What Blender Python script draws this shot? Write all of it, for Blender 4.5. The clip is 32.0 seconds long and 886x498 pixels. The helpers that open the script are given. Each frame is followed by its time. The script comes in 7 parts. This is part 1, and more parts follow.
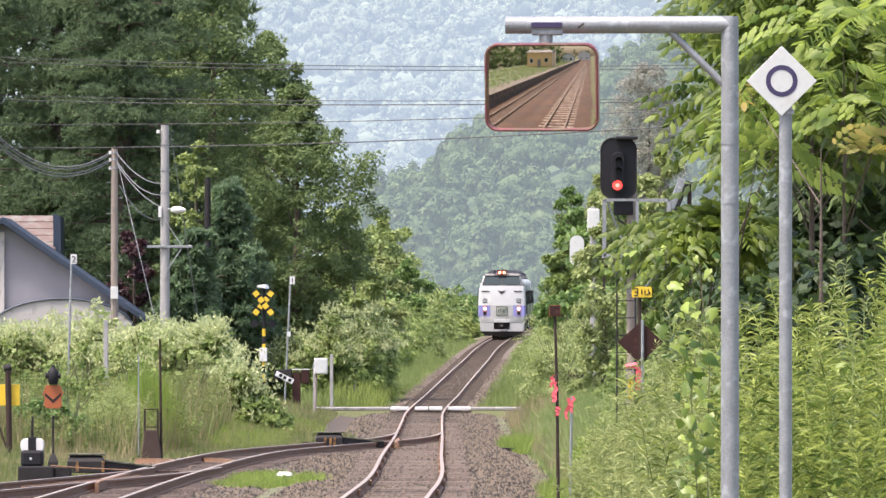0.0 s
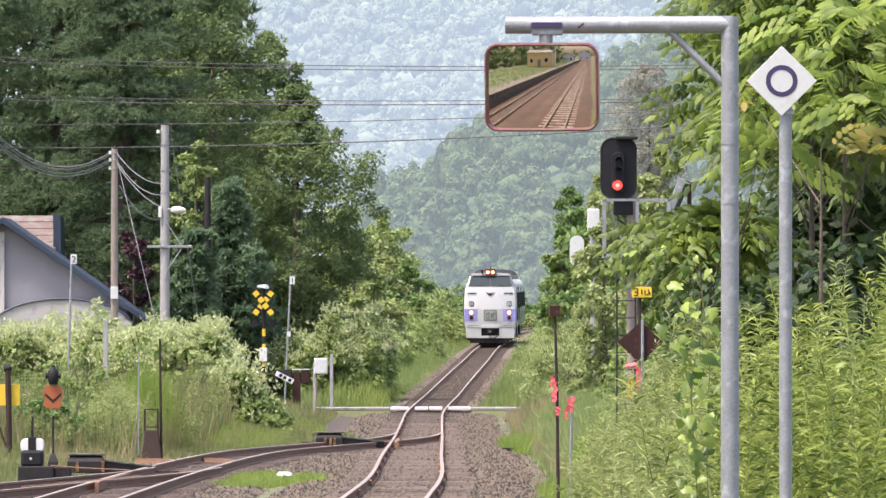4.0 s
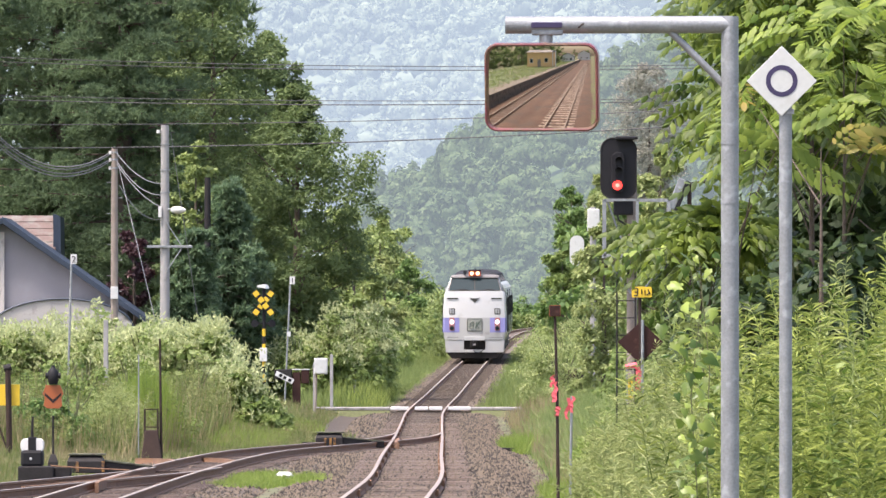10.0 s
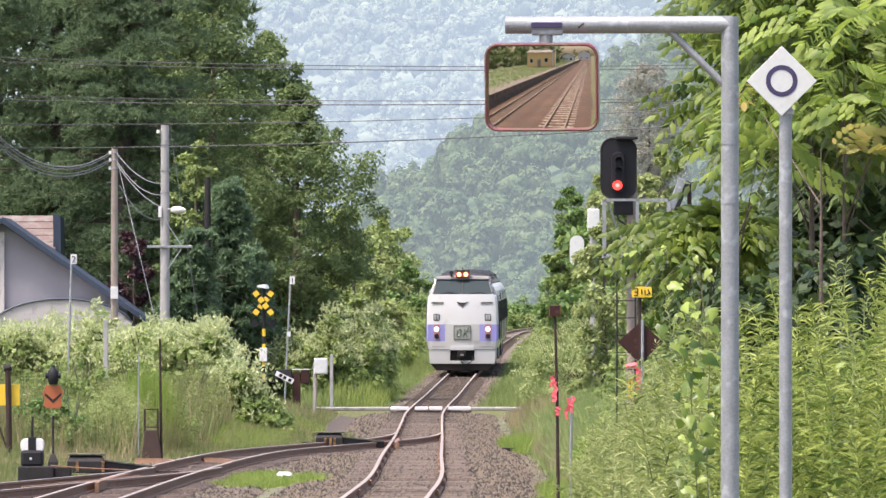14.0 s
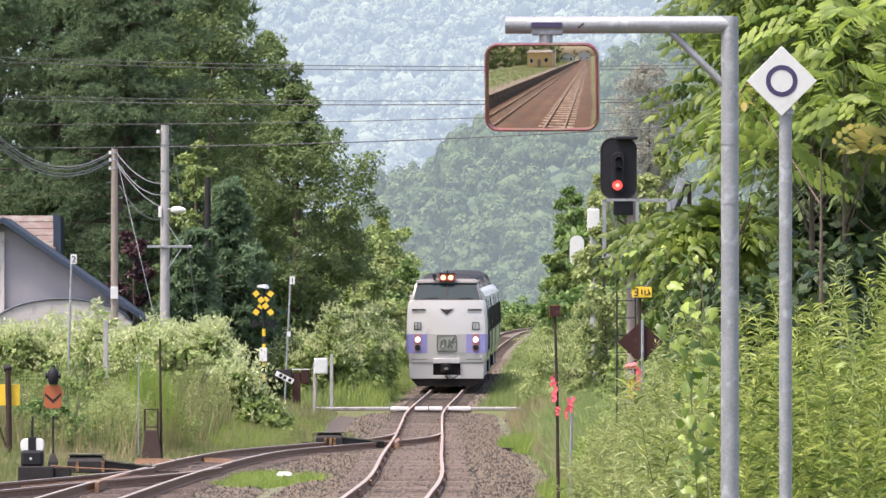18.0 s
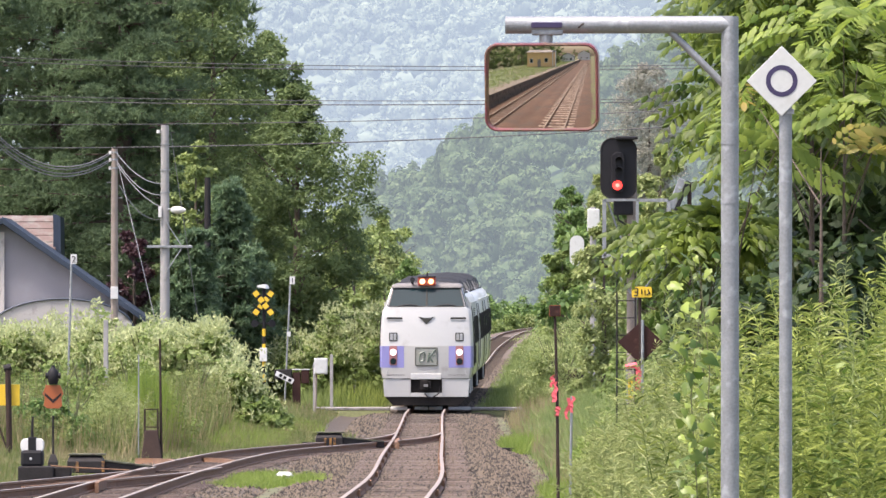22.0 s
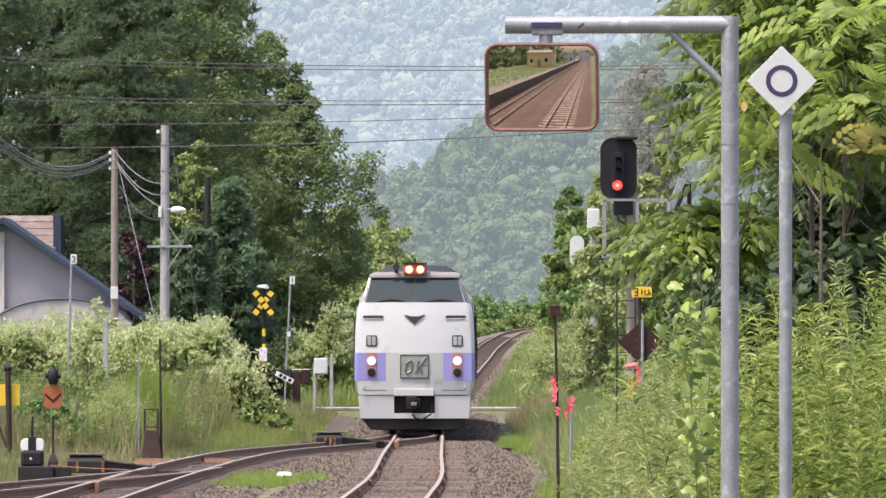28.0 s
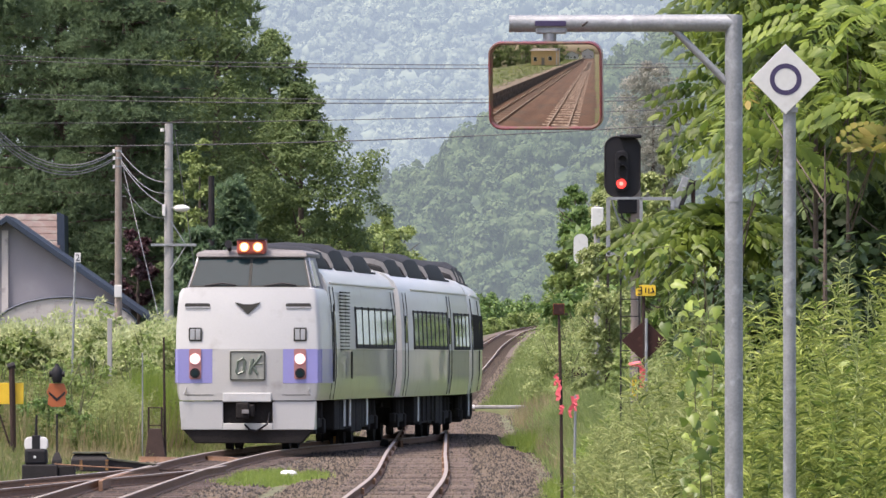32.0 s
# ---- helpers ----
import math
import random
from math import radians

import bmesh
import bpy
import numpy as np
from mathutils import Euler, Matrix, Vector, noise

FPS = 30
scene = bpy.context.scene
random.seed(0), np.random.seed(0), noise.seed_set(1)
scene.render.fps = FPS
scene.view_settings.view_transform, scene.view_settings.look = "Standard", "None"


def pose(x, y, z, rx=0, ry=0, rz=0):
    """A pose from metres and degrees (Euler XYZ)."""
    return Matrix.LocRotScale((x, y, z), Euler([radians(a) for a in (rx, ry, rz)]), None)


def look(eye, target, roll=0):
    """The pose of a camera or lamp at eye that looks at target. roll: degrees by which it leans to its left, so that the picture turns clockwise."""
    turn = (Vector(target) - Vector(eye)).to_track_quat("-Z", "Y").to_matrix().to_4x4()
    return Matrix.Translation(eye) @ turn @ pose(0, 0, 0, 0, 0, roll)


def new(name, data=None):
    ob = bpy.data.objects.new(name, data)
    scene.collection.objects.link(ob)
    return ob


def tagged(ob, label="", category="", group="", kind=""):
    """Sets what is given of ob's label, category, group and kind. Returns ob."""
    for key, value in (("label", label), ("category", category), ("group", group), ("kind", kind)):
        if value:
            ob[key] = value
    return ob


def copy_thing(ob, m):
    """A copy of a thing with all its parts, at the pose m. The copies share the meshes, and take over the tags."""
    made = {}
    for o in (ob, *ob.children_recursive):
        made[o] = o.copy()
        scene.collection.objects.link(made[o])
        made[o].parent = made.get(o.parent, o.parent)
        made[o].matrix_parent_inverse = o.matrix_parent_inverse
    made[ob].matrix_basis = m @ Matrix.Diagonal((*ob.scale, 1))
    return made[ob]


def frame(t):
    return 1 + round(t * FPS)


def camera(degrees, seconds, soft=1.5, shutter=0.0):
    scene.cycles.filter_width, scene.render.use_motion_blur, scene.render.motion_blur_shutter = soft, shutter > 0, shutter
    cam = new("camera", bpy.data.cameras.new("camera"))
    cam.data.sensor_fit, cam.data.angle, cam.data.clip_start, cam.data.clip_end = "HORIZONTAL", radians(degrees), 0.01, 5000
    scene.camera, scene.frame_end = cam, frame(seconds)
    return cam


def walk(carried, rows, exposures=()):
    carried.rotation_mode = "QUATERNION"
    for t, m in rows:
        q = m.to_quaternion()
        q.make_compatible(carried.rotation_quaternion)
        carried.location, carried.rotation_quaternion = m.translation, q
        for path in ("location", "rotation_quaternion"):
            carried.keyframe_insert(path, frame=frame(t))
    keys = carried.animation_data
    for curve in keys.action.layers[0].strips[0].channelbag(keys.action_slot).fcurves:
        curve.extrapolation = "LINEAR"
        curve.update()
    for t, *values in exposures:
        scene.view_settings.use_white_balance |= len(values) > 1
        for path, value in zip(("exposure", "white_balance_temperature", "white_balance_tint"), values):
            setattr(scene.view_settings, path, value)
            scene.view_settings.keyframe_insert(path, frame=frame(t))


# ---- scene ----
cam = camera(4.727, 32.0, soft=1.5)
EYE = (0.0, 0.0, 2.05)


def aim(dx=0.0, dz=0.0):
    """The camera's pose; dx, dz: how far the aim wanders at 1000 m."""
    return look(EYE, (dx, 1000.0, 11.05 + dz))


walk(cam, [(0.0, aim()), (31.0, aim()), (31.2, aim(-0.05, 0.03)), (31.5, aim(-0.21, 0.09)),
           (31.7, aim(-0.14, 0.07)), (31.9, aim(-0.22, 0.0)), (32.0, aim(-0.36, -0.15))],
     exposures=[(0.0, 1.48, 6650, 18), (12.0, 1.47, 6650, 18), (25.0, 1.37, 6650, 19), (28.5, 1.28, 6650, 19), (31.0, 1.17, 6650, 20), (32.0, 1.13, 6650, 20)])

# ---- world, sun, exposure ----
SUN_ELEVATION, SUN_AZIMUTH = 66.0, 236.0    # degrees; azimuth clockwise from +y
world = bpy.data.worlds.new("sky")
scene.world = world
world.use_nodes = True
wn = world.node_tree.nodes
wl = world.node_tree.links
sky = wn.new("ShaderNodeTexSky")
sky.sky_type, sky.sun_disc = "NISHITA", False
sky.sun_elevation, sky.sun_rotation = radians(SUN_ELEVATION), radians(SUN_AZIMUTH)
sky.air_density, sky.dust_density, sky.ozone_density = 1.0, 4.0, 1.0
wn["Background"].inputs["Strength"].default_value = 0.15
wl.new(sky.outputs["Color"], wn["Background"].inputs["Color"])
sun = new("sun", bpy.data.lights.new("sun", "SUN"))
sun.data.energy, sun.data.angle, sun.data.color = 2.3, radians(6), (1.0, 0.95, 0.86)
a, e = radians(SUN_AZIMUTH), radians(SUN_ELEVATION)
sun.matrix_world = look((0, 0, 60), (-math.sin(a) * math.cos(e), -math.cos(a) * math.cos(e), 60 - math.sin(e)))


# ---- materials ----
def material(name, color, rough=0.6, metal=0.0, spread=0.15, scale=3.0, fine=40.0, bump=0.2, dirt=None, dirt_at=0.62,
             spec=0.5, islands=0.0, randoms=0.0, glow=None, coat=0.0):
    """A procedural surface: a base colour varied at two scales, stains of its own and a fine relief."""
    m = bpy.data.materials.new(name)
    m.use_nodes = True
    n, ln = m.node_tree.nodes, m.node_tree.links
    p = n["Principled BSDF"]
    p.inputs["Roughness"].default_value = rough
    p.inputs["Metallic"].default_value = metal
    p.inputs["Specular IOR Level"].default_value = spec
    p.inputs["Coat Weight"].default_value = coat
    co = n.new("ShaderNodeTexCoord")
    big, small = n.new("ShaderNodeTexNoise"), n.new("ShaderNodeTexNoise")
    for t, s in ((big, scale), (small, fine)):
        t.inputs["Scale"].default_value = s
        t.inputs["Detail"].default_value = 5
        ln.new(co.outputs["Object"], t.inputs["Vector"])
    mix = n.new("ShaderNodeMath")
    mix.operation = "MULTIPLY_ADD"
    ln.new(small.outputs["Fac"], mix.inputs[0])
    mix.inputs[1].default_value = 0.5
    half = n.new("ShaderNodeMath")
    half.operation = "MULTIPLY"
    half.inputs[1].default_value = 0.5
    ln.new(big.outputs["Fac"], half.inputs[0])
    ln.new(half.outputs[0], mix.inputs[2])
    last = mix.outputs[0]
    if islands or randoms:
        if islands:
            g = n.new("ShaderNodeNewGeometry")
            src, amount = g.outputs["Random Per Island"], islands
        else:
            g = n.new("ShaderNodeObjectInfo")
            src, amount = g.outputs["Random"], randoms
        add = n.new("ShaderNodeMath")
        add.operation = "MULTIPLY_ADD"
        ln.new(src, add.inputs[0])
        add.inputs[1].default_value = amount
        ln.new(last, add.inputs[2])
        sub = n.new("ShaderNodeMath")
        sub.operation = "SUBTRACT"
        ln.new(add.outputs[0], sub.inputs[0])
        sub.inputs[1].default_value = amount / 2
        last = sub.outputs[0]
    ramp = n.new("ShaderNodeValToRGB")
    ramp.color_ramp.elements[0].position, ramp.color_ramp.elements[1].position = 0.25, 0.75
    ramp.color_ramp.elements[0].color = (*[c * (1 - spread) for c in color], 1)
    ramp.color_ramp.elements[1].color = (*[min(1, c * (1 + spread)) for c in color], 1)
    ln.new(last, ramp.inputs["Fac"])
    out = ramp.outputs["Color"]
    if dirt:
        st = n.new("ShaderNodeTexNoise")
        st.inputs["Scale"].default_value, st.inputs["Detail"].default_value = scale * 1.7, 8
        ln.new(co.outputs["Object"], st.inputs["Vector"])
        edge = n.new("ShaderNodeMapRange")
        edge.inputs["From Min"].default_value, edge.inputs["From Max"].default_value = dirt_at - 0.06, dirt_at + 0.08
        ln.new(st.outputs["Fac"], edge.inputs["Value"])
        mx = n.new("ShaderNodeMix")
        mx.data_type = "RGBA"
        ln.new(edge.outputs["Result"], mx.inputs["Factor"])
        ln.new(out, mx.inputs["A"])
        mx.inputs["B"].default_value = (*dirt, 1)
        out = mx.outputs["Result"]
    ln.new(out, p.inputs["Base Color"])
    if bump:
        b = n.new("ShaderNodeBump")
        b.inputs["Strength"].default_value, b.inputs["Distance"].default_value = bump, 0.02
        ln.new(small.outputs["Fac"], b.inputs["Height"])
        ln.new(b.outputs["Normal"], p.inputs["Normal"])
    if glow:
        p.inputs["Emission Color"].default_value = (*glow[:3], 1)
        p.inputs["Emission Strength"].default_value = glow[3]
    return m


def leaf_material(name, dark, light, through_light=0.35, rough=0.5, haze=None, patch=0.55, speck=0.6, spec=0.35):
    """Leaves: each island has its own tone between dark and light; thin leaves let light through. haze: colour,
    strength and share of a glow that imitates misty air.
    """
    m = bpy.data.materials.new(name)
    m.use_nodes = True
    n, ln = m.node_tree.nodes, m.node_tree.links
    p, end = n["Principled BSDF"], n["Material Output"]
    p.inputs["Roughness"].default_value = rough
    p.inputs["Specular IOR Level"].default_value = spec
    g, co, t = n.new("ShaderNodeNewGeometry"), n.new("ShaderNodeTexCoord"), n.new("ShaderNodeTexNoise")
    t.inputs["Scale"].default_value, t.inputs["Detail"].default_value = patch, 3
    ln.new(co.outputs["Object"], t.inputs["Vector"])
    mid = n.new("ShaderNodeMath")
    mid.operation = "MULTIPLY_ADD"
    ln.new(t.outputs["Fac"], mid.inputs[0])
    mid.inputs[1].default_value = 0.9
    half = n.new("ShaderNodeMath")
    half.operation = "MULTIPLY_ADD"
    ln.new(g.outputs["Random Per Island"], half.inputs[0])
    half.inputs[1].default_value, half.inputs[2].default_value = speck, 0.05 - speck / 2
    ln.new(half.outputs[0], mid.inputs[2])
    ramp = n.new("ShaderNodeValToRGB")
    ramp.color_ramp.elements[0].position, ramp.color_ramp.elements[1].position = 0.1, 0.9
    ramp.color_ramp.elements[0].color, ramp.color_ramp.elements[1].color = (*dark, 1), (*light, 1)
    ln.new(mid.outputs[0], ramp.inputs["Fac"])
    ln.new(ramp.outputs["Color"], p.inputs["Base Color"])
    tr, mx = n.new("ShaderNodeBsdfTranslucent"), n.new("ShaderNodeMixShader")
    ln.new(ramp.outputs["Color"], tr.inputs["Color"])
    mx.inputs["Fac"].default_value = through_light
    ln.new(p.outputs[0], mx.inputs[1])
    ln.new(tr.outputs[0], mx.inputs[2])
    last = mx.outputs[0]
    # haze of the air is painted in as an even glow over the leaves
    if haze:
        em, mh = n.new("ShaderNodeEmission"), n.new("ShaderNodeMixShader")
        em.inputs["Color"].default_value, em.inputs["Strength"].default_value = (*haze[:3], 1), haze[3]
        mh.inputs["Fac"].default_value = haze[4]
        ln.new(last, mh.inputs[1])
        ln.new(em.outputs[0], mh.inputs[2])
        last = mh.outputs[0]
    ln.new(last, end.inputs["Surface"])
    return m


GALVANISED = material("galvanised_steel", (0.235, 0.25, 0.255), 0.5, 0.3, 0.3, 7, 60, 0.15, (0.34, 0.36, 0.37), 0.62)
RUST = material("rusted_steel", (0.034, 0.019, 0.014), 0.85, 0.2, 0.5, 5, 50, 0.5)
BROWN_PAINT = material("faded_brown_paint", (0.034, 0.013, 0.01), 0.7, 0, 0.3, 6, 60, 0.2, (0.065, 0.028, 0.02), 0.64, spec=0.25)
RAIL_SIDE = material("rail_steel_rusty", (0.19, 0.105, 0.06), 0.85, 0.0, 0.35, 4, 50, 0.4)
RAIL_TOP = material("rail_head_worn", (0.26, 0.21, 0.172), 0.55, 0.15, 0.25, 2, 40, 0.05)
SLEEPER_DARK = material("oil_stained_sleeper_wood", (0.052, 0.036, 0.029), 0.9, 0, 0.5, 4, 30, 0.7, randoms=0.5)
SLEEPER = material("weathered_sleeper_wood", (0.09, 0.067, 0.053), 0.9, 0, 0.45, 4, 30, 0.7, randoms=0.5)
SLEEPER_PALE = material("bleached_sleeper_wood", (0.3, 0.25, 0.21), 0.9, 0, 0.5, 2, 30, 0.5, (0.12, 0.08, 0.06), 0.56)
SLEEPER_DUSTY = material("dusty_sleeper_wood", (0.115, 0.092, 0.075), 0.9, 0, 0.35, 2, 30, 0.5)
BALLAST = material("ballast_stone", (0.07, 0.055, 0.039), 0.9, 0, 0.8, 3, 30, 0.8, islands=1.1)
STALK = material("green_brown_stalks", (0.09, 0.1, 0.045), 0.85, 0, 0.3, 4, 40, 0.2)
POLE_CONCRETE = material("grey_concrete_pole", (0.29, 0.285, 0.275), 0.85, 0, 0.15, 2, 40, 0.3, (0.22, 0.22, 0.21), 0.6)
WHITE_PAINT = material("white_paint", (0.6, 0.6, 0.58), 0.5, 0, 0.06, 3, 50, 0.05, (0.5, 0.48, 0.45), 0.7)
BLACK_PAINT = material("black_paint", (0.012, 0.012, 0.014), 0.6, 0, 0.3, 4, 50, 0.1, spec=0.25)
DARK_IRON = material("dark_oiled_iron", (0.022, 0.02, 0.02), 0.7, 0.1, 0.4, 5, 40, 0.3, spec=0.25)
ROAD_GREY = material("weathered_road_concrete", (0.26, 0.25, 0.235), 0.9, 0, 0.25, 2, 30, 0.4, (0.15, 0.14, 0.12), 0.58)
YELLOW_PAINT = material("yellow_paint", (0.66, 0.44, 0.025), 0.5, 0, 0.12, 4, 50, 0.1, (0.4, 0.25, 0.05), 0.68)
ORANGE_PAINT = material("orange_paint", (0.31, 0.085, 0.025), 0.5, 0, 0.15, 4, 50, 0.1)
PINK_TAPE = material("pink_marking_tape", (0.72, 0.11, 0.13), 0.5, 0, 0.15, 8, 60, 0.3)
WOOD_POLE = material("grey_weathered_wood", (0.25, 0.21, 0.18), 0.9, 0, 0.25, 3, 40, 0.4)
CABLE = material("black_cable", (0.055, 0.055, 0.06), 0.6, 0, 0.1, 1, 5, 0.0)
CABLE_GREY = material("grey_cable", (0.17, 0.17, 0.175), 0.6, 0, 0.1, 1, 5, 0.0)
BARK = material("tree_bark", (0.09, 0.07, 0.055), 0.95, 0, 0.4, 3, 20, 0.8)
LEAF_CONIFER = leaf_material("conifer_needles", (0.085, 0.128, 0.08), (0.165, 0.235, 0.11), 0.5, 0.7, patch=0.9, speck=0.25, spec=0.12)
LEAF_CEDAR = leaf_material("cedar_sprays", (0.085, 0.145, 0.085), (0.16, 0.24, 0.12), 0.5)
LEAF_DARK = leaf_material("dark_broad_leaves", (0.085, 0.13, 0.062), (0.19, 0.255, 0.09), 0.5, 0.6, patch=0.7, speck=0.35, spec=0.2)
# green darkened in the colour itself, for the shade under the walnuts
LEAF_SHADED = leaf_material("shade_darkened_leaves", (0.025, 0.05, 0.018), (0.07, 0.11, 0.03), 0.3)
LEAF_MID = leaf_material("green_broad_leaves", (0.06, 0.12, 0.035), (0.19, 0.29, 0.08), 0.4)
LEAF_BRIGHT = leaf_material("bright_green_leaves", (0.026, 0.06, 0.011), (0.175, 0.24, 0.034), 0.46, patch=1.5)
# lighter than LEAF_BRIGHT: on the front walnut branches the colour imitates sunlight
LEAF_SUNLIT = leaf_material("sunlit_yellow_green_leaves", (0.09, 0.16, 0.025), (0.29, 0.37, 0.07), 0.5, patch=1.5)
LEAF_GOLDENROD = leaf_material("goldenrod_leaves", (0.07, 0.13, 0.02), (0.43, 0.5, 0.14), 0.45, 0.45, patch=2.4, speck=0.75, spec=0.45)
LEAF_LIME = leaf_material("short_bright_grass", (0.12, 0.2, 0.03), (0.32, 0.4, 0.09), 0.45, patch=1.5)
LEAF_RUST = leaf_material("dead_rusty_leaves", (0.1, 0.05, 0.03), (0.24, 0.13, 0.075), 0.3)
LEAF_SAGE = leaf_material("grey_green_weed_leaves", (0.13, 0.185, 0.055), (0.41, 0.46, 0.19), 0.45, patch=1.2)
LEAF_YELLOW = leaf_material("yellowing_leaves", (0.17, 0.21, 0.04), (0.35, 0.27, 0.07), 0.5)
LEAF_WEED = leaf_material("weed_leaves", (0.085, 0.16, 0.03), (0.31, 0.39, 0.1), 0.45)
LEAF_GRASS = leaf_material("grass_blades", (0.085, 0.12, 0.033), (0.22, 0.25, 0.083), 0.45, patch=0.8)
LEAF_DRY = leaf_material("dry_grass_blades", (0.2, 0.17, 0.09), (0.36, 0.3, 0.16), 0.4)
LEAF_KNOT = leaf_material("knotweed_leaves", (0.1, 0.165, 0.043), (0.3, 0.375, 0.122), 0.5, patch=1.0, speck=0.4, spec=0.25)
FLOWER = leaf_material("cream_flower_panicles", (0.33, 0.39, 0.17), (0.52, 0.55, 0.3), 0.45, speck=0.4)
LEAF_OLIVE = leaf_material("olive_weed_leaves", (0.12, 0.175, 0.05), (0.31, 0.38, 0.13), 0.45)
LEAF_MAROON = leaf_material("maroon_leaves", (0.035, 0.018, 0.022), (0.09, 0.04, 0.045), 0.3)
# grey-brown twigs, paled and greyed beyond their own colour to imitate haze
LEAF_BROWN = leaf_material("grey_brown_twigs", (0.25, 0.255, 0.215), (0.37, 0.37, 0.31), 0.55, 0.8, patch=1.2, speck=0.3, spec=0.1)
# both hill materials carry painted haze: a bluish glow mixed into the leaves
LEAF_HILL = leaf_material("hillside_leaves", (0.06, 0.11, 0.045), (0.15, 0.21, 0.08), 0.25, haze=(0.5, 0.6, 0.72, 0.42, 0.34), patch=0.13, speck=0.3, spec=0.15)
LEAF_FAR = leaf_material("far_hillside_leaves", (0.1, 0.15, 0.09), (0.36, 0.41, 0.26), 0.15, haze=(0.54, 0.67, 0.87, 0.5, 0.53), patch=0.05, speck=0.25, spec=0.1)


# ---- mesh helpers ----
class Geo:
    """Vertices and faces of one part, gathered from simple solids."""

    def __init__(self):
        self.v, self.f = [], []

    def add(self, verts, faces):
        k = len(self.v)
        self.v += [tuple(p) for p in verts]
        self.f += [tuple(i + k for i in f) for f in faces]
        return self

    def box(self, x0, x1, y0, y1, z0, z1, m=None):
        vs = [Vector((x, y, z)) for z in (z0, z1) for y in (y0, y1) for x in (x0, x1)]
        if m:
            vs = [m @ p for p in vs]
        return self.add(vs, [(0, 2, 3, 1), (4, 5, 7, 6), (0, 1, 5, 4), (2, 6, 7, 3), (0, 4, 6, 2), (1, 3, 7, 5)])

    def tube(self, pts, radii, n=10, caps=True):
        """A tapered tube through points."""
        pts = [Vector(p) for p in pts]
        if not hasattr(radii, "__len__"):
            radii = [radii] * len(pts)
        vs, fs = [], []
        for i, p in enumerate(pts):
            d = (pts[min(i + 1, len(pts) - 1)] - pts[max(i - 1, 0)]).normalized()
            u = d.cross(Vector((0, 0, 1)) if abs(d.z) < 0.9 else Vector((0, 1, 0))).normalized()
            w = d.cross(u)
            for k in range(n):
                b = 2 * math.pi * k / n
                vs.append(p + (u * math.cos(b) + w * math.sin(b)) * radii[i])
        for i in range(len(pts) - 1):
            for k in range(n):
                k2 = (k + 1) % n
                fs.append((i * n + k, i * n + k2, (i + 1) * n + k2, (i + 1) * n + k))
        if caps:
            fs.append(tuple(range(n - 1, -1, -1)))
            fs.append(tuple((len(pts) - 1) * n + k for k in range(n)))
        return self.add(vs, fs)

    def slab(self, outline, y0, y1):
        """A flat shape in the xz plane given thickness along y."""
        n = len(outline)
        vs = [(x, y0, z) for x, z in outline] + [(x, y1, z) for x, z in outline]
        fs = [tuple(range(n)), tuple(range(2 * n - 1, n - 1, -1))]
        fs += [(i, i + n, (i + 1) % n + n, (i + 1) % n) for i in range(n)]
        return self.add(vs, fs)

    def loft(self, rings, caps=True):
        n = len(rings[0])
        vs = [p for r in rings for p in r]
        fs = [(i * n + k, i * n + (k + 1) % n, (i + 1) * n + (k + 1) % n, (i + 1) * n + k)
              for i in range(len(rings) - 1) for k in range(n)]
        if caps:
            fs += [tuple(range(n - 1, -1, -1)), tuple((len(rings) - 1) * n + k for k in range(n))]
        return self.add(vs, fs)

    def ball(self, c, r, n=10, m=6, sz=1.0):
        rings = []
        for i in range(1, m):
            b = math.pi * i / m
            rings.append([(c[0] + r * math.sin(b) * math.cos(2 * math.pi * k / n), c[1] + r * math.sin(b) * math.sin(2 * math.pi * k / n),
                           c[2] - r * sz * math.cos(b)) for k in range(n)])
        return self.loft(rings)


def rounded(x0, x1, z0, z1, r, n=4):
    """The outline of a rectangle with round corners, in xz."""
    out = []
    for cx, cz, s in ((x1 - r, z0 + r, -90), (x1 - r, z1 - r, 0), (x0 + r, z1 - r, 90), (x0 + r, z0 + r, 180)):
        for i in range(n + 1):
            b = radians(s + 90 * i / n)
            out.append((cx + r * math.cos(b), cz + r * math.sin(b)))
    return out


def disc(cx, cz, r, n=20):
    return [(cx + r * math.cos(2 * math.pi * k / n), cz + r * math.sin(2 * math.pi * k / n)) for k in range(n)]


def mesh_of(name, geo, mat, bevel=0.0, smooth=False):
    me = bpy.data.meshes.new(name)
    me.from_pydata(geo.v, [], geo.f)
    bm = bmesh.new()
    bm.from_mesh(me)
    bmesh.ops.recalc_face_normals(bm, faces=bm.faces)
    if bevel:
        edges = [ed for ed in bm.edges if len(ed.link_faces) == 2 and ed.calc_face_angle(0) > 0.6]
        bmesh.ops.bevel(bm, geom=edges, offset=bevel, segments=2, affect="EDGES", profile=0.5, clamp_overlap=True)
    for f in bm.faces:
        f.smooth = smooth
    bm.to_mesh(me)
    bm.free()
    if smooth:
        me.set_sharp_from_angle(angle=radians(38))
    me.materials.append(mat)
    return me


def part(name, geo, mat, parent, label="", bevel=0.0, smooth=False):
    ob = new(name, mesh_of(name, geo, mat, bevel, smooth))
    ob.parent = parent
    return tagged(ob, label)


def thing(name, m, label, category, group="", kind=""):
    ob = new(name)
    ob.empty_display_size = 0.2
    ob.matrix_world = m
    return tagged(ob, label, category, group, kind)


def solid(name, geo, mat, m, label, category, group="", kind="", bevel=0.0, smooth=False):
    ob = new(name, mesh_of(name, geo, mat, bevel, smooth))
    ob.matrix_world = m
    return tagged(ob, label, category, group, kind)


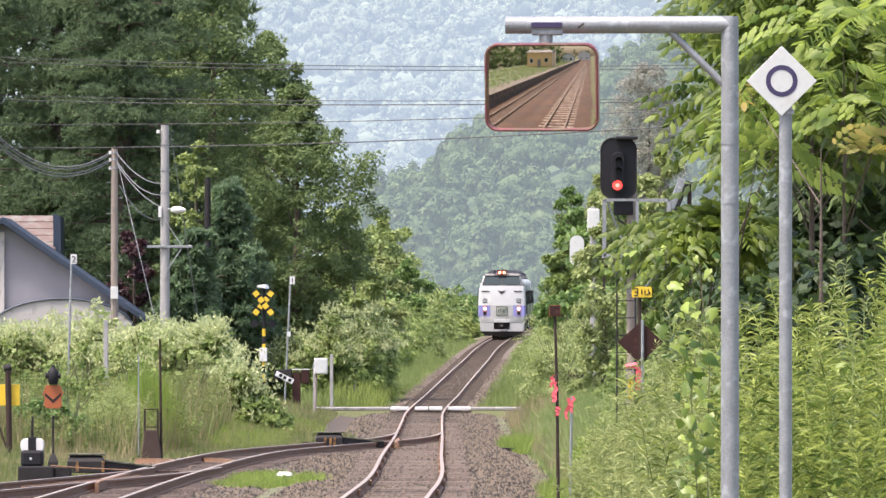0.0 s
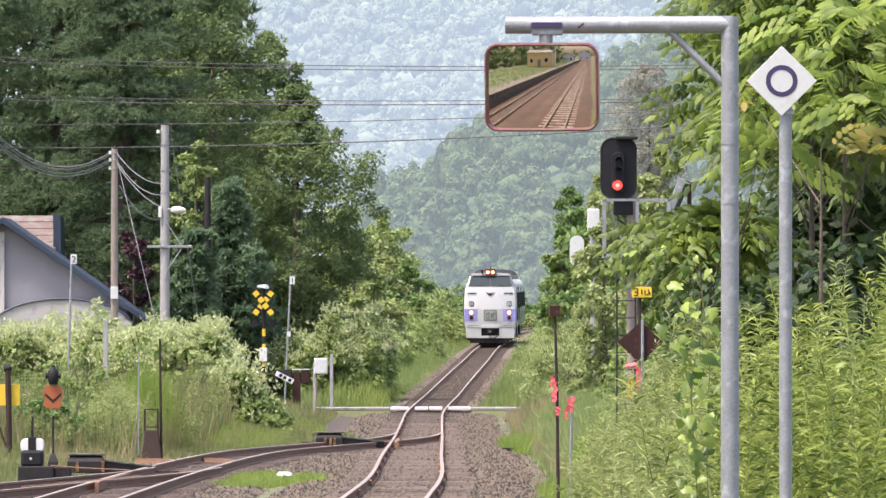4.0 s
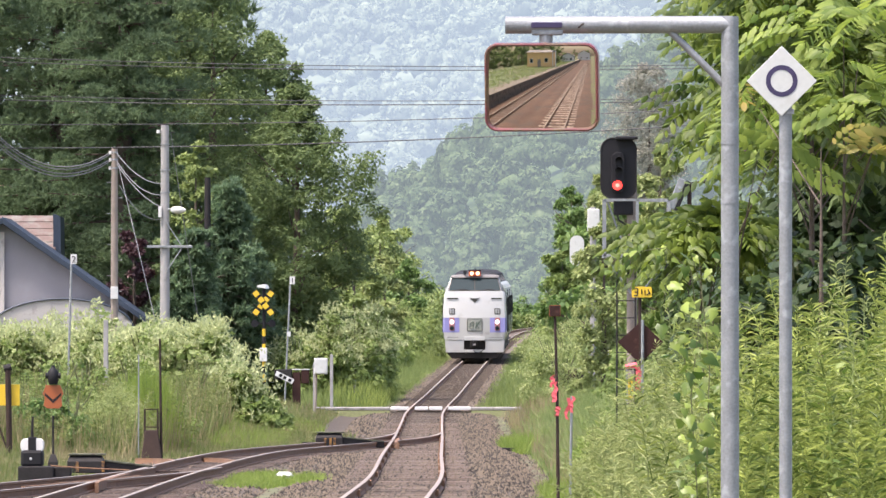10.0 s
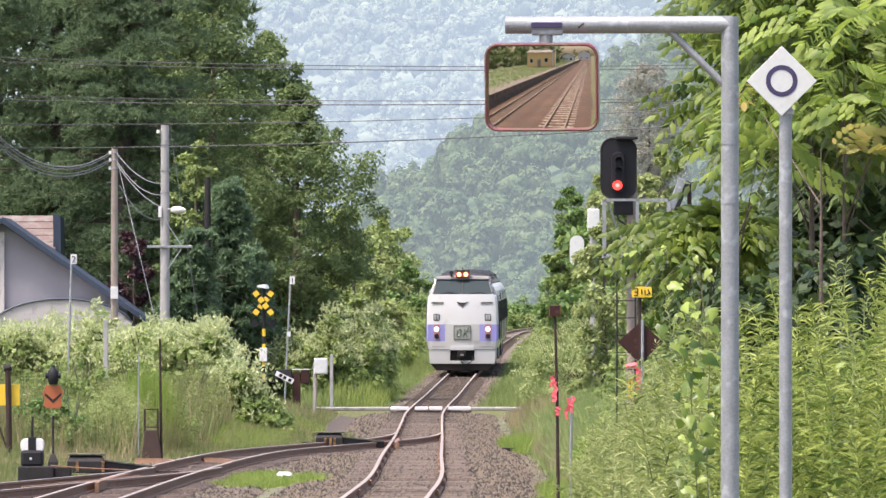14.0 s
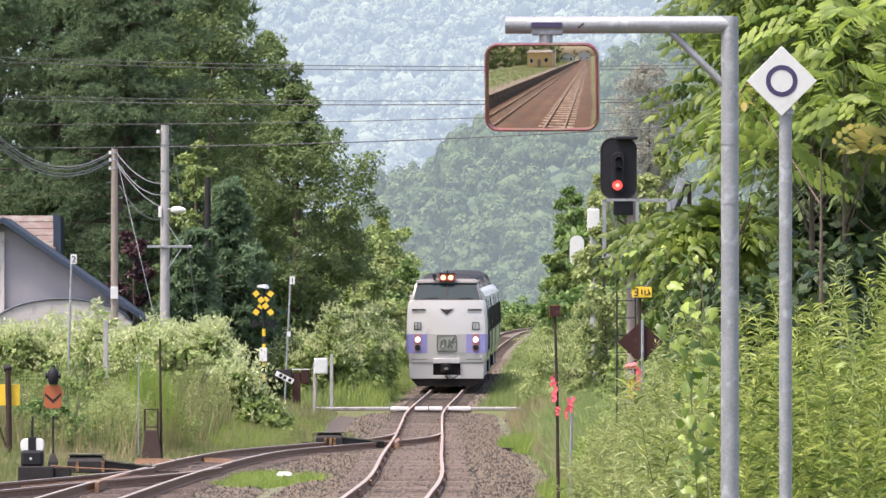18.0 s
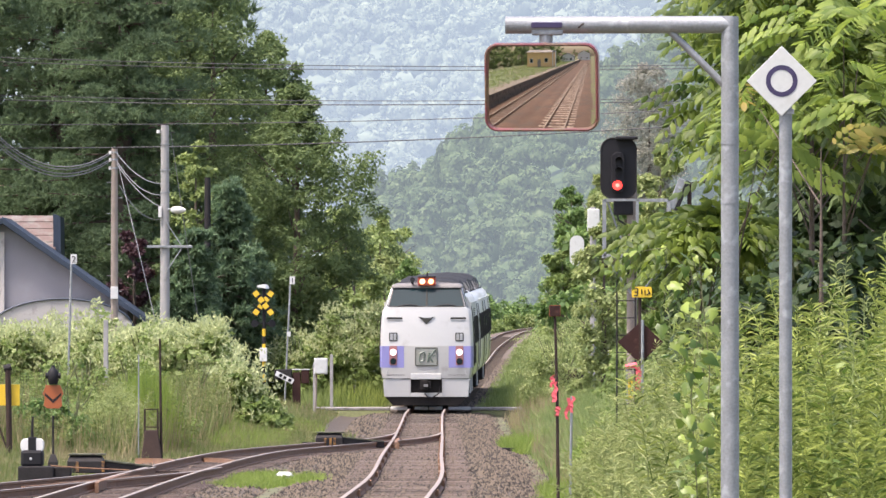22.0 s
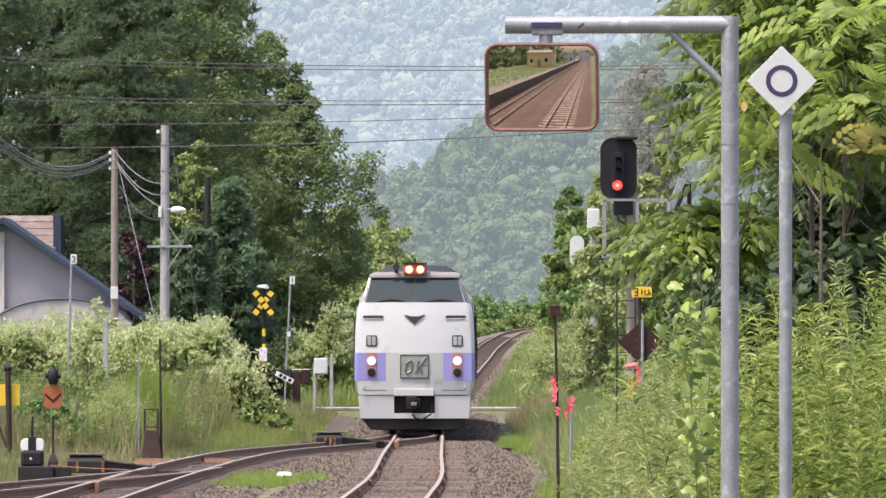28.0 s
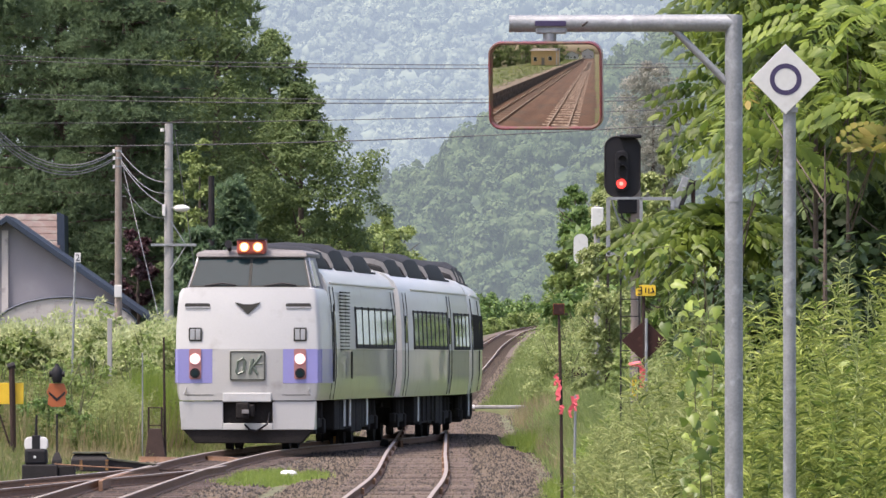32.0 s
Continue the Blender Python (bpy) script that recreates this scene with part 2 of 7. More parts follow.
def fast_mesh(name, verts, tris, mat, mats=None, index=None):
    """A mesh of many triangles from arrays."""
    me = bpy.data.meshes.new(name)
    me.vertices.add(len(verts))
    me.vertices.foreach_set("co", np.asarray(verts, np.float32).ravel())
    me.loops.add(tris.size)
    me.loops.foreach_set("vertex_index", np.asarray(tris, np.int32).ravel())
    me.polygons.add(len(tris))
    me.polygons.foreach_set("loop_start", np.arange(0, tris.size, 3, dtype=np.int32))
    me.polygons.foreach_set("loop_total", np.full(len(tris), 3, np.int32))
    for mt in ([mat] if mats is None else mats):
        me.materials.append(mt)
    if index is not None:
        me.polygons.foreach_set("material_index", np.asarray(index, np.int32))
    me.update(calc_edges=True)
    return me


RNG = np.random.default_rng(7)


def unit(v):
    return v / np.maximum(np.linalg.norm(v, axis=-1, keepdims=True), 1e-9)


def leaf_arrays(base, along, up, length, width, bend=0.15):
    """One folded leaf of two triangles at each base point: arrays of vertices and triangles."""
    n = len(base)
    along = unit(along)
    side = unit(np.cross(along, up))
    nrm = np.cross(side, along)
    length, width = np.broadcast_to(length, n)[:, None], np.broadcast_to(width, n)[:, None]
    mid = base + along * length * 0.45
    v = np.stack([base, mid + side * width * 0.5 - nrm * width * bend, base + along * length - nrm * length * bend,
                  mid - side * width * 0.5 - nrm * width * bend], 1)
    k = np.arange(n)[:, None] * 4
    t = np.concatenate([k + [0, 1, 2], k + [0, 2, 3]], 1).reshape(-1, 3)
    return v.reshape(-1, 3), t


def needle_arrays(base, along, up, length, width):
    """One slim triangle at each base point, for needles and grass."""
    n = len(base)
    along = unit(along)
    side = unit(np.cross(along, up))
    length, width = np.broadcast_to(length, n)[:, None], np.broadcast_to(width, n)[:, None]
    v = np.stack([base - side * width * 0.5, base + side * width * 0.5, base + along * length], 1)
    return v.reshape(-1, 3), np.arange(n * 3).reshape(-1, 3)


def joined(parts):
    vs, ts, k = [], [], 0
    for v, t in parts:
        vs.append(v)
        ts.append(t + k)
        k += len(v)
    return np.concatenate(vs), np.concatenate(ts)


def clump_leaves(centres, radii, per, length, width, droop=0.2, shell=0.55, rng=RNG, needles=False):
    """Leaves over the upper shells of many small clumps."""
    n = len(centres) * per
    c, r = np.repeat(centres, per, 0), np.repeat(radii, per, 0)
    d = unit(rng.normal(size=(n, 3)))
    d[:, 2] = np.where(d[:, 2] < -0.35, -d[:, 2], d[:, 2])
    rad = shell + (1 - shell) * rng.random((n, 1)) ** 0.7
    base = c + d * r * rad
    along = d * 0.7 + rng.normal(size=(n, 3)) * 0.6
    along[:, 2] -= droop
    up = unit(np.array([0, 0, 1.0]) + d * 0.5 + rng.normal(size=(n, 3)) * 0.35)
    s = 0.65 + 0.7 * rng.random(n)
    return needle_arrays(base, along, up, length * s, width * s) if needles else leaf_arrays(base, along, up, length * s, width * s)


def sprays(centres, radii, per, length, width, rng, rise=0.55, droop=0.25, fill=0.12, bend=0.15, stray=0.38):
    """Leaves laid like shingles over rounded, knobbly lumps: they face up and outwards, so each lump takes the light as one form."""
    n = len(centres) * per
    c, r = np.repeat(centres, per, 0), np.repeat(radii, per, 0)
    ph = np.repeat(rng.uniform(0, 6.28, (len(centres), 2)), per, 0)
    d = unit(rng.normal(size=(n, 3)) + [0, 0, 0.35])
    knob = 0.86 + 0.2 * np.sin(5 * d[:, :1] + 4 * d[:, 2:] + ph[:, :1]) * np.sin(5 * d[:, 1:2] - 3 * d[:, 2:] + ph[:, 1:])
    rad = (1 - 0.3 * rng.random((n, 1)) ** 2) * np.where(rng.random((n, 1)) < fill, 0.5, 1.0)
    face = unit(d + [0, 0, rise] + rng.normal(size=(n, 3)) * stray)
    along = unit(np.cross(face, rng.normal(size=(n, 3)))) + d * 0.5 - [0, 0, droop]
    s = 0.65 + 0.7 * rng.random(n)
    return leaf_arrays(c + d * r * rad * knob, along, face, length * s, width * s, bend)


def budded(centres, radii, k, ratio, rng):
    """Smaller lumps over the outside of lumps."""
    n = len(centres) * k
    c, r = np.repeat(centres, k, 0), np.repeat(radii, k, 0)
    d = unit(rng.normal(size=(n, 3)) + [0, 0, 0.25])
    return c + d * r * rng.uniform(0.55, 1.0, (n, 1)), r * ratio * rng.uniform(0.7, 1.35, (n, 1))


def needle_tufts(centres, radii, k, per, length, width, rng):
    """Upturned tufts of needles over the tops of flat pads."""
    n = len(centres) * k
    c, r = np.repeat(centres, k, 0), np.repeat(radii, k, 0)
    d = unit(rng.normal(size=(n, 3)) + [0, 0, 0.25])
    p = np.repeat(c + d * r * rng.random((n, 1)) ** 0.4, per, 0)
    out = np.repeat(d * [0.7, 0.7, 0.4], per, 0)
    m = n * per
    along = unit(out + [0, 0, 0.5] + rng.normal(size=(m, 3)) * 0.55)
    s = rng.uniform(0.6, 1.3, m)
    return needle_arrays(p, along, unit(rng.normal(size=(m, 3)) + [0, 0, 0.8]), length * s, width * s)


# ---- the line of the tracks and the lie of the land ----
def curve(xs, ys):
    """A smooth function through a few points, straight beyond them."""
    xs, ys = np.array(xs, float), np.array(ys, float)
    slope = np.gradient(ys, xs)

    def f(x):
        x = np.asarray(x, float)
        q = np.clip(x, xs[0], xs[-1])
        i = np.clip(np.searchsorted(xs, q) - 1, 0, len(xs) - 2)
        h = xs[i + 1] - xs[i]
        t = (q - xs[i]) / h
        v = ((2 * t**3 - 3 * t**2 + 1) * ys[i] + (t**3 - 2 * t**2 + t) * h * slope[i]
             + (3 * t**2 - 2 * t**3) * ys[i + 1] + (t**3 - t**2) * h * slope[i + 1])
        return v + np.where(x > xs[-1], (x - xs[-1]) * slope[-1], 0) + np.where(x < xs[0], (x - xs[0]) * slope[0], 0)
    return f


main_x = curve([-300, 0, 72, 120, 144, 164, 207, 262, 282, 305, 325, 345, 367, 400, 443, 509, 556, 638, 750, 850, 950],
               [-1.3, -1.1, -1.02, -0.92, -0.79, -0.62, -0.60, -0.587, -0.595, -0.592, -0.577, -0.429, -0.093, 0.328, 0.881, 1.641, 2.159, 3.293, 5.236, 8.5, 13.0])
rail_z = curve([-300, 0, 150, 215, 262, 288, 325, 345, 367, 400, 443, 509, 556, 638, 750, 850, 950, 2000],
               [0, 0, 0, -0.05, -0.12, -0.11, -0.01, 0.10, 0.31, 0.60, 0.98, 1.46, 1.82, 2.38, 3.06, 3.6, 4.0, 6.0])
land_z = curve([-300, 0, 150, 215, 262, 288, 325, 345, 367, 443, 509, 556, 638, 750, 850, 950, 2000],
               [0, 0, 0, -0.05, -0.12, -0.05, 0.14, 0.28, 0.46, 1.03, 1.48, 1.88, 2.44, 3.1, 3.6, 4.0, 6.0])
loop_x = curve([-300, 0, 72, 120, 144, 164, 182, 198, 215, 229, 237, 244, 251, 258, 265, 272, 276],
               [-5.5, -5.3, -5.2, -5.1, -4.9, -4.72, -4.5, -4.23, -3.72, -2.76, -2.13, -1.56, -1.12, -0.81, -0.645, -0.592, -0.59])
siding_x = curve([100, 120, 140, 152, 162, 170, 178, 186], [-10.2, -9.1, -7.75, -6.85, -5.95, -5.2, -4.55, -4.25])


def smooth01(x):
    x = np.clip(x, 0, 1)
    return x * x * (3 - 2 * x)


def ground_z(x, y):
    """The height of the ground beside and under the tracks."""
    x, y = np.asarray(x, float), np.asarray(y, float)
    xm = main_x(np.minimum(y, 950))
    d = np.abs(x - xm)
    d = np.where(y < 262, np.minimum(d, np.abs(x - loop_x(np.minimum(y, 276)))), d)
    d = np.where((y < 182) & (y > 100), np.minimum(d, np.abs(x - siding_x(np.clip(y, 100, 186)))), d)
    far = np.minimum(y, 2000)
    z = rail_z(far) + (land_z(far) - rail_z(far)) * smooth01((d - 1.7) / 1.6) - 0.19
    z = z - 0.2 * smooth01((d - 1.6) / 0.9)
    left, right = smooth01((d - 2.6) / 4.5) * (x < xm), smooth01((d - 2.3) / 2.6) * (x > xm)
    z = z + left * (0.35 + 0.35 * smooth01((y - 200) / 100))
    z = z + right * (0.55 + 0.25 * smooth01((160 - y) / 100))
    return z + 0.05 * np.sin(x * 1.7 + y * 0.13) * np.sin(y * 0.31) * smooth01((d - 2) / 2)


def gz(x, y):
    return float(ground_z(x, y))


# ---- ground ----
def ground():
    xs = np.unique(np.concatenate([np.linspace(-900, -60, 15), np.linspace(-60, -16, 23), np.linspace(-16, 14, 56), np.linspace(14, 60, 24), np.linspace(60, 900, 15)]))
    ys = np.unique(np.concatenate([np.linspace(-900, -100, 17), np.linspace(-100, 60, 41), np.linspace(60, 460, 121), np.linspace(460, 1000, 61), np.linspace(1000, 4600, 30)]))
    gx, gy = np.meshgrid(xs, ys)
    z = ground_z(gx, gy)
    v = np.stack([gx, gy, z], -1).reshape(-1, 3)
    n, k = len(xs), []
    i, j = np.meshgrid(np.arange(len(ys) - 1), np.arange(n - 1), indexing="ij")
    q = (i * n + j).ravel()
    t = np.concatenate([np.stack([q, q + 1, q + n + 1], 1), np.stack([q, q + n + 1, q + n], 1)])
    ob = new("ground", fast_mesh("ground", v, t, SOIL))
    ob.data.shade_smooth()
    tagged(ob, "grassy brown earth beside the railway", "ground", kind="structure")


SOIL = material("grassy_earth", (0.09, 0.1, 0.042), 0.95, 0, 0.4, 0.35, 9, 0.6, (0.1, 0.075, 0.055), 0.56)
BALLAST_BED = material("ballast_bed", (0.054, 0.041, 0.029), 0.95, 0, 0.6, 1.3, 14, 1.0, (0.046, 0.035, 0.026), 0.55)
RUSTY_BED = material("rust_stained_ballast", (0.085, 0.049, 0.033), 0.95, 0, 0.5, 0.5, 14, 1.0, (0.065, 0.045, 0.035), 0.56)
DRY_BED = material("dry_brown_ballast", (0.112, 0.085, 0.062), 0.95, 0, 0.45, 1.1, 14, 1.0, (0.09, 0.07, 0.057), 0.55)
ground()


def ballast_bed():
    """The gravel bed under all the tracks, a little proud of the earth."""
    ys = np.concatenate([np.arange(-120, 100, 4.0), np.arange(100, 360, 1.0), np.arange(360, 900, 5.0)])
    xs = np.arange(-12.5, 3.0, 0.25)
    gx, gy = np.meshgrid(xs, ys)
    u = np.linspace(-1, 1, len(xs))[None, :] * np.ones_like(gy)
    far = gy > 300
    gx = np.where(far, main_x(gy) + u * (1.55 + 0.12 * np.sin(gy * 0.37) + np.where(u < 0, 2.1, 0.5) * smooth01((344 - gy) / 6)), gx)
    d = np.abs(gx - main_x(gy))
    d = np.where(gy < 264, np.minimum(d, np.abs(gx - loop_x(np.minimum(gy, 276)))), d)
    d = np.where((gy < 182) & (gy > 100), np.minimum(d, np.abs(gx - siding_x(np.clip(gy, 100, 186))) + 0.4), d)
    between = (gx < main_x(gy)) & (gx > loop_x(np.minimum(gy, 262))) & (gy < 264)
    edge = np.where(gy > 349, 1.55, np.where(gx > main_x(gy), 2.35, np.where((gy > 272) & (gy < 340), 3.1, 2.0))) + 0.25 * np.sin(gy * 0.9) * np.sin(gy * 0.23 + gx)
    inside = (d < edge) | between | far
    z = ground_z(gx, gy) + np.where((gy < 100) & (np.abs(gx + 3.2) < 1.2), 0.09, 0.025)
    v = np.stack([gx, gy, z], -1).reshape(-1, 3)
    n = len(xs)
    i, j = np.meshgrid(np.arange(len(ys) - 1), np.arange(n - 1), indexing="ij")
    keep = inside[:-1, :-1] & inside[1:, 1:] & inside[:-1, 1:] & inside[1:, :-1]
    q = (i * n + j)[keep]
    t = np.concatenate([np.stack([q, q + 1, q + n + 1], 1), np.stack([q, q + n + 1, q + n], 1)])
    used, t = np.unique(t, return_inverse=True)
    t = t.reshape(-1, 3)
    along = v[used][t[:, 0], 1]
    ob = new("ballast", fast_mesh("ballast", v[used], t, None, (BALLAST_BED, RUSTY_BED, DRY_BED), np.where(along < 90, 1, np.where(along > 345, 2, 0))))
    tagged(ob, "brown-grey gravel bed under the railway tracks", "ballast", kind="structure")


ballast_bed()


def ballast_stones():
    rng = np.random.default_rng(3)
    n = 105000
    y = np.where(np.arange(n) < 0.9 * n, 126 + 221 * rng.random(n) ** 1.7, 347 + 176 * rng.random(n))
    x = np.where(rng.random(n) < 0.62, main_x(y) + rng.uniform(-2.2, 2.6, n), loop_x(np.minimum(y, 276)) + rng.uniform(-1.6, 4.2, n) * np.where(y > 245, 0.5, 1.0))
    x = np.where(y > 347, main_x(y) + rng.uniform(-1.5, 1.5, n), x)
    on_main, on_loop = np.abs(x - main_x(y)) < 1.0, (np.abs(x - loop_x(np.minimum(y, 276))) < 1.0) & (y < 258)
    z = np.where(on_main | on_loop, rail_z(y) - 0.162, ground_z(x, y) + 0.03)
    octa = np.array([(1, 0, -0.5), (0, 1, -0.5), (-1, 0, -0.5), (0, -1, -0.5), (0, 0, 0.8)], float)
    tri = np.array([(0, 1, 4), (1, 2, 4), (2, 3, 4), (3, 0, 4)])
    s = (0.016 + 0.03 * rng.random((n, 1, 1)) ** 2) * (1 + 0.2 * (y > 347))[:, None, None]
    jit = octa[None] * (1 + rng.normal(size=(n, 5, 3)) * 0.3) + rng.normal(size=(n, 5, 3)) * 0.2
    v = jit * s + np.stack([x, y, z], -1)[:, None]
    t = (np.arange(n)[:, None, None] * 5 + tri[None]).reshape(-1, 3)
    tagged(new("ballast_stones", fast_mesh("ballast_stones", v.reshape(-1, 3), t, BALLAST)), "loose brown and grey track ballast stones", "gravel", kind="stuff")


ballast_stones()


# ---- tracks ----
def rail_geo(fx, y0, y1, side, gauge=1.067):
    """One flat-bottomed rail along a track, side -1 or 1: its body and its worn head."""
    body, head = Geo(), Geo()
    ys = np.arange(y0, y1 + 0.1, 2.0)
    xs, zs = fx(ys), rail_z(ys)
    prof = [(-0.06, -0.14), (0.06, -0.14), (0.06, -0.125), (0.012, -0.11), (0.012, -0.045), (0.032, -0.035), (0.032, -0.004),
            (-0.032, -0.004), (-0.032, -0.035), (-0.012, -0.045), (-0.012, -0.11), (-0.06, -0.125)]
    top = [(-0.032, -0.004), (0.032, -0.004), (0.03, 0.002), (-0.03, 0.002)]
    off = side * (gauge / 2 + 0.0325)
    body.loft([[(x + off + px, y, z + pz) for px, pz in prof] for x, y, z in zip(xs, ys, zs)])
    head.loft([[(x + off + px, y, z + pz) for px, pz in top] for x, y, z in zip(xs, ys, zs)])
    return body, head


def track(label, fx, y0, y1, rails):
    """A track and its rails; the sleepers are laid further on."""
    root = thing("railway_track", Matrix(), label, "railway track", "station tracks", "structure")
    for side in rails:
        body, head = rail_geo(fx, y0, y1, side)
        r = part("rail", body, RAIL_SIDE, root)
        part("rail_head", head, RAIL_TOP, r, "polished running surface")
    return root


MAIN = track("single straight main line on wooden sleepers", main_x, -120, 880, (-1, 1))
LOOP = track("passing loop curving off the main line", loop_x, -120, 270, (-1, 1))
SIDING = track("rusty siding branching off the passing loop", siding_x, 101, 184, (-1, 1))

# check rails, switch blades and the crossing noses
for fx, off, y0, y1, root in ((main_x, -0.46, 236, 250, MAIN), (loop_x, 0.46, 238, 250, LOOP), (loop_x, -0.46, 160, 172, LOOP), (siding_x, 0.46, 156, 170, SIDING)):
    g = Geo()
    ys = np.arange(y0, y1 + 0.1, 1.0)
    flare = 0.06 * (smooth01((y0 + 1.6 - ys) / 1.6) + smooth01((ys - y1 + 1.6) / 1.6)) * -np.sign(off)
    g.loft([[(x + off + f + px, y, z + pz) for px, pz in ((-0.03, -0.14), (0.03, -0.14), (0.03, 0.01), (-0.03, 0.01))]
            for x, y, z, f in zip(fx(ys), ys, rail_z(ys), flare)])
    part("check_rail", g, RAIL_SIDE, root)

# short curved rails that splay out of the loop
for pts in (((-5.85, 204.6), (-5.5, 204.4), (-5.2, 203.2), (-5.0, 200.5), (-4.87, 196.5)), ((-4.8, 205.6), (-4.45, 205.2), (-4.12, 203.6), (-3.92, 200.6), (-3.8, 197.0))):
    g = Geo()
    rings = []
    for i in range(len(pts)):
        a, b = Vector(pts[max(i - 1, 0)]), Vector(pts[min(i + 1, len(pts) - 1)])
        side = Vector((b.y - a.y, a.x - b.x)).normalized()
        rings.append([(pts[i][0] + side.x * k, pts[i][1] + side.y * k, float(rail_z(200)) + h) for k, h in ((-0.05, -0.2), (0.05, -0.2), (0.03, -0.1), (0.03, -0.06), (-0.03, -0.06), (-0.03, -0.1))])
    part("splayed_rail", g.loft(rings), RAIL_SIDE, LOOP, "rusty curved rail end")

# rail joints along the main line and the guard rail
for y in np.arange(132, 330, 11.6):
    for side in (-1, 1):
        x = float(main_x(y)) + side * 0.566
        part("fishplate", Geo().box(x - 0.065, x + 0.065, y - 0.3, y + 0.3, float(rail_z(y)) - 0.13, float(rail_z(y)) - 0.03), RAIL_SIDE, MAIN, "rusty bolted rail joint", bevel=0.01)

# ---- the level crossing ----
def crossing():
    zz = float(rail_z(342))
    root = thing("level_crossing", pose(0, 342, zz), "narrow grey road crossing the track on white boards", "level crossing", kind="structure")
    for x0, x1 in ((-4.6, -1.69), (0.9, 2.5)):
        part("road_slab", Geo().box(x0, x1, -1.6, 1.6, -0.08, 0.01), ROAD_GREY, root, bevel=0.02)
        part("road_bank", Geo().loft([[(x0, -2.2, -0.6), (x1, -2.2, -0.6), (x1, 2.2, -0.6), (x0, 2.2, -0.6)], [(x0, -1.62, -0.09), (x1, -1.62, -0.09), (x1, 1.62, -0.09), (x0, 1.62, -0.09)]]), SOIL, root)
    xm = float(main_x(342))
    for x0, x1 in ((-1.67, xm - 0.62), (xm - 0.44, xm - 0.02), (xm + 0.02, xm + 0.44), (xm + 0.62, 0.88)):
        part("deck_board", Geo().box(x0, x1, -1.6, 1.6, -0.07, 0.02), WHITE_PAINT, root, "white painted deck board", bevel=0.01)


crossing()

# ---- the train ----
TRAIN_WHITE = material("train_white_paint", (0.455, 0.46, 0.445), 0.35, 0, 0.05, 1.2, 30, 0.02, (0.38, 0.37, 0.35), 0.64, coat=0.2)
TRAIN_GREY = material("train_grey_paint", (0.4, 0.4, 0.385), 0.3, 0, 0.06, 1.2, 30, 0.02, (0.29, 0.28, 0.26), 0.64, coat=0.65)
TRAIN_PURPLE = material("train_lilac_paint", (0.23, 0.225, 0.46), 0.35, 0, 0.06, 1.5, 30, 0.02, coat=0.3)
TRAIN_GLASS = material("tinted_glass", (0.012, 0.026, 0.03), 0.06, 0, 0.1, 1, 5, 0, spec=0.22)
TRAIN_ROOF = material("roof_equipment_black", (0.02, 0.02, 0.021), 0.75, 0, 0.3, 2, 25, 0.2, spec=0.25)
TRAIN_FRAME = material("window_frame_dark", (0.05, 0.05, 0.045), 0.9, 0, 0.2, 3, 30, 0.1, spec=0.1)
CAB_FRAME = material("cab_frame_grey", (0.17, 0.168, 0.165), 0.55, 0, 0.15, 2, 30, 0.05, (0.2, 0.19, 0.18), 0.62)
HOOD_EDGE = material("hood_edge_grey", (0.17, 0.165, 0.16), 0.7, 0, 0.2, 2, 25, 0.1)
CAB_ROOF = material("cab_roof_grey", (0.16, 0.152, 0.147), 0.7, 0, 0.2, 2, 30, 0.1)
UNDER = material("underfloor_grime", (0.022, 0.02, 0.019), 0.95, 0, 0.4, 4, 30, 0.4, spec=0.15)
LAMP_WHITE = material("headlamp_lit", (0.9, 0.9, 0.9), 0.3, glow=(1.0, 0.88, 0.86, 2.0), bump=0)
# pink glow that imitates the halo round the headlamps
LAMP_PINK = material("headlamp_halo_lit", (0.9, 0.7, 0.65), 0.3, glow=(1.0, 0.42, 0.38, 0.3), bump=0)
LAMP_WARM = material("roof_lamp_lit", (0.9, 0.8, 0.6), 0.3, glow=(1.0, 0.72, 0.4, 0.9), bump=0)
LAMP_AMBER = material("roof_lamp_rim_lit", (0.8, 0.35, 0.12), 0.3, glow=(1.0, 0.24, 0.06, 0.5), bump=0)
LAMP_BOX = material("red_brown_lamp_box", (0.3, 0.06, 0.04), 0.5, spread=0.2)
# red-brown housing, its colour reddened further for the glow round the headlamp
LAMP_RIM = material("red_brown_lamp_rim", (0.33, 0.15, 0.14), 0.5, spread=0.2)
CHROME = material("dull_metal", (0.5, 0.5, 0.5), 0.35, 0.8, 0.1)
EMBLEM = material("headsign_grey_green", (0.25, 0.26, 0.225), 0.4, spread=0.1)
EMBLEM_MARK = material("headsign_dark_green", (0.1, 0.13, 0.1), 0.4, spread=0.1)

UPPER = [(1.45, 2.0), (1.44, 2.5), (1.40, 3.05), (1.36, 3.3), (1.26, 3.5), (1.05, 3.66), (0.6, 3.78), (0.0, 3.82)]
LOWER = [(1.38, 0.98), (1.42, 1.15), (1.45, 1.45), (1.45, 2.0)]


def both(p):
    return p + [(-x, z) for x, z in reversed(p) if x > 0.001]


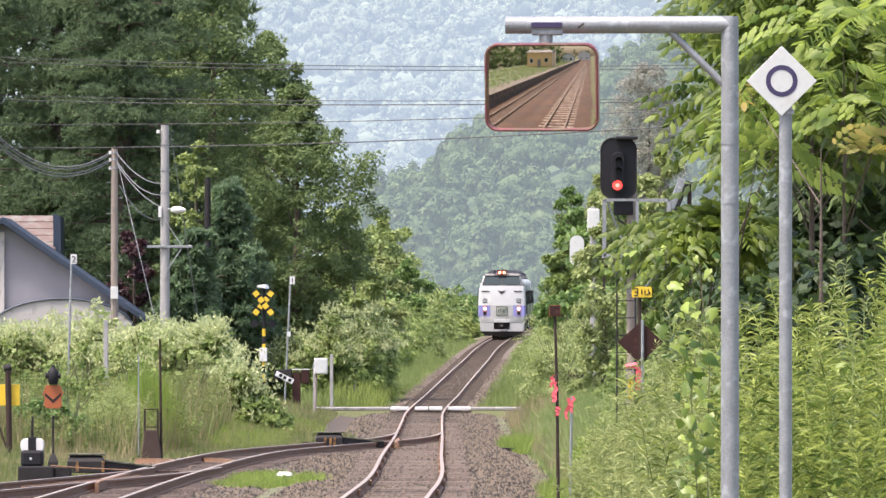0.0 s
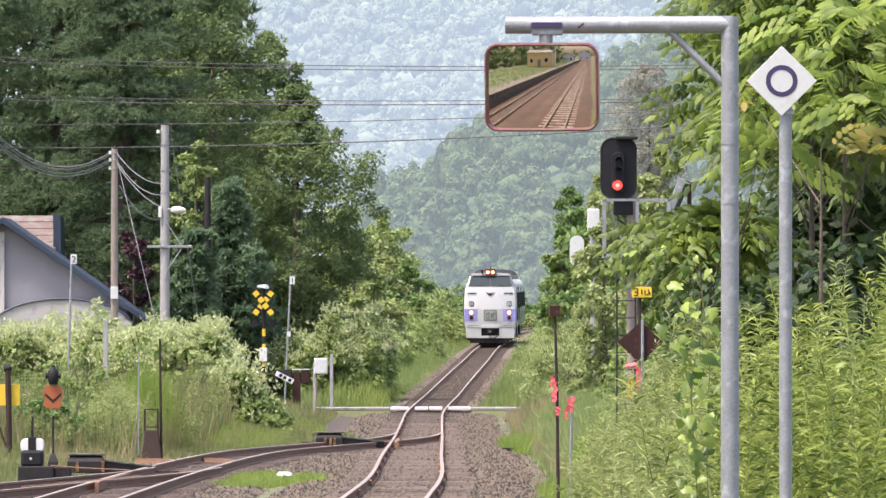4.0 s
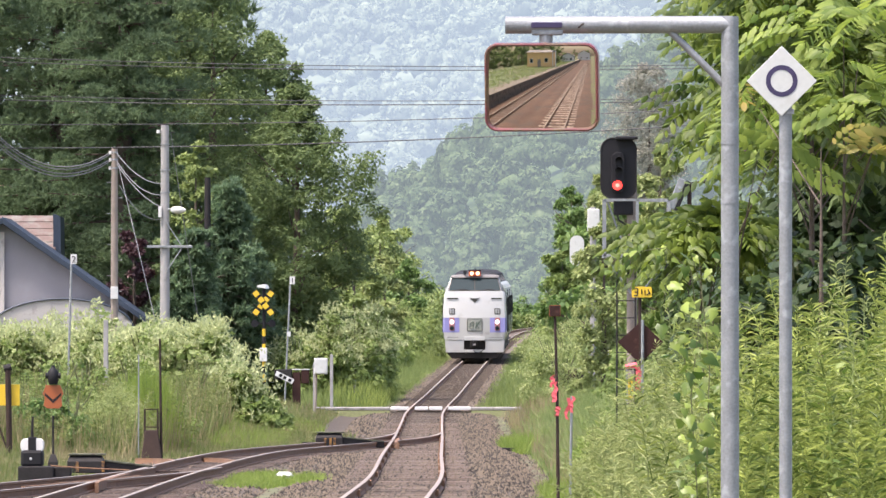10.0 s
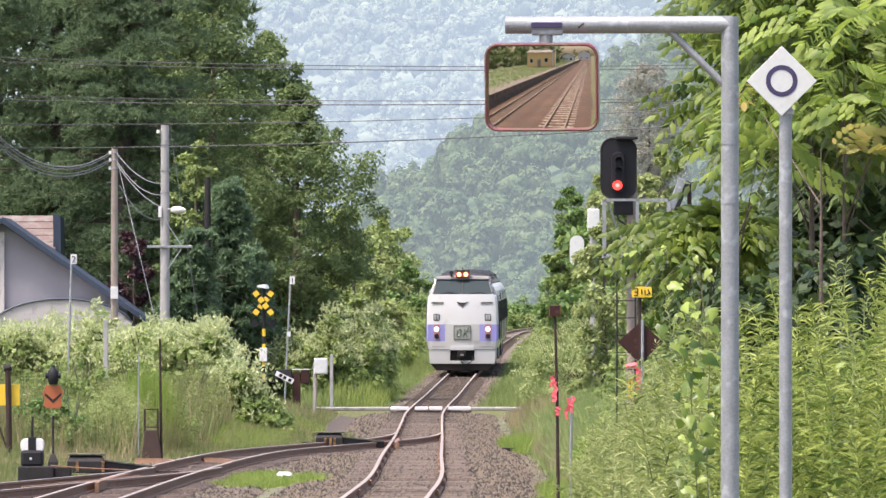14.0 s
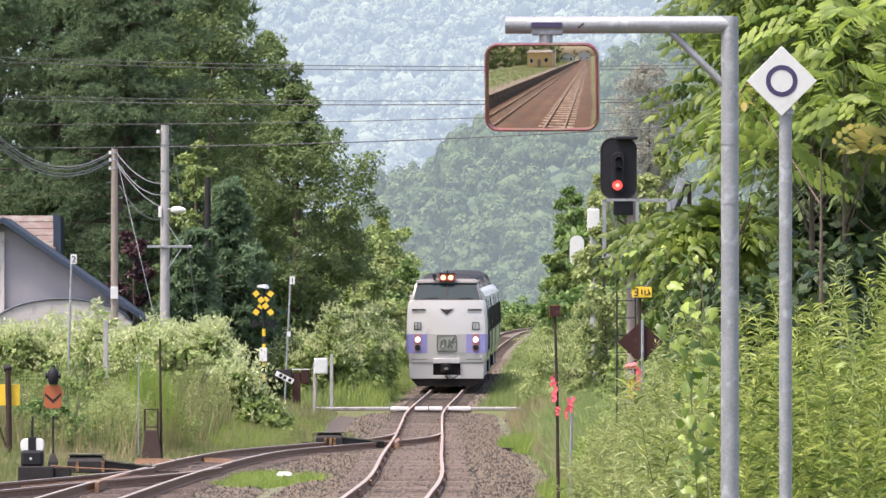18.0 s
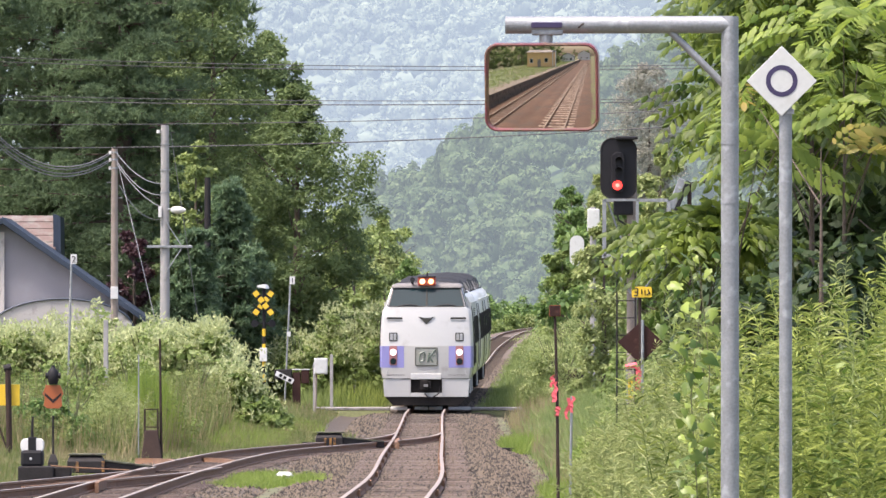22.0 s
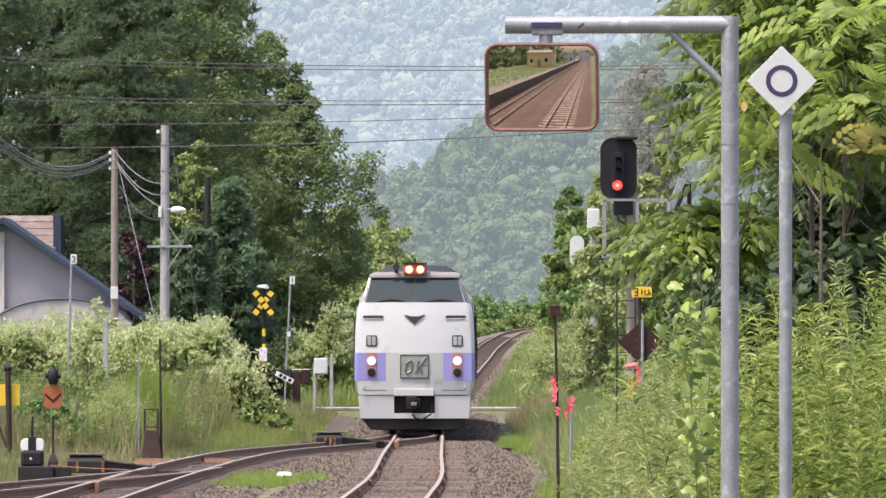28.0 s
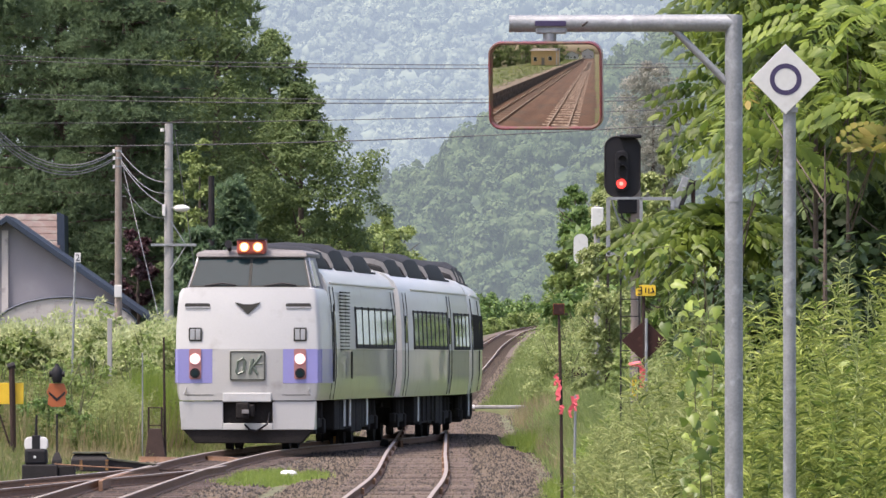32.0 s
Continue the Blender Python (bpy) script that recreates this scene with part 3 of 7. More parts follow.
def train_car(front, y_len=20.8):
    """A diesel railcar; the origin lies on the rails below its front end, the car runs along +y."""
    root = thing("railcar", Matrix(), "white and grey diesel railcar with a high cab and lit headlamps" if front else "white and grey diesel railcar coupled behind the leading car", "train", "railcars of the express")
    y0 = 2.5 if front else 0.25
    def ring(prof, y, k=1.0, dz=0.0):
        return [(x * k, y, z + dz) for x, z in both(prof)]
    ys = [y0, y0 + 0.15, y_len - 0.3, y_len - 0.1]
    body = part("body", Geo().loft([ring(UPPER, y, k) for y, k in zip(ys, (1.0 if front else 0.97, 1, 1, 0.97))]), TRAIN_WHITE, root, smooth=True)
    part("lower_body", Geo().loft([ring(LOWER, y, k) for y, k in zip(ys, (1.0 if front else 0.97, 1, 1, 0.97))]), TRAIN_GREY, root, smooth=True)
    for s in (-1, 1):
        # rain gutter along the roof edge
        part("gutter", Geo().box(s * 1.37 - 0.02, s * 1.37 + 0.02, 3.2, y_len - 0.2, 3.31, 3.35), TRAIN_WHITE, root, bevel=0.006)
        doors = (3.3, 19.7) if front else (14.2, 1.0)
        for yd in doors:
            for dy in (-0.42, 0.42):
                part("door_seal", Geo().loft([[(s * (x + 0.006) + q, yd + dy + u, z) for q, u in ((-0.006, -0.025), (0.006, -0.025), (0.006, 0.025), (-0.006, 0.025))]
                                              for x, z in ((1.39, 1.0), (1.455, 1.45), (1.455, 2.0), (1.42, 2.9), (1.375, 3.25))]), TRAIN_FRAME, root)
            part("door_window", Geo().box(s * 1.445 - 0.012, s * 1.445 + 0.012, yd - 0.22, yd + 0.22, 2.15, 2.75, pose(0, 0, 0)), TRAIN_GLASS, root, bevel=0.008)
        runs = ((9.0, 1.72, 6),) if front else ((3.2, 1.25, 8), (15.6, 1.2, 4))
        for yw, step, count in runs:
            m = Matrix.Translation((s * 1.456, 0, 2.05)) @ pose(0, 0, 0, 0, -s * 2.6, 0)
            part("window_band", Geo().box(-0.012, 0.012, yw - 0.08, yw + step * count + 0.05, 0.0, 0.82, m), TRAIN_FRAME, root, bevel=0.006)
            for i in range(count + 1):
                part("mullion", Geo().box(-0.01, 0.03, yw + i * step - 0.03, yw + i * step + 0.03, -0.01, 0.83, m), TRAIN_FRAME, root)
            part("window_sill", Geo().box(-0.01, 0.03, yw - 0.05, yw + step * count + 0.05, -0.03, 0.0, m), TRAIN_FRAME, root)
            for i in range(count):
                part("window_pane", Geo().box(-0.018, 0.018, yw + i * step + 0.06, yw + (i + 1) * step - 0.07, 0.05, 0.77, m), TRAIN_GLASS_SIDE, root, bevel=0.006)
        if front:
            for col in (4.9, 6.2):
                for i in range(18):
                    part("louvre", Geo().box(s * 1.445 - 0.02, s * 1.445 + 0.02, col, col + 0.95, 1.98 + i * 0.068, 2.005 + i * 0.068), TRAIN_FRAME, root)
            part("lilac_side_panel", Geo().box(s * 1.452 - 0.006, s * 1.452 + 0.006, 0.2, 3.0, 1.32, 2.0), TRAIN_PURPLE, root)
            part("grab_rail", Geo().tube([(s * 1.49, 2.75, 1.35), (s * 1.5, 2.75, 2.0), (s * 1.48, 2.75, 2.9)], 0.018, 6), TRAIN_FRAME, root)
            part("handrail", Geo().tube([(s * 1.48, 7.5, 1.4), (s * 1.48, 7.5, 1.95)], 0.02, 6), TRAIN_FRAME, root)
    # black equipment on the roof
    humps = ((3.3, 7.4, 0.27), (7.7, 12.6, 0.37), (13.0, 19.0, 0.3)) if front else ((0.6, 5.6, 0.3), (6.0, 11.8, 0.37), (12.2, 18.8, 0.3))
    for u0, u1, hh in humps:
        rings = []
        for f, k in ((0, 0.3), (0.02, 0.5), (0.12, 0.82), (0.3, 1.0), (0.7, 0.97), (0.92, 0.6), (1, 0.15)):
            y = u0 + (u1 - u0) * f
            rings.append([(x * (0.93 + 0.07 * k), y, 3.6 + (z - 3.6) * (1 if z < 3.7 else k ** 0.6)) for x, z in
                          both([(1.06, 3.6), (1.06, 3.72), (0.95, 3.78 + hh * 0.7), (0.72, 3.8 + hh), (0.0, 3.84 + hh)])])
        hood = part("roof_hood", Geo().loft(rings), TRAIN_ROOF, root, "black air-conditioning hood", smooth=True)
        for q in (0.02,):
            yq = u0 + (u1 - u0) * q
            part("hood_rib", Geo().loft([[(x, y, z) for x, z in both([(1.07, 3.62), (1.07, 3.72), (0.96, 3.785 + hh * (0.7 if q > 0.1 else 0.42)), (0.73, 3.815 + hh * (1 if q > 0.1 else 0.6)), (0.0, 3.86 + hh * (1 if q > 0.1 else 0.62))])] for y in (yq - 0.05, yq + 0.05)]), HOOD_EDGE, hood)
        for s in (-1, 1):
            part("hood_foot", Geo().box(s * 1.09 - 0.02, s * 1.09 + 0.02, u0 + 0.3, u1 - 0.3, 3.6, 3.66), TRAIN_ROOF, hood)
    # underfloor equipment, wheels
    rng = random.Random(11 if front else 12)
    y = 5.9
    while y < 14.4:
        w = rng.uniform(0.9, 1.8)
        part("underfloor_box", Geo().box(-1.25, 1.25, y, y + w, rng.uniform(0.28, 0.42), 0.98), UNDER, root, bevel=0.03)
        if rng.random() < 0.8:
            part("step_post", Geo().box(1.27, 1.31, y + w * 0.4, y + w * 0.4 + 0.14, 0.42, 0.97), WHITE_PAINT if rng.random() < 0.5 else UNDER, root, bevel=0.01)
        y += w + 0.12
    for yb in (3.45, 17.35):
        bogie = part("bogie_frame", Geo().box(-1.12, -0.98, yb - 1.5, yb + 1.5, 0.42, 0.62).box(0.98, 1.12, yb - 1.5, yb + 1.5, 0.42, 0.62).box(-1.1, 1.1, yb - 0.25, yb + 0.25, 0.4, 0.75), UNDER, root, bevel=0.03)
        for dy in (-1.05, 1.05):
            for s in (-1, 1):
                m = Matrix.Translation((s * 0.565, yb + dy, 0.43)) @ pose(0, 0, 0, 0, 0, 0)
                pts = [(-0.07, 0.43), (-0.02, 0.43), (-0.015, 0.455)] if s > 0 else [(0.07, 0.43), (0.02, 0.43), (0.015, 0.455)]
                g = Geo()
                n = 20
                g.loft([[(m @ Vector((x, r * math.cos(2 * math.pi * k / n), r * math.sin(2 * math.pi * k / n)))) for k in range(n)]
                        for x, r in ((s * 0.06, 0.3), (s * 0.07, 0.43), (-s * 0.04, 0.432), (-s * 0.045, 0.455), (-s * 0.065, 0.455), (-s * 0.06, 0.3))])
                part("wheel", g, UNDER, bogie, smooth=True)
                part("spring", Geo().tube([(s * 1.05, yb + dy * 0.55, 0.6), (s * 1.05, yb + dy * 0.55, 0.92)], 0.11, 10), UNDER, bogie)
                part("axle_box", Geo().box(s * 1.05 - 0.12, s * 1.05 + 0.12, yb + dy - 0.17, yb + dy + 0.17, 0.3, 0.6), UNDER, bogie, bevel=0.03)
    part("gangway", Geo().box(-0.6, 0.6, y_len - 0.15, y_len + 0.26, 1.0, 3.2), UNDER, root, bevel=0.05)
    part("end_seam", Geo().box(-1.3, 1.3, y_len - 0.14, y_len - 0.08, 1.0, 3.4), TRAIN_FRAME, root)
    if not front:
        part("gangway", Geo().box(-0.6, 0.6, -0.26, 0.4, 1.0, 3.2), UNDER, root, bevel=0.05)
        return root
    # the nose
    def nose(y, hw, z0, z1, low):
        return [(x, y, z) for x, z in ((hw * low, z0), (hw * 0.985, z0 + 0.3), (hw, (z0 + z1) / 2), (hw * 0.965, z1 - 0.2), (hw * 0.93, z1))] + \
               [(-x, y, z) for x, z in ((hw * 0.93, z1), (hw * 0.965, z1 - 0.2), (hw, (z0 + z1) / 2), (hw * 0.985, z0 + 0.3), (hw * low, z0))]
    up = Geo()
    up.loft([[(x * k, y + yy * max(0, z - 2.0), z) for x, z in both([(1.45, 2.0), (1.445, 2.4), (1.41, 2.9), (1.385, 3.1), (1.33, 3.19), (1.2, 3.215), (0.0, 3.22)])]
             for y, k, yy in ((0.0, 0.93, 0.07), (0.03, 0.965, 0.07), (0.12, 0.988, 0.06), (0.3, 1.0, 0.04), (2.6, 1.0, 0))])
    part("nose", up, TRAIN_WHITE, root, smooth=True)
    lo = Geo()
    lo.loft([[(x * k, y, z) for x, z in both([(1.38, 0.98), (1.42, 1.12), (1.45, 1.5), (1.45, 2.0)])]
             for y, k in ((0.0, 0.93), (0.03, 0.965), (0.12, 0.988), (0.3, 1.0), (2.6, 1.0))])
    part("nose_apron", lo, TRAIN_GREY, root, smooth=True)
    cab = Geo().loft([[(-1.24, 0.42, 3.19), (1.24, 0.42, 3.19), (1.3, 2.7, 3.19), (-1.3, 2.7, 3.19)], [(-1.07, 0.95, 3.83), (1.07, 0.95, 3.83), (1.12, 2.7, 3.83), (-1.12, 2.7, 3.83)]])
    part("cab", cab, CAB_FRAME, root, bevel=0.02)
    part("cab_roof", Geo().loft([[(-1.1, 0.86, 3.82), (1.1, 0.86, 3.82), (1.14, 3.6, 3.82), (-1.14, 3.6, 3.82)], [(-1.1, 0.9, 3.9), (1.1, 0.9, 3.9), (1.14, 3.6, 3.9), (-1.14, 3.6, 3.9)],
                                 [(-0.95, 1.05, 3.96), (0.95, 1.05, 3.96), (1.0, 3.5, 3.96), (-1.0, 3.5, 3.96)]]), CAB_ROOF, root, "dusty grey cab roof", bevel=0.02)
    def on_screen(x0, x1, f0, f1, t=0.012):
        a0, a1 = 3.19 + 0.64 * f0, 3.19 + 0.64 * f1
        b0, b1 = 0.42 + 0.53 * f0, 0.42 + 0.53 * f1
        k0, k1 = 1.24 - 0.17 * f0, 1.24 - 0.17 * f1
        q = [(x0 * k0, b0 - t, a0), (x1 * k0, b0 - t, a0), (x1 * k1, b1 - t, a1), (x0 * k1, b1 - t, a1)]
        return Geo().loft([q, [(x, y + 0.02, z) for x, y, z in q]])
    part("screen_gasket", on_screen(-0.975, 0.975, 0.04, 0.965, 0.006), TRAIN_FRAME, root, "black rubber gasket")
    for x0, x1 in ((-0.95, -0.025), (0.025, 0.95)):
        part("windscreen", on_screen(x0, x1, 0.1, 0.93), TRAIN_GLASS, root)
        cx = (x0 + x1) / 2
        part("wiper", Geo().tube([(cx * 1.22 - 0.3, 0.44, 3.25), (cx * 1.22 + 0.05, 0.455, 3.3), (cx * 1.22 + 0.33, 0.44, 3.26)], 0.018, 5), BLACK_PAINT, root)
    part("screen_post", on_screen(-0.02, 0.02, 0.08, 0.95, 0.02), TRAIN_FRAME, root)
    for s in (-1, 1):
        q = [(s * 1.255, 0.62, 3.25), (s * 1.285, 1.9, 3.25), (s * 1.14, 1.9, 3.76), (s * 1.105, 1.1, 3.76)]
        part("cab_side_window", Geo().loft([q, [(x - s * 0.03, y, z) for x, y, z in q]]), TRAIN_GLASS, root)
        part("cab_side_post", Geo().tube([(s * 1.25, 0.95, 3.22), (s * 1.1, 1.3, 3.8)], 0.025, 6), CHROME, root)
        part("vent_slot", Geo().slab(rounded(s * 1.0 - 0.25, s * 1.0 + 0.25, 2.82, 2.9, 0.035), 0.045, 0.09), TRAIN_FRAME, root)
        part("vent_lip", Geo().box(s * 1.0 - 0.24, s * 1.0 + 0.24, 0.035, 0.08, 2.805, 2.83), CHROME, root, bevel=0.005)
        lampw = part("marker_window", Geo().slab(rounded(s * 1.04 - 0.13, s * 1.04 + 0.13, 2.15, 2.42, 0.03), -0.005, 0.05), TRAIN_FRAME, root)
        for dx in (-0.055, 0.055):
            part("marker_lens", Geo().box(s * 1.04 + dx - 0.045, s * 1.04 + dx + 0.045, -0.012, 0.02, 2.18, 2.39), CHROME, lampw, bevel=0.005)
        x0, x1 = sorted((s * 0.70, s * 1.385))
        part("lilac_panel", Geo().box(x0, x1, -0.004, 0.1, 1.32, 1.995), TRAIN_PURPLE, root, "lilac corner panel")
        pw = [(s * 1.352, -0.005), (s * 1.402, 0.026), (s * 1.437, 0.116), (s * 1.455, 0.3), (s * 1.44, 0.3), (s * 1.33, 0.05)]
        part("lilac_corner", Geo().loft([[(x, y, z) for x, y in pw] for z in (1.33, 1.99)]), TRAIN_PURPLE, root)
        unit_ = part("lamp_panel", Geo().slab(rounded(s * 1.04 - 0.12, s * 1.04 + 0.12, 1.4, 2.0, 0.04), -0.02, 0.05), LAMP_RIM, root)
        # this pink disc is the painted halo; the white core lies in front
        hl = part("headlamp", Geo().slab(disc(s * 1.04, 1.80, 0.108), -0.035, 0.0), LAMP_PINK, unit_, "lit white headlamp")
        part("filament", Geo().slab([(x * 0.8 + s * 1.04 * 0.2, z) for x, z in disc(s * 1.04, 1.80, 0.08)], -0.045, -0.034), LAMP_WHITE, hl)
        part("tail_lamp", Geo().slab(disc(s * 1.04, 1.52, 0.10), -0.045, 0.0), BLACK_PAINT, unit_)
        part("tail_lamp_glass", Geo().slab(disc(s * 1.04, 1.52, 0.06), -0.055, -0.04), TRAIN_GLASS, unit_)
        part("lower_crease", Geo().box(s * 0.96 - 0.28, s * 0.96 + 0.28, -0.006, 0.03, 1.085, 1.095), TRAIN_FRAME, root)
        part("step_bracket", Geo().tube([(s * 1.22, -0.01, 1.23), (s * 1.22, -0.06, 1.16), (s * 1.26, -0.05, 1.1)], 0.018, 6), CHROME, root)
        x0, x1 = sorted((s * 0.49, s * 1.32))
        part("skirt", Geo().loft([[(x0, 0.05, 0.4), (x1, 0.05, 0.4), (x1, 0.6, 0.4), (x0, 0.6, 0.4)], [(x0 - (0.04 if s < 0 else 0), 0.02, 0.96), (x1 + (0.04 if s > 0 else 0), 0.02, 0.96), (x1, 0.6, 0.96), (x0, 0.6, 0.96)]]), TRAIN_WHITE, root, bevel=0.012)
    part("chevron", Geo().slab([(-0.25, 2.92), (0.0, 2.68), (0.25, 2.92), (0.08, 2.88), (-0.08, 2.88)], 0.03, 0.09), TRAIN_FRAME, root, "dark winged emblem")
    sign = part("headsign", Geo().slab(rounded(-0.36, 0.36, 1.36, 1.97, 0.07), -0.025, 0.05), EMBLEM, root, "grey train name plate", bevel=0.012)
    for o in (rounded(-0.34, 0.34, 1.38, 1.40, 0.008), rounded(-0.34, 0.34, 1.93, 1.95, 0.008), rounded(-0.345, -0.325, 1.39, 1.94, 0.008), rounded(0.325, 0.345, 1.39, 1.94, 0.008)):
        part("headsign_rim", Geo().slab(o, -0.035, -0.02), TRAIN_FRAME, sign)
    for pts, r in (([(-0.22, 1.55), (-0.19, 1.75), (-0.08, 1.82), (-0.05, 1.75), (-0.08, 1.55), (-0.19, 1.5), (-0.22, 1.56)], 0.03),
                   ([(0.04, 1.5), (0.1, 1.8)], 0.032), ([(0.28, 1.88), (0.09, 1.63)], 0.03), ([(0.1, 1.66), (0.2, 1.5)], 0.028), ([(0.16, 1.7), (0.29, 1.7)], 0.018)):
        part("headsign_mark", Geo().tube([(x, -0.026, z) for x, z in pts], r, 6), EMBLEM_MARK, sign)
    part("coupler_cover", Geo().box(-0.49, 0.47, -0.06, 0.2, 0.95, 1.13), TRAIN_WHITE, root, bevel=0.015)
    part("coupler_pocket", Geo().box(-0.49, 0.49, 0.12, 0.6, 0.52, 0.96), UNDER, root)
    part("skirt_sill", Geo().box(-0.49, 0.49, 0.04, 0.3, 0.4, 0.53), TRAIN_WHITE, root, bevel=0.01)
    coup = part("coupler", Geo().box(-0.14, 0.14, -0.3, 0.3, 0.66, 0.9).box(-0.2, 0.05, -0.38, -0.25, 0.62, 0.94), UNDER, root, bevel=0.03)
    part("coupler_knuckle", Geo().box(-0.08, 0.06, -0.42, -0.37, 0.72, 0.8), HOOD_EDGE, coup, bevel=0.01)
    part("brake_hose", Geo().tube([(0.44, -0.02, 0.75), (0.4, -0.12, 0.52), (0.2, -0.14, 0.38), (0.05, -0.1, 0.4), (-0.05, 0.0, 0.5)], 0.022, 7), BLACK_PAINT, root, smooth=True)
    part("snow_plough", Geo().loft([[(-1.05, 0.1, 0.13), (1.05, 0.1, 0.13), (1.05, 0.5, 0.13), (-1.05, 0.5, 0.13)], [(-1.3, 0.08, 0.41), (1.3, 0.08, 0.41), (1.3, 0.5, 0.41), (-1.3, 0.5, 0.41)]]), UNDER, root, bevel=0.02)
    lamp = part("roof_lamp_box", Geo().box(-0.29, 0.29, 0.78, 1.2, 3.88, 4.17), LAMP_BOX, root, "red-brown roof headlamp housing", bevel=0.05)
    part("lamp_visor", Geo().box(-0.29, 0.29, 0.74, 1.2, 4.155, 4.185), BLACK_PAINT, lamp, bevel=0.01)
    for s in (-1, 1):
        # amber disc added to glow as the orange edge round each roof lamp
        part("lamp_edge_glow", Geo().slab(disc(s * 0.135, 4.02, 0.1), 0.76, 0.79), LAMP_AMBER, lamp, "glowing amber edge of the roof lamp")
        part("roof_lamp", Geo().slab(disc(s * 0.135, 4.02, 0.074), 0.748, 0.765), LAMP_WARM, lamp, "lit warm roof headlamp")
    part("horn", Geo().tube([(-0.45, 1.0, 3.95), (-0.45, 0.95, 4.06), (-0.45, 0.8, 4.08)], [0.04, 0.05, 0.08], 10), BLACK_PAINT, root)
    part("antenna", Geo().box(-0.02, 0.02, 2.0, 2.1, 3.95, 4.3), BLACK_PAINT, root)
    return root


# the pale green base colour imitates greenery reflected in the side panes
TRAIN_GLASS_SIDE = material("side_window_glass", (0.28, 0.32, 0.23), 0.05, 0, 0.1, 1, 5, 0, spec=0.9)
CAR_LEAD = train_car(True)
CAR_SECOND = train_car(False)
CAR_THIRD = copy_thing(CAR_SECOND, pose(0, 500, 0))

# how far the leading end is from the camera, second by second
lead_y = curve([0, 3, 6, 9, 12, 14, 17, 20, 23, 25, 28, 29, 30, 31, 32], [660, 608, 555, 508, 461, 435, 396, 362, 324, 299, 260, 248, 236, 224.3, 212])


def path_point(y):
    x = float(main_x(y)) if y > 275 else float(loop_x(y))
    return Vector((x, y, float(rail_z(y))))


def motions():
    """The train runs in from the far curve and turns on to the loop."""
    times = [i * 0.5 for i in range(65)]
    for car, back in ((CAR_LEAD, 0.0), (CAR_SECOND, 21.3), (CAR_THIRD, 42.6)):
        rows = []
        for t in times:
            y = float(lead_y(t)) + back
            p, q = path_point(y + 3.45), path_point(y + 17.35)
            d = q - p
            turn = math.degrees(math.atan2(-d.x, d.y))
            rise = math.degrees(math.atan2(d.z, d.xy.length))
            m = Matrix.Translation(p) @ pose(0, 0, 0, rise, 0, turn) @ Matrix.Translation((0, -3.45, 0))
            rows.append((t, m))
        walk(car, rows)


# ---- trees ----
def limb_geo(height, r, limbs, rng, lean=0.0, reach=100.0):
    g = Geo()
    top = (lean, 0, height)
    g.tube([(0, 0, -0.3), (lean * 0.1, 0.05, height * 0.3), (lean * 0.5, -0.05, height * 0.65), top], [r * 1.2, r, r * 0.6, r * 0.12], 9)
    for i in range(limbs):
        z = height * rng.uniform(0.3, 0.85)
        b, ln = rng.uniform(0, 6.28), min(reach, height * rng.uniform(0.15, 0.3))
        c = Vector((lean * z / height, 0, z))
        d = Vector((math.cos(b), math.sin(b), rng.uniform(0.2, 0.8)))
        g.tube([c, c + d * ln * 0.5, c + d * ln + Vector((0, 0, ln * 0.15))], [r * 0.4, r * 0.25, r * 0.06], 6)
    return g


def broadleaf(x, y, height, spread, mat, label, per=60, clumps=220, leaf=0.26, seed=1, low=0.12, lump=0.16, name="tree", group="", profile=None):
    """A broad-leaved tree: trunk, limbs and an uneven crown of boughs, each a cluster of leafy sprays. profile: (height, radius) of the crown's outline."""
    rng, nr = random.Random(seed), np.random.default_rng(seed)
    root = thing(name, pose(x, y, gz(x, y)), label, "tree", group)
    part("trunk", limb_geo(height * 0.88, 0.016 * height, 8, rng, reach=spread * 0.6), BARK, root, smooth=True)
    h0, h1 = height * low, height
    if not profile:
        profile = [(h0 + (h1 - h0) * f, spread * k) for f, k in ((0, 0.4), (0.12, 0.8), (0.35, 1.05), (0.6, 0.95), (0.8, 0.68), (0.93, 0.36), (1, 0.1))]
    zs, rs = [p[0] for p in profile], [p[1] for p in profile]
    count = max(7, clumps // 7)
    z = np.interp((np.arange(count) + nr.random(count)) / count, np.linspace(0, 1, 40) ** 0.85, np.linspace(zs[0], zs[-1], 40))
    reach = np.interp(z, zs, rs)
    size = np.clip(reach * 0.42, lump * spread * 0.9, lump * spread * 2.6) * nr.uniform(0.75, 1.3, count)
    b = np.arange(count) * 2.4 + nr.normal(size=count) * 0.5
    gap = np.maximum(reach - size * 0.8, 0) * nr.uniform(0.6, 1.08, count)
    c = np.stack([gap * np.cos(b), gap * np.sin(b), z - size * 0.2], 1)
    r = np.stack([size, size, size * nr.uniform(0.55, 0.8, count)], 1)
    c2, r2 = budded(c, r, 7, 0.42, nr)
    v, t = sprays(c2, r2, per, leaf, leaf * 0.55, nr)
    ob = new("crown", fast_mesh("crown", v, t, mat))
    ob.parent = root
    return root


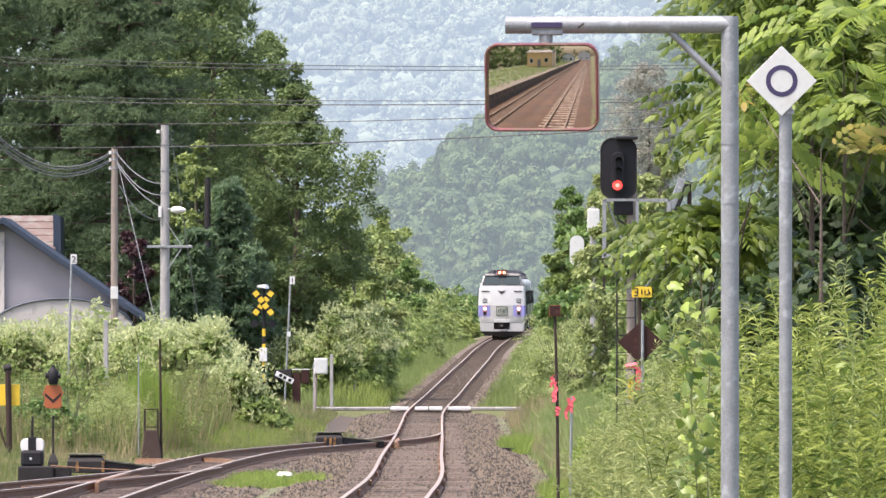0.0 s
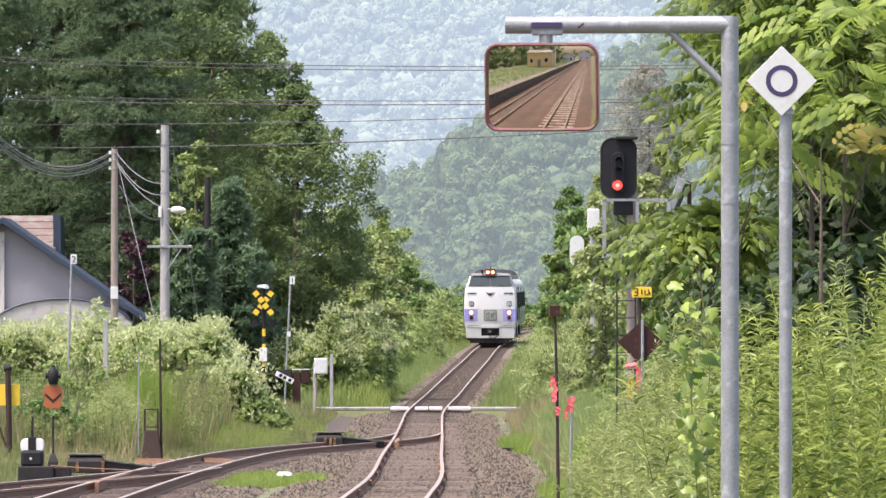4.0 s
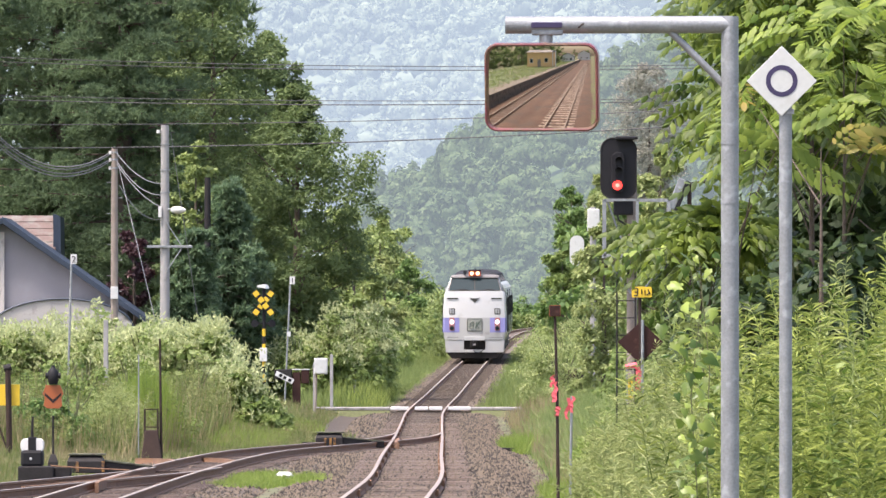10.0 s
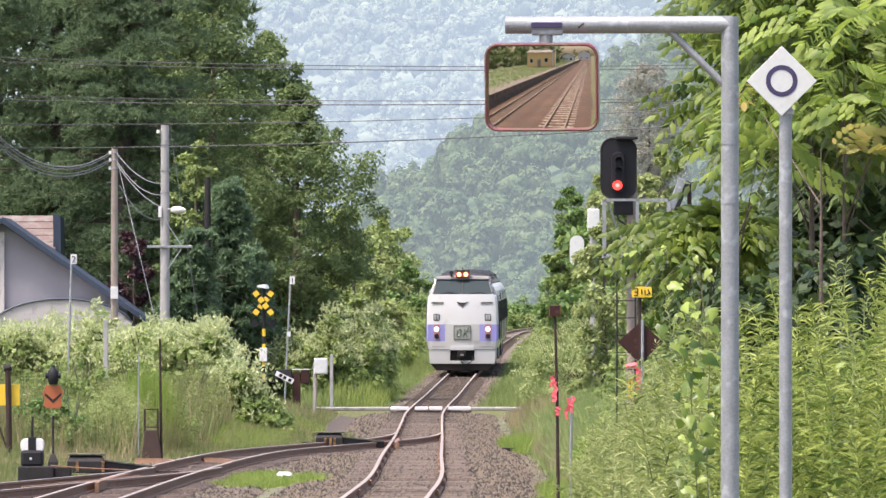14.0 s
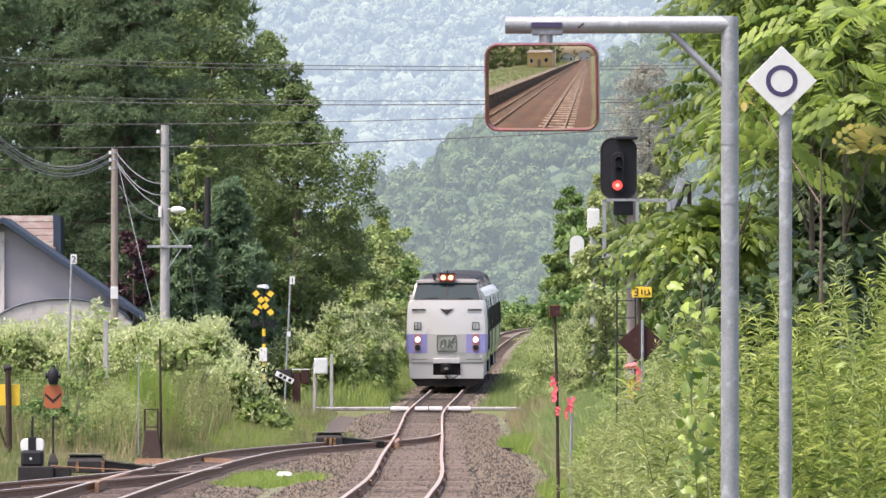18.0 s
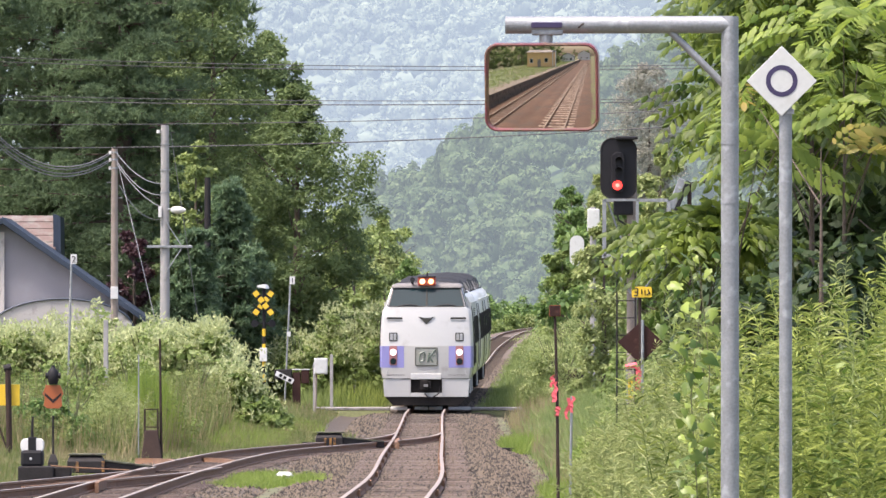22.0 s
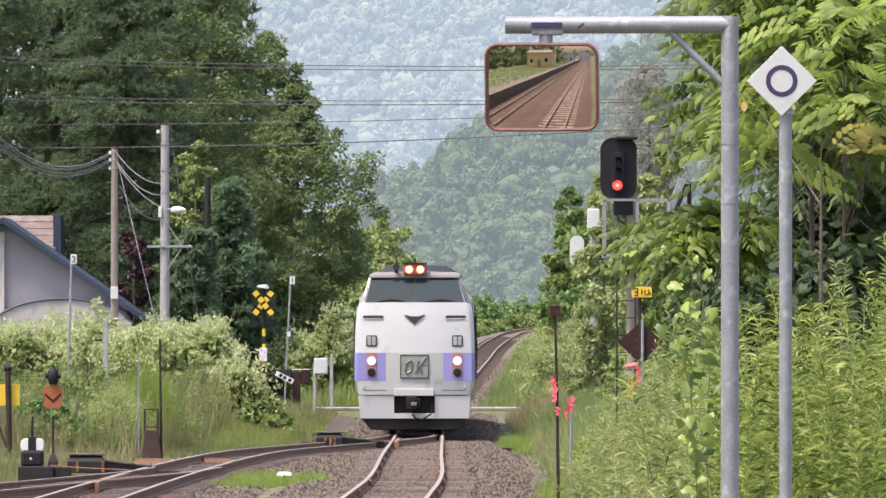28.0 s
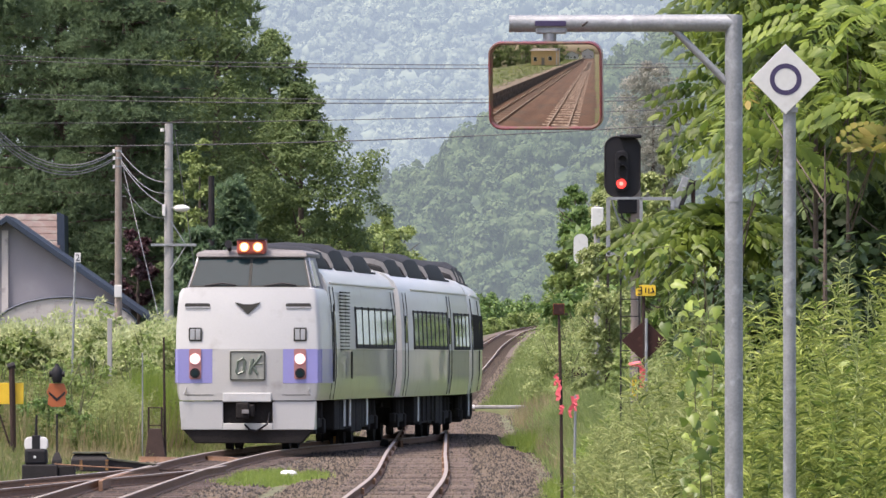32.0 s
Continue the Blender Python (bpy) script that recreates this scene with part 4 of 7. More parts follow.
def conifer(x, y, height, spread, mat, label, per=70, tiers=18, leaf=0.4, seed=1, pads=True, name="conifer", low=0.06):
    """A conifer: a straight trunk, whorls of boughs and flat pads of needles."""
    rng, nr = random.Random(seed), np.random.default_rng(seed)
    root = thing(name, pose(x, y, gz(x, y)), label, "tree")
    trunk = Geo().tube([(0, 0, -0.3), (0, 0, height * 0.5), (0, 0, height)], [0.02 * height, 0.013 * height, 0.02], 9)
    cs, rs = [], []
    for i in range(tiers):
        f = i / (tiers - 1)
        z = height * (low + (0.97 - low) * f)
        reach = spread * ((1 - f) ** 0.55 * (0.85 + 0.15 * math.sin(9 * f + seed)) + 0.05)
        for k in range(rng.randint(6, 8) if pads else 9):
            b, ln = rng.uniform(0, 6.28), reach * rng.uniform(0.6, 1.12)
            tip = Vector((math.cos(b) * ln, math.sin(b) * ln, z - 0.08 * ln + (0.22 * ln if pads else -0.1 * ln) * rng.random()))
            trunk.tube([(0, 0, z), tip * 0.5 + Vector((0, 0, z * 0.5)), tip], [0.06, 0.04, 0.012], 5, False)
            for q in ((0.28, 0.52, 0.76, 1.0) if ln > 1.2 else (0.6, 1.0)):
                p = Vector((0, 0, z)).lerp(tip, q)
                cs.append((p.x + rng.gauss(0, 0.2), p.y + rng.gauss(0, 0.2), p.z + rng.gauss(0, 0.12)))
                w = (0.34 + 0.15 * ln) * rng.uniform(0.7, 1.3) if pads else (0.28 + 0.16 * ln) * rng.uniform(0.7, 1.25) * 0.75
                rs.append((w, w, w * (0.42 if pads else 0.6)))
    part("trunk", trunk, BARK, root, smooth=True)
    if pads:
        v, t = needle_tufts(np.array(cs), np.array(rs), max(5, per // 5), 7, leaf, leaf * 0.33, nr)
    else:
        v, t = clump_leaves(np.array(cs), np.array(rs), per, leaf, leaf * 0.42, 0.1, 0.15, nr, True)
    ob = new("crown", fast_mesh("crown", v, t, mat))
    ob.parent = root
    return root


def shrub(x, y, w, h, mat, label, per=45, clumps=60, leaf=0.2, seed=1, flowers=0, name="shrub", group=""):
    """A bush of many stems with leaves to the ground."""
    rng, nr = random.Random(seed), np.random.default_rng(seed)
    root = thing(name, pose(x, y, gz(x, y)), label, "bush", group)
    for i in range(5):
        b, q = rng.uniform(0, 6.28), rng.uniform(0.2, 0.7)
        g = Geo().tube([(0.1 * math.cos(b), 0.1 * math.sin(b), -0.15), (w * q * 0.5 * math.cos(b), w * q * 0.5 * math.sin(b), h * 0.5), (w * q * math.cos(b), w * q * math.sin(b), h * 0.88)], [0.035, 0.025, 0.008], 5)
        part("stem", g, STALK, root)
    d = unit(nr.normal(size=(clumps, 3)))
    d[:, 2] = np.abs(d[:, 2]) * 1.0
    lob = 0.8 + 0.3 * nr.random((clumps, 1)) + 0.15 * np.sin(4 * np.arctan2(d[:, 1:2], d[:, :1]) + seed)
    c = d * (nr.random((clumps, 1)) ** 0.4) * lob * [w, w, h * 0.86]
    c[:, 2] += 0.06 * h
    r = np.stack([nr.uniform(0.13, 0.26, clumps) * (w + h) / 2] * 2 + [nr.uniform(0.1, 0.18, clumps) * (w + h) / 2], 1)
    v, t = sprays(c, r, per, leaf, leaf * 0.6, nr, 0.6, 0.45, 0.2)
    ob = new("foliage", fast_mesh("foliage", v, t, mat))
    ob.parent = root
    if flowers:
        hi = c[c[:, 2] > 0.35 * h]
        base = hi[nr.integers(0, len(hi), flowers)] + nr.normal(size=(flowers, 3)) * [0.22, 0.22, 0.1] + [0, 0, 0.13 * h]
        n = 7
        b = np.repeat(base, n, 0) + nr.normal(size=(flowers * n, 3)) * [0.09, 0.09, 0.06]
        v, t = needle_arrays(b, nr.normal(size=(len(b), 3)) + [0, 0, 0.9], unit(nr.normal(size=(len(b), 3))), 0.14, 0.065)
        ob = new("blossom", fast_mesh("blossom", v, t, FLOWER))
        ob.parent = root
        tagged(ob, "cream flower panicles")
    return root


# the dark stand of trees behind the poles and the house
conifer(-13.4, 373, 20.0, 4.6, LEAF_CONIFER, "tall dark green pine with layered boughs", 170, 25, 0.18, 21)
conifer(-10.9, 367, 19.5, 3.9, LEAF_CONIFER, "tall dark green pine behind the utility poles", 170, 25, 0.18, 22)
conifer(-16.8, 379, 21.0, 5.0, LEAF_CONIFER, "tall dark green pine behind the house", 90, 24, 0.28, 23)
conifer(-15.6, 335, 17.0, 3.6, LEAF_CONIFER, "pine with high boughs close to the house", 170, 14, 0.19, 25, low=0.66)
conifer(-18.6, 396, 22.0, 5.4, LEAF_CONIFER, "tall dark green pine behind the house", 60, 24, 0.38, 26)
conifer(-9.4, 400, 17.0, 4.6, LEAF_CONIFER, "tall dark green pine at the back of the stand", 60, 24, 0.38, 27)
conifer(-12.4, 392, 22.0, 5.0, LEAF_CONIFER, "tall dark green pine at the back of the stand", 60, 28, 0.38, 24)
broadleaf(-8.0, 373, 14.6, 2.9, LEAF_DARK, "tall dark broad-leaved tree beside the pines", 75, 640, 0.14, 31, 0.05,
          profile=((1, 2.0), (4, 2.5), (8, 3.1), (10.8, 2.9), (12.6, 2.2), (13.8, 1.2), (14.6, 0.3)))
broadleaf(-5.0, 368, 10.4, 2.8, LEAF_DARK, "broad dark green tree near the crossing", 80, 640, 0.14, 32, 0.03,
          profile=((0.6, 1.5), (3, 1.9), (5.4, 3.1), (7.2, 3.15), (8.6, 2.1), (9.6, 1.1), (10.4, 0.3)))
broadleaf(-6.3, 382, 12.2, 2.6, LEAF_DARK, "dark broad-leaved tree at the back of the stand", 55, 420, 0.19, 33, 0.05,
          profile=((2, 2.0), (8, 2.2), (10.2, 1.8), (11.6, 0.9), (12.2, 0.3)))
broadleaf(-8.8, 358, 7.0, 1.0, LEAF_DARK, "smaller dark tree among the pines", 70, 200, 0.17, 34, 0.03)
conifer(-7.0, 352, 6.6, 1.35, LEAF_CEDAR, "slender blue-green cedar near the crossing", 90, 22, 0.18, 41, False, "cedar", 0.02)
conifer(-8.1, 349, 5.0, 1.15, LEAF_CEDAR, "small pointed cedar beside the pole", 90, 18, 0.18, 42, False, "cedar", 0.02)
conifer(-6.3, 354, 4.6, 1.2, LEAF_CEDAR, "small dense cedar at the foot of the trees", 90, 16, 0.18, 43, False, "cedar", 0.02)

broadleaf(-10.3, 358, 5.4, 0.95, LEAF_MAROON, "dark maroon-leaved maple behind the poles", 60, 110, 0.16, 35, 0.03)
broadleaf(-8.15, 354, 8.2, 1.0, LEAF_OLIVE, "slim pale green tree behind the pole", 50, 80, 0.15, 36, 0.6)

# the overgrown cutting along the main line
r1 = random.Random(5)
for i in range(26):
    y = 352 + i * 13 + r1.uniform(-3, 3)
    xm = float(main_x(y))
    h = r1.uniform(1.6, 2.6) + i * 0.05
    shrub(xm - r1.uniform(3.4, 4.2) - h * 0.25, y, h * 0.75, h, LEAF_KNOT if i < 12 else LEAF_OLIVE, "rank green bush at the side of the line", 38, 44, 0.2 + i * 0.004, 100 + i, 140 if i < 8 else 0, group="bushes along the line")
for i in range(16):
    y = 395 + i * 20 + r1.uniform(-4, 4)
    xm = float(main_x(y))
    h = r1.uniform(4.0, 6.5)
    # the paler olive leaf colour stands in for haze over these trees
    broadleaf(xm - r1.uniform(6.0, 8.5), y, h + 0.5, h * 0.42, LEAF_OLIVE, "pale green broad-leaved tree above the line", 40, 66, 0.26, 200 + i, 0.05, group="trees along the line")
for i in range(30):
    y = 338 + i * 15 + r1.uniform(-3, 3)
    xm = float(main_x(y))
    h = r1.uniform(1.6, 2.8) + i * 0.04
    shrub(xm + r1.uniform(3.3, 4.0) + h * 0.28, y, h * 0.72, h, (LEAF_SAGE, LEAF_OLIVE, LEAF_SAGE)[i % 3] if i < 13 else LEAF_MID, "rank green bush at the side of the line", 95 if i < 13 else 38, 44, 0.085 if i < 13 else 0.15 + i * 0.006, 300 + i, group="bushes along the line")
for i in range(18):
    y = 350 + i * 25 + r1.uniform(-4, 4)
    xm = float(main_x(min(y, 900)))
    h = r1.uniform(4.2, 6.5)
    broadleaf(xm + r1.uniform(6.2, 9.0), y, h, h * 0.42, LEAF_MID, "green broad-leaved tree above the line", 40, 66, 0.32, 400 + i, 0.05, group="trees along the line")
broadleaf(4.5, 300, 5.5, 1.3, LEAF_SAGE, "light green young tree behind the signal", 70, 190, 0.14, 51, 0.02)
broadleaf(5.6, 282, 3.9, 1.2, LEAF_KNOT, "light green young tree behind the signal", 60, 150, 0.2, 52, 0.02)
for i, (x, y, w, h) in enumerate(((2.5, 102, 0.4, 2.4), (2.75, 108, 0.5, 2.7), (5.4, 262, 1.2, 2.1), (4.4, 245, 0.9, 1.6), (5.0, 225, 1.1, 2.0), (4.4, 206, 0.9, 1.7), (5.2, 190, 1.0, 2.3))):
    shrub(x, y, w, h, LEAF_KNOT if i % 2 else LEAF_OLIVE, "leafy green bush on the bank beside the line", 50, 70, 0.13, 500 + i)

broadleaf(10.0, 520, 13.2, 2.1, LEAF_BROWN, "tall grey-brown withered tree on the slope", 50, 1000, 0.11, 53, 0.4, 0.24,
          profile=((4, 1.0), (7.5, 1.7), (10, 2.3), (12.0, 2.2), (13.2, 1.5), (13.9, 0.6)))
for i, (x, y, h, w, mat) in enumerate(((4.9, 440, 5.4, 1.2, LEAF_KNOT), (5.7, 470, 6.6, 1.5, LEAF_MID), (7.6, 520, 8.4, 1.9, LEAF_SAGE), (6.7, 560, 8.6, 1.8, LEAF_MID), (-2.6, 480, 5.2, 1.3, LEAF_SAGE), (-3.8, 460, 5.6, 1.5, LEAF_OLIVE), (-1.8, 560, 4.8, 1.6, LEAF_MID), (9.4, 610, 9.5, 2.0, LEAF_KNOT))):
    broadleaf(x, y, h, w, mat, "leafy green tree on the side of the cutting", 60, 130, 0.21, 150 + i, 0.04, 0.2, group="trees of the cutting")
for i, (x, y, h, w) in enumerate(((8.6, 505, 9.4, 1.8), (10.1, 498, 9.9, 1.7), (7.4, 515, 7.6, 1.6))):
    broadleaf(x, y, h, w, LEAF_SAGE, "pale green tree on the slope behind the signal", 60, 150, 0.24, 56 + i, 0.1)

for i, (x, y, w, h) in enumerate(((-3.6, 352, 0.9, 3.2), (-3.0, 366, 0.95, 3.3), (-2.6, 384, 1.0, 3.2), (-4.6, 356, 0.8, 2.2))):
    shrub(x, y, w, h, LEAF_KNOT, "tall flowering bush beside the line", 55, 90, 0.16, 700 + i, 260)
r3 = random.Random(19)
for i in range(34):
    x, y = r3.uniform(-12.4, -6.0), r3.uniform(226, 290)
    h = r3.uniform(0.9, 1.9)
    shrub(x, y, h * 0.55, h, (LEAF_OLIVE, LEAF_KNOT, LEAF_WEED, LEAF_OLIVE, LEAF_MID)[i % 5], "leafy weed clump in the long grass", 45, 36, 0.11, 1720 + i, group="weed clumps")

for i in range(12):
    y = 770 + i * 14
    shrub(float(main_x(y)) - r3.uniform(3.6, 9.0), y, 1.7, r3.uniform(1.8, 3.0), LEAF_MID, "green bush on the far bend of the line", 42, 50, 0.3, 760 + i, group="bushes along the line")

for i in range(13):
    y = 640 + i * 21
    shrub(float(main_x(y)) - r3.uniform(2.5, 3.4), y, 0.9, r3.uniform(0.9, 1.5), (LEAF_OLIVE, LEAF_KNOT)[i % 2], "low green bush beside the far bend of the line", 36, 40, 0.24, 780 + i, group="bushes along the line")

# the bank of flowering knotweed
r2 = random.Random(9)
for i in range(17):
    x = -13.5 + i * 0.5 + r2.uniform(-0.15, 0.15)
    y = 305 - i * 0.9 + r2.uniform(-5, 5)
    h = 2.35 + r2.uniform(-0.2, 0.25) - 0.6 * smooth01((i - 14) / 3.5)
    shrub(x, y, 0.95 if i < 15 else 0.75, float(h), LEAF_KNOT, "flowering knotweed bush with cream panicles", 46, 80, 0.2, 600 + i, 320, "knotweed", "knotweed bank")
for i, (x, y, w, h) in enumerate(((-5.6, 300, 0.8, 1.5), (-5.2, 292, 0.7, 1.1), (-4.9, 285, 0.6, 0.8), (-4.6, 290, 0.6, 0.8), (-6.2, 288, 0.7, 1.0))):
    shrub(x, y, w, h, LEAF_KNOT, "low leafy knotweed at the crossing", 50, 60, 0.16, 650 + i, 10, "knotweed", "knotweed bank")


# ---- wooded hills ----
def ball_arrays(level):
    bm = bmesh.new()
    bmesh.ops.create_icosphere(bm, subdivisions=level, radius=1)
    v = np.array([p.co[:] for p in bm.verts])
    t = np.array([[q.index for q in f.verts] for f in bm.faces])
    bm.free()
    return v, t


def crown_pool(count, lumps, per, leaf, seed):
    """Tree crowns seen from far off: clustered boughs of small leaf sprays round a rough core, every fifth one a spire."""
    pool = []
    nr = np.random.default_rng(seed)
    v0, t0 = ball_arrays(1)
    for i in range(count):
        spire = i % 5 == 3
        d = unit(nr.normal(size=(lumps, 3)) + [0, 0, 0.5])
        d[:, 2] = np.abs(d[:, 2] + 0.25) - 0.25
        c = d * nr.uniform(0.5, 0.78, (lumps, 1))
        if spire:
            c *= np.concatenate([np.repeat(np.clip(0.8 - 0.7 * d[:, 2:], 0.12, 1), 2, 1), np.full((lumps, 1), 1.5)], 1)
        r = nr.uniform(0.26, 0.46, (lumps, 1)) * (0.7 if spire else 1) * [1, 1, 0.8]
        n = lumps * per
        q = unit(nr.normal(size=(n, 3)) + np.repeat(d, per, 0) * 0.7)
        p = np.repeat(c, per, 0) + q * np.repeat(r, per, 0) * nr.uniform(0.82, 1.05, (n, 1))
        face = unit(q * 0.8 + unit(p) * 0.5 + nr.normal(size=(n, 3)) * 0.2)
        core = v0 * (0.6 + nr.normal(size=(len(v0), 1)) * 0.05) * ([0.5, 0.5, 1.2] if spire else [1, 1, 0.9])
        size = leaf * nr.uniform(0.6, 1.4, n)
        pool.append(joined([(core, t0), needle_arrays(p - face * 0.02, np.cross(face, nr.normal(size=(n, 3))), face, size, size * 0.9)]))
    return pool


def hill(name, label, mat, surface, spots, size, lumps, per, leaf, seed):
    """A wooded slope: crowns close together over the bare sheet of the hill."""
    nr = np.random.default_rng(seed)
    pool = crown_pool(15, lumps, per, leaf, seed)
    parts = []
    for x, y in spots:
        v, t = pool[nr.integers(15)]
        b, s = nr.uniform(0, 6.28), size * nr.uniform(0.65, 1.35)
        rot = np.array([[math.cos(b), -math.sin(b), 0], [math.sin(b), math.cos(b), 0], [0, 0, nr.uniform(0.9, 1.35)]])
        parts.append((v @ rot.T * s + [x, y, surface(x, y) + s * nr.uniform(0.0, 0.6)], t))
    v, t = joined(parts)
    tagged(new(name, fast_mesh(name, v, t, mat)), label, "hill", kind="stuff")


def near_hill_z(x, y):
    crest = float(np.interp(x, [-120, -30, -16, -8, 3, 12, 22, 34, 120], [0, 0, 3, 15, 22, 28, 33, 40, 46]))
    return 4 + (crest) * float(smooth01((y - 1020) / 420)) * (1 if y < 1480 else 1 - 0.3 * min(1, (y - 1480) / 300))


def far_hill_z(x, y):
    return 8 + 150 * float(smooth01((y - 1900) / 1500)) * (1 + 0.1 * math.sin(x * 0.02))


nh = np.random.default_rng(71)
spots = [(x + nh.uniform(-1.3, 1.3), y + nh.uniform(-9, 9)) for y in range(1040, 1490, 18) for x in np.arange(-18, 38, 3.3)]
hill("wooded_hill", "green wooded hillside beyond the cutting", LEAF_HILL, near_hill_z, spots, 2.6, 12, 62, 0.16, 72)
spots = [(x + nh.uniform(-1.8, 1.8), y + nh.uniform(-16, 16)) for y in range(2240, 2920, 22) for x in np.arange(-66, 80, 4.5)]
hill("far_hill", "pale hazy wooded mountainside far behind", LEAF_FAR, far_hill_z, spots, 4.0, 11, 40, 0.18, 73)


def hill_sheet(name, label, mat, surface, xs, ys):
    gx, gy = np.meshgrid(xs, ys)
    z = np.array([surface(x, y) - 2.6 for x, y in zip(gx.ravel(), gy.ravel())])
    v = np.stack([gx.ravel(), gy.ravel(), z], -1)
    n = len(xs)
    i, j = np.meshgrid(np.arange(len(ys) - 1), np.arange(n - 1), indexing="ij")
    q = (i * n + j).ravel()
    t = np.concatenate([np.stack([q, q + 1, q + n + 1], 1), np.stack([q, q + n + 1, q + n], 1)])
    tagged(new(name, fast_mesh(name, v, t, mat)), label, "hill", kind="structure")


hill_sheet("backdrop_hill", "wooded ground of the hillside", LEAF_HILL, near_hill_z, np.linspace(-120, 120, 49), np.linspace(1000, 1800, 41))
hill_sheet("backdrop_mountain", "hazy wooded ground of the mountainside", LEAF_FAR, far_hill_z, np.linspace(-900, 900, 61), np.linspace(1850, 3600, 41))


# ---- poles, wires, house ----
def pole(name, x, y, z_top, r0, r1, mat, label, category="pole"):
    root = thing(name, pose(x, y, gz(x, y)), label, category)
    h = z_top - gz(x, y)
    part("shaft", Geo().tube([(0, 0, -0.4), (0, 0, h * 0.5), (0, 0, h)], [r0, (r0 + r1) / 2, r1], 14), mat, root, smooth=True)
    return root, h


p1, h1 = pole("utility_pole", -10.56, 345, 8.38, 0.125, 0.105, WOOD_POLE, "weathered wooden utility pole with step bolts")
for i in range(9):
    s = -1 if i % 2 else 1
    part("step_bolt", Geo().tube([(s * 0.09, 0, 3.2 + i * 0.5), (s * 0.25, 0, 3.2 + i * 0.5)], 0.012, 5), GALVANISED, p1)
part("meter_box", Geo().box(-0.12, 0.12, -0.2, -0.1, 2.95, 3.35), WHITE_PAINT, p1, "small pale box", bevel=0.02)
for z in (h1 - 0.12, h1 - 0.35, h1 - 0.62):
    part("insulator", Geo().tube([(-0.14, -0.05, z - 0.06), (-0.14, -0.05, z + 0.05)], [0.05, 0.035], 8), WHITE_PAINT, p1)
    part("strap", Geo().tube([(0, 0, z - 0.03), (0, 0, z + 0.03)], 0.118, 12), GALVANISED, p1)

p2, h2 = pole("utility_pole", -8.68, 335, 8.93, 0.165, 0.125, POLE_CONCRETE, "grey concrete utility pole with a street lamp")
zb = gz(-8.68, 335)
arm = part("crossarm", Geo().box(-0.55, 0.86, -0.19, -0.12, 5.1 - zb, 5.18 - zb), GALVANISED, p2, bevel=0.008)
part("crossarm_brace", Geo().tube([(0.55, -0.16, 5.12 - zb), (0.05, -0.16, 4.35 - zb)], 0.02, 6), GALVANISED, p2)
part("crossarm_brace", Geo().tube([(0.5, -0.16, 5.2 - zb), (0.05, -0.16, 5.9 - zb)], 0.02, 6), GALVANISED, p2)
lampp = part("lamp_bracket", Geo().tube([(0.1, -0.1, 6.3 - zb), (0.25, -0.15, 6.32 - zb)], 0.03, 6), GALVANISED, p2)
part("lamp_switch_box", Geo().box(-0.2, -0.1, -0.2, -0.1, 6.05 - zb, 6.4 - zb), WHITE_PAINT, p2, bevel=0.01)
g = Geo().loft([[(x, -0.15 + w * math.cos(b), 6.28 - zb + zz * math.sin(b)) for b in [2 * math.pi * k / 12 for k in range(12)]]
                for x, w, zz in ((0.18, 0.05, 0.05), (0.25, 0.1, 0.1), (0.45, 0.14, 0.12), (0.6, 0.1, 0.07), (0.66, 0.03, 0.02))])
part("lamp_head", g, WHITE_PAINT, p2, "white street lamp head", smooth=True)
part("insulator", Geo().tube([(-0.2, -0.1, h2 - 0.25), (-0.2, -0.1, h2 - 0.15)], 0.06, 8), WHITE_PAINT, p2)
for z in (0.6, 1.4, 2.1, 3.8):
    part("pole_band", Geo().tube([(0, 0, h2 - z - 0.02), (0, 0, h2 - z + 0.02)], 0.155, 14), GALVANISED, p2)

p3, h3 = pole("chimney_pole", -7.7, 351, 7.55, 0.11, 0.1, DARK_IRON, "dark iron stove pipe standing among the trees")
far_l, _ = pole("utility_pole", -21.0, 338, 11.8, 0.17, 0.12, POLE_CONCRETE, "tall grey concrete utility pole carrying lines")
near_l, _ = pole("utility_pole", -16.3, 340, 12.2, 0.16, 0.12, POLE_CONCRETE, "tall grey concrete utility pole carrying lines")
far_r, _ = pole("utility_pole", 12.0, 341, 11.8, 0.17, 0.12, POLE_CONCRETE, "tall grey concrete utility pole carrying lines")


def wire(p, q, sag, r, mat, label="black overhead cable across the line"):
    n = 16
    pts = [Vector(p).lerp(Vector(q), i / n) + Vector((0, 0, -sag * 4 * (i / n) * (1 - i / n))) for i in range(n + 1)]
    solid("overhead_cable", Geo().tube(pts, r, 5), mat, Matrix(), label, "cable", "overhead cables")


for za, zc, sag, r in ((11.45, 11.05, 0.33, 0.016), (11.3, 10.95, 0.33, 0.016), (10.18, 10.02, 0.3, 0.014), (10.05, 9.95, 0.33, 0.02), (9.08, 9.75, 0.3, 0.016), (8.35, 9.35, 0.42, 0.022)):
    wire((-21.0, 338, za), (12.0, 341, zc), sag, r * 0.8, CABLE)
for dz, sag in ((0.0, 0.5), (-0.06, 0.53), (-0.22, 0.5), (-0.28, 0.54)):
    wire((-16.3, 340, 11.8 + dz), (-10.66, 345, 8.28 + dz), sag + 1.35, 0.02, CABLE_GREY, "grey service cable sagging to the pole")
for z0, z1, sag in ((8.25, 7.1, 0.25), (8.0, 6.75, 0.3), (7.9, 6.35, 0.2)):
    wire((-10.5, 345, z0), (-8.75, 335, z1), sag, 0.015, CABLE_GREY, "grey service cable between two poles")
wire((-10.4, 345, 7.7), (-9.0, 336, 2.8), 0.0, 0.012, CABLE_GREY, "steel guy wire of the utility pole")
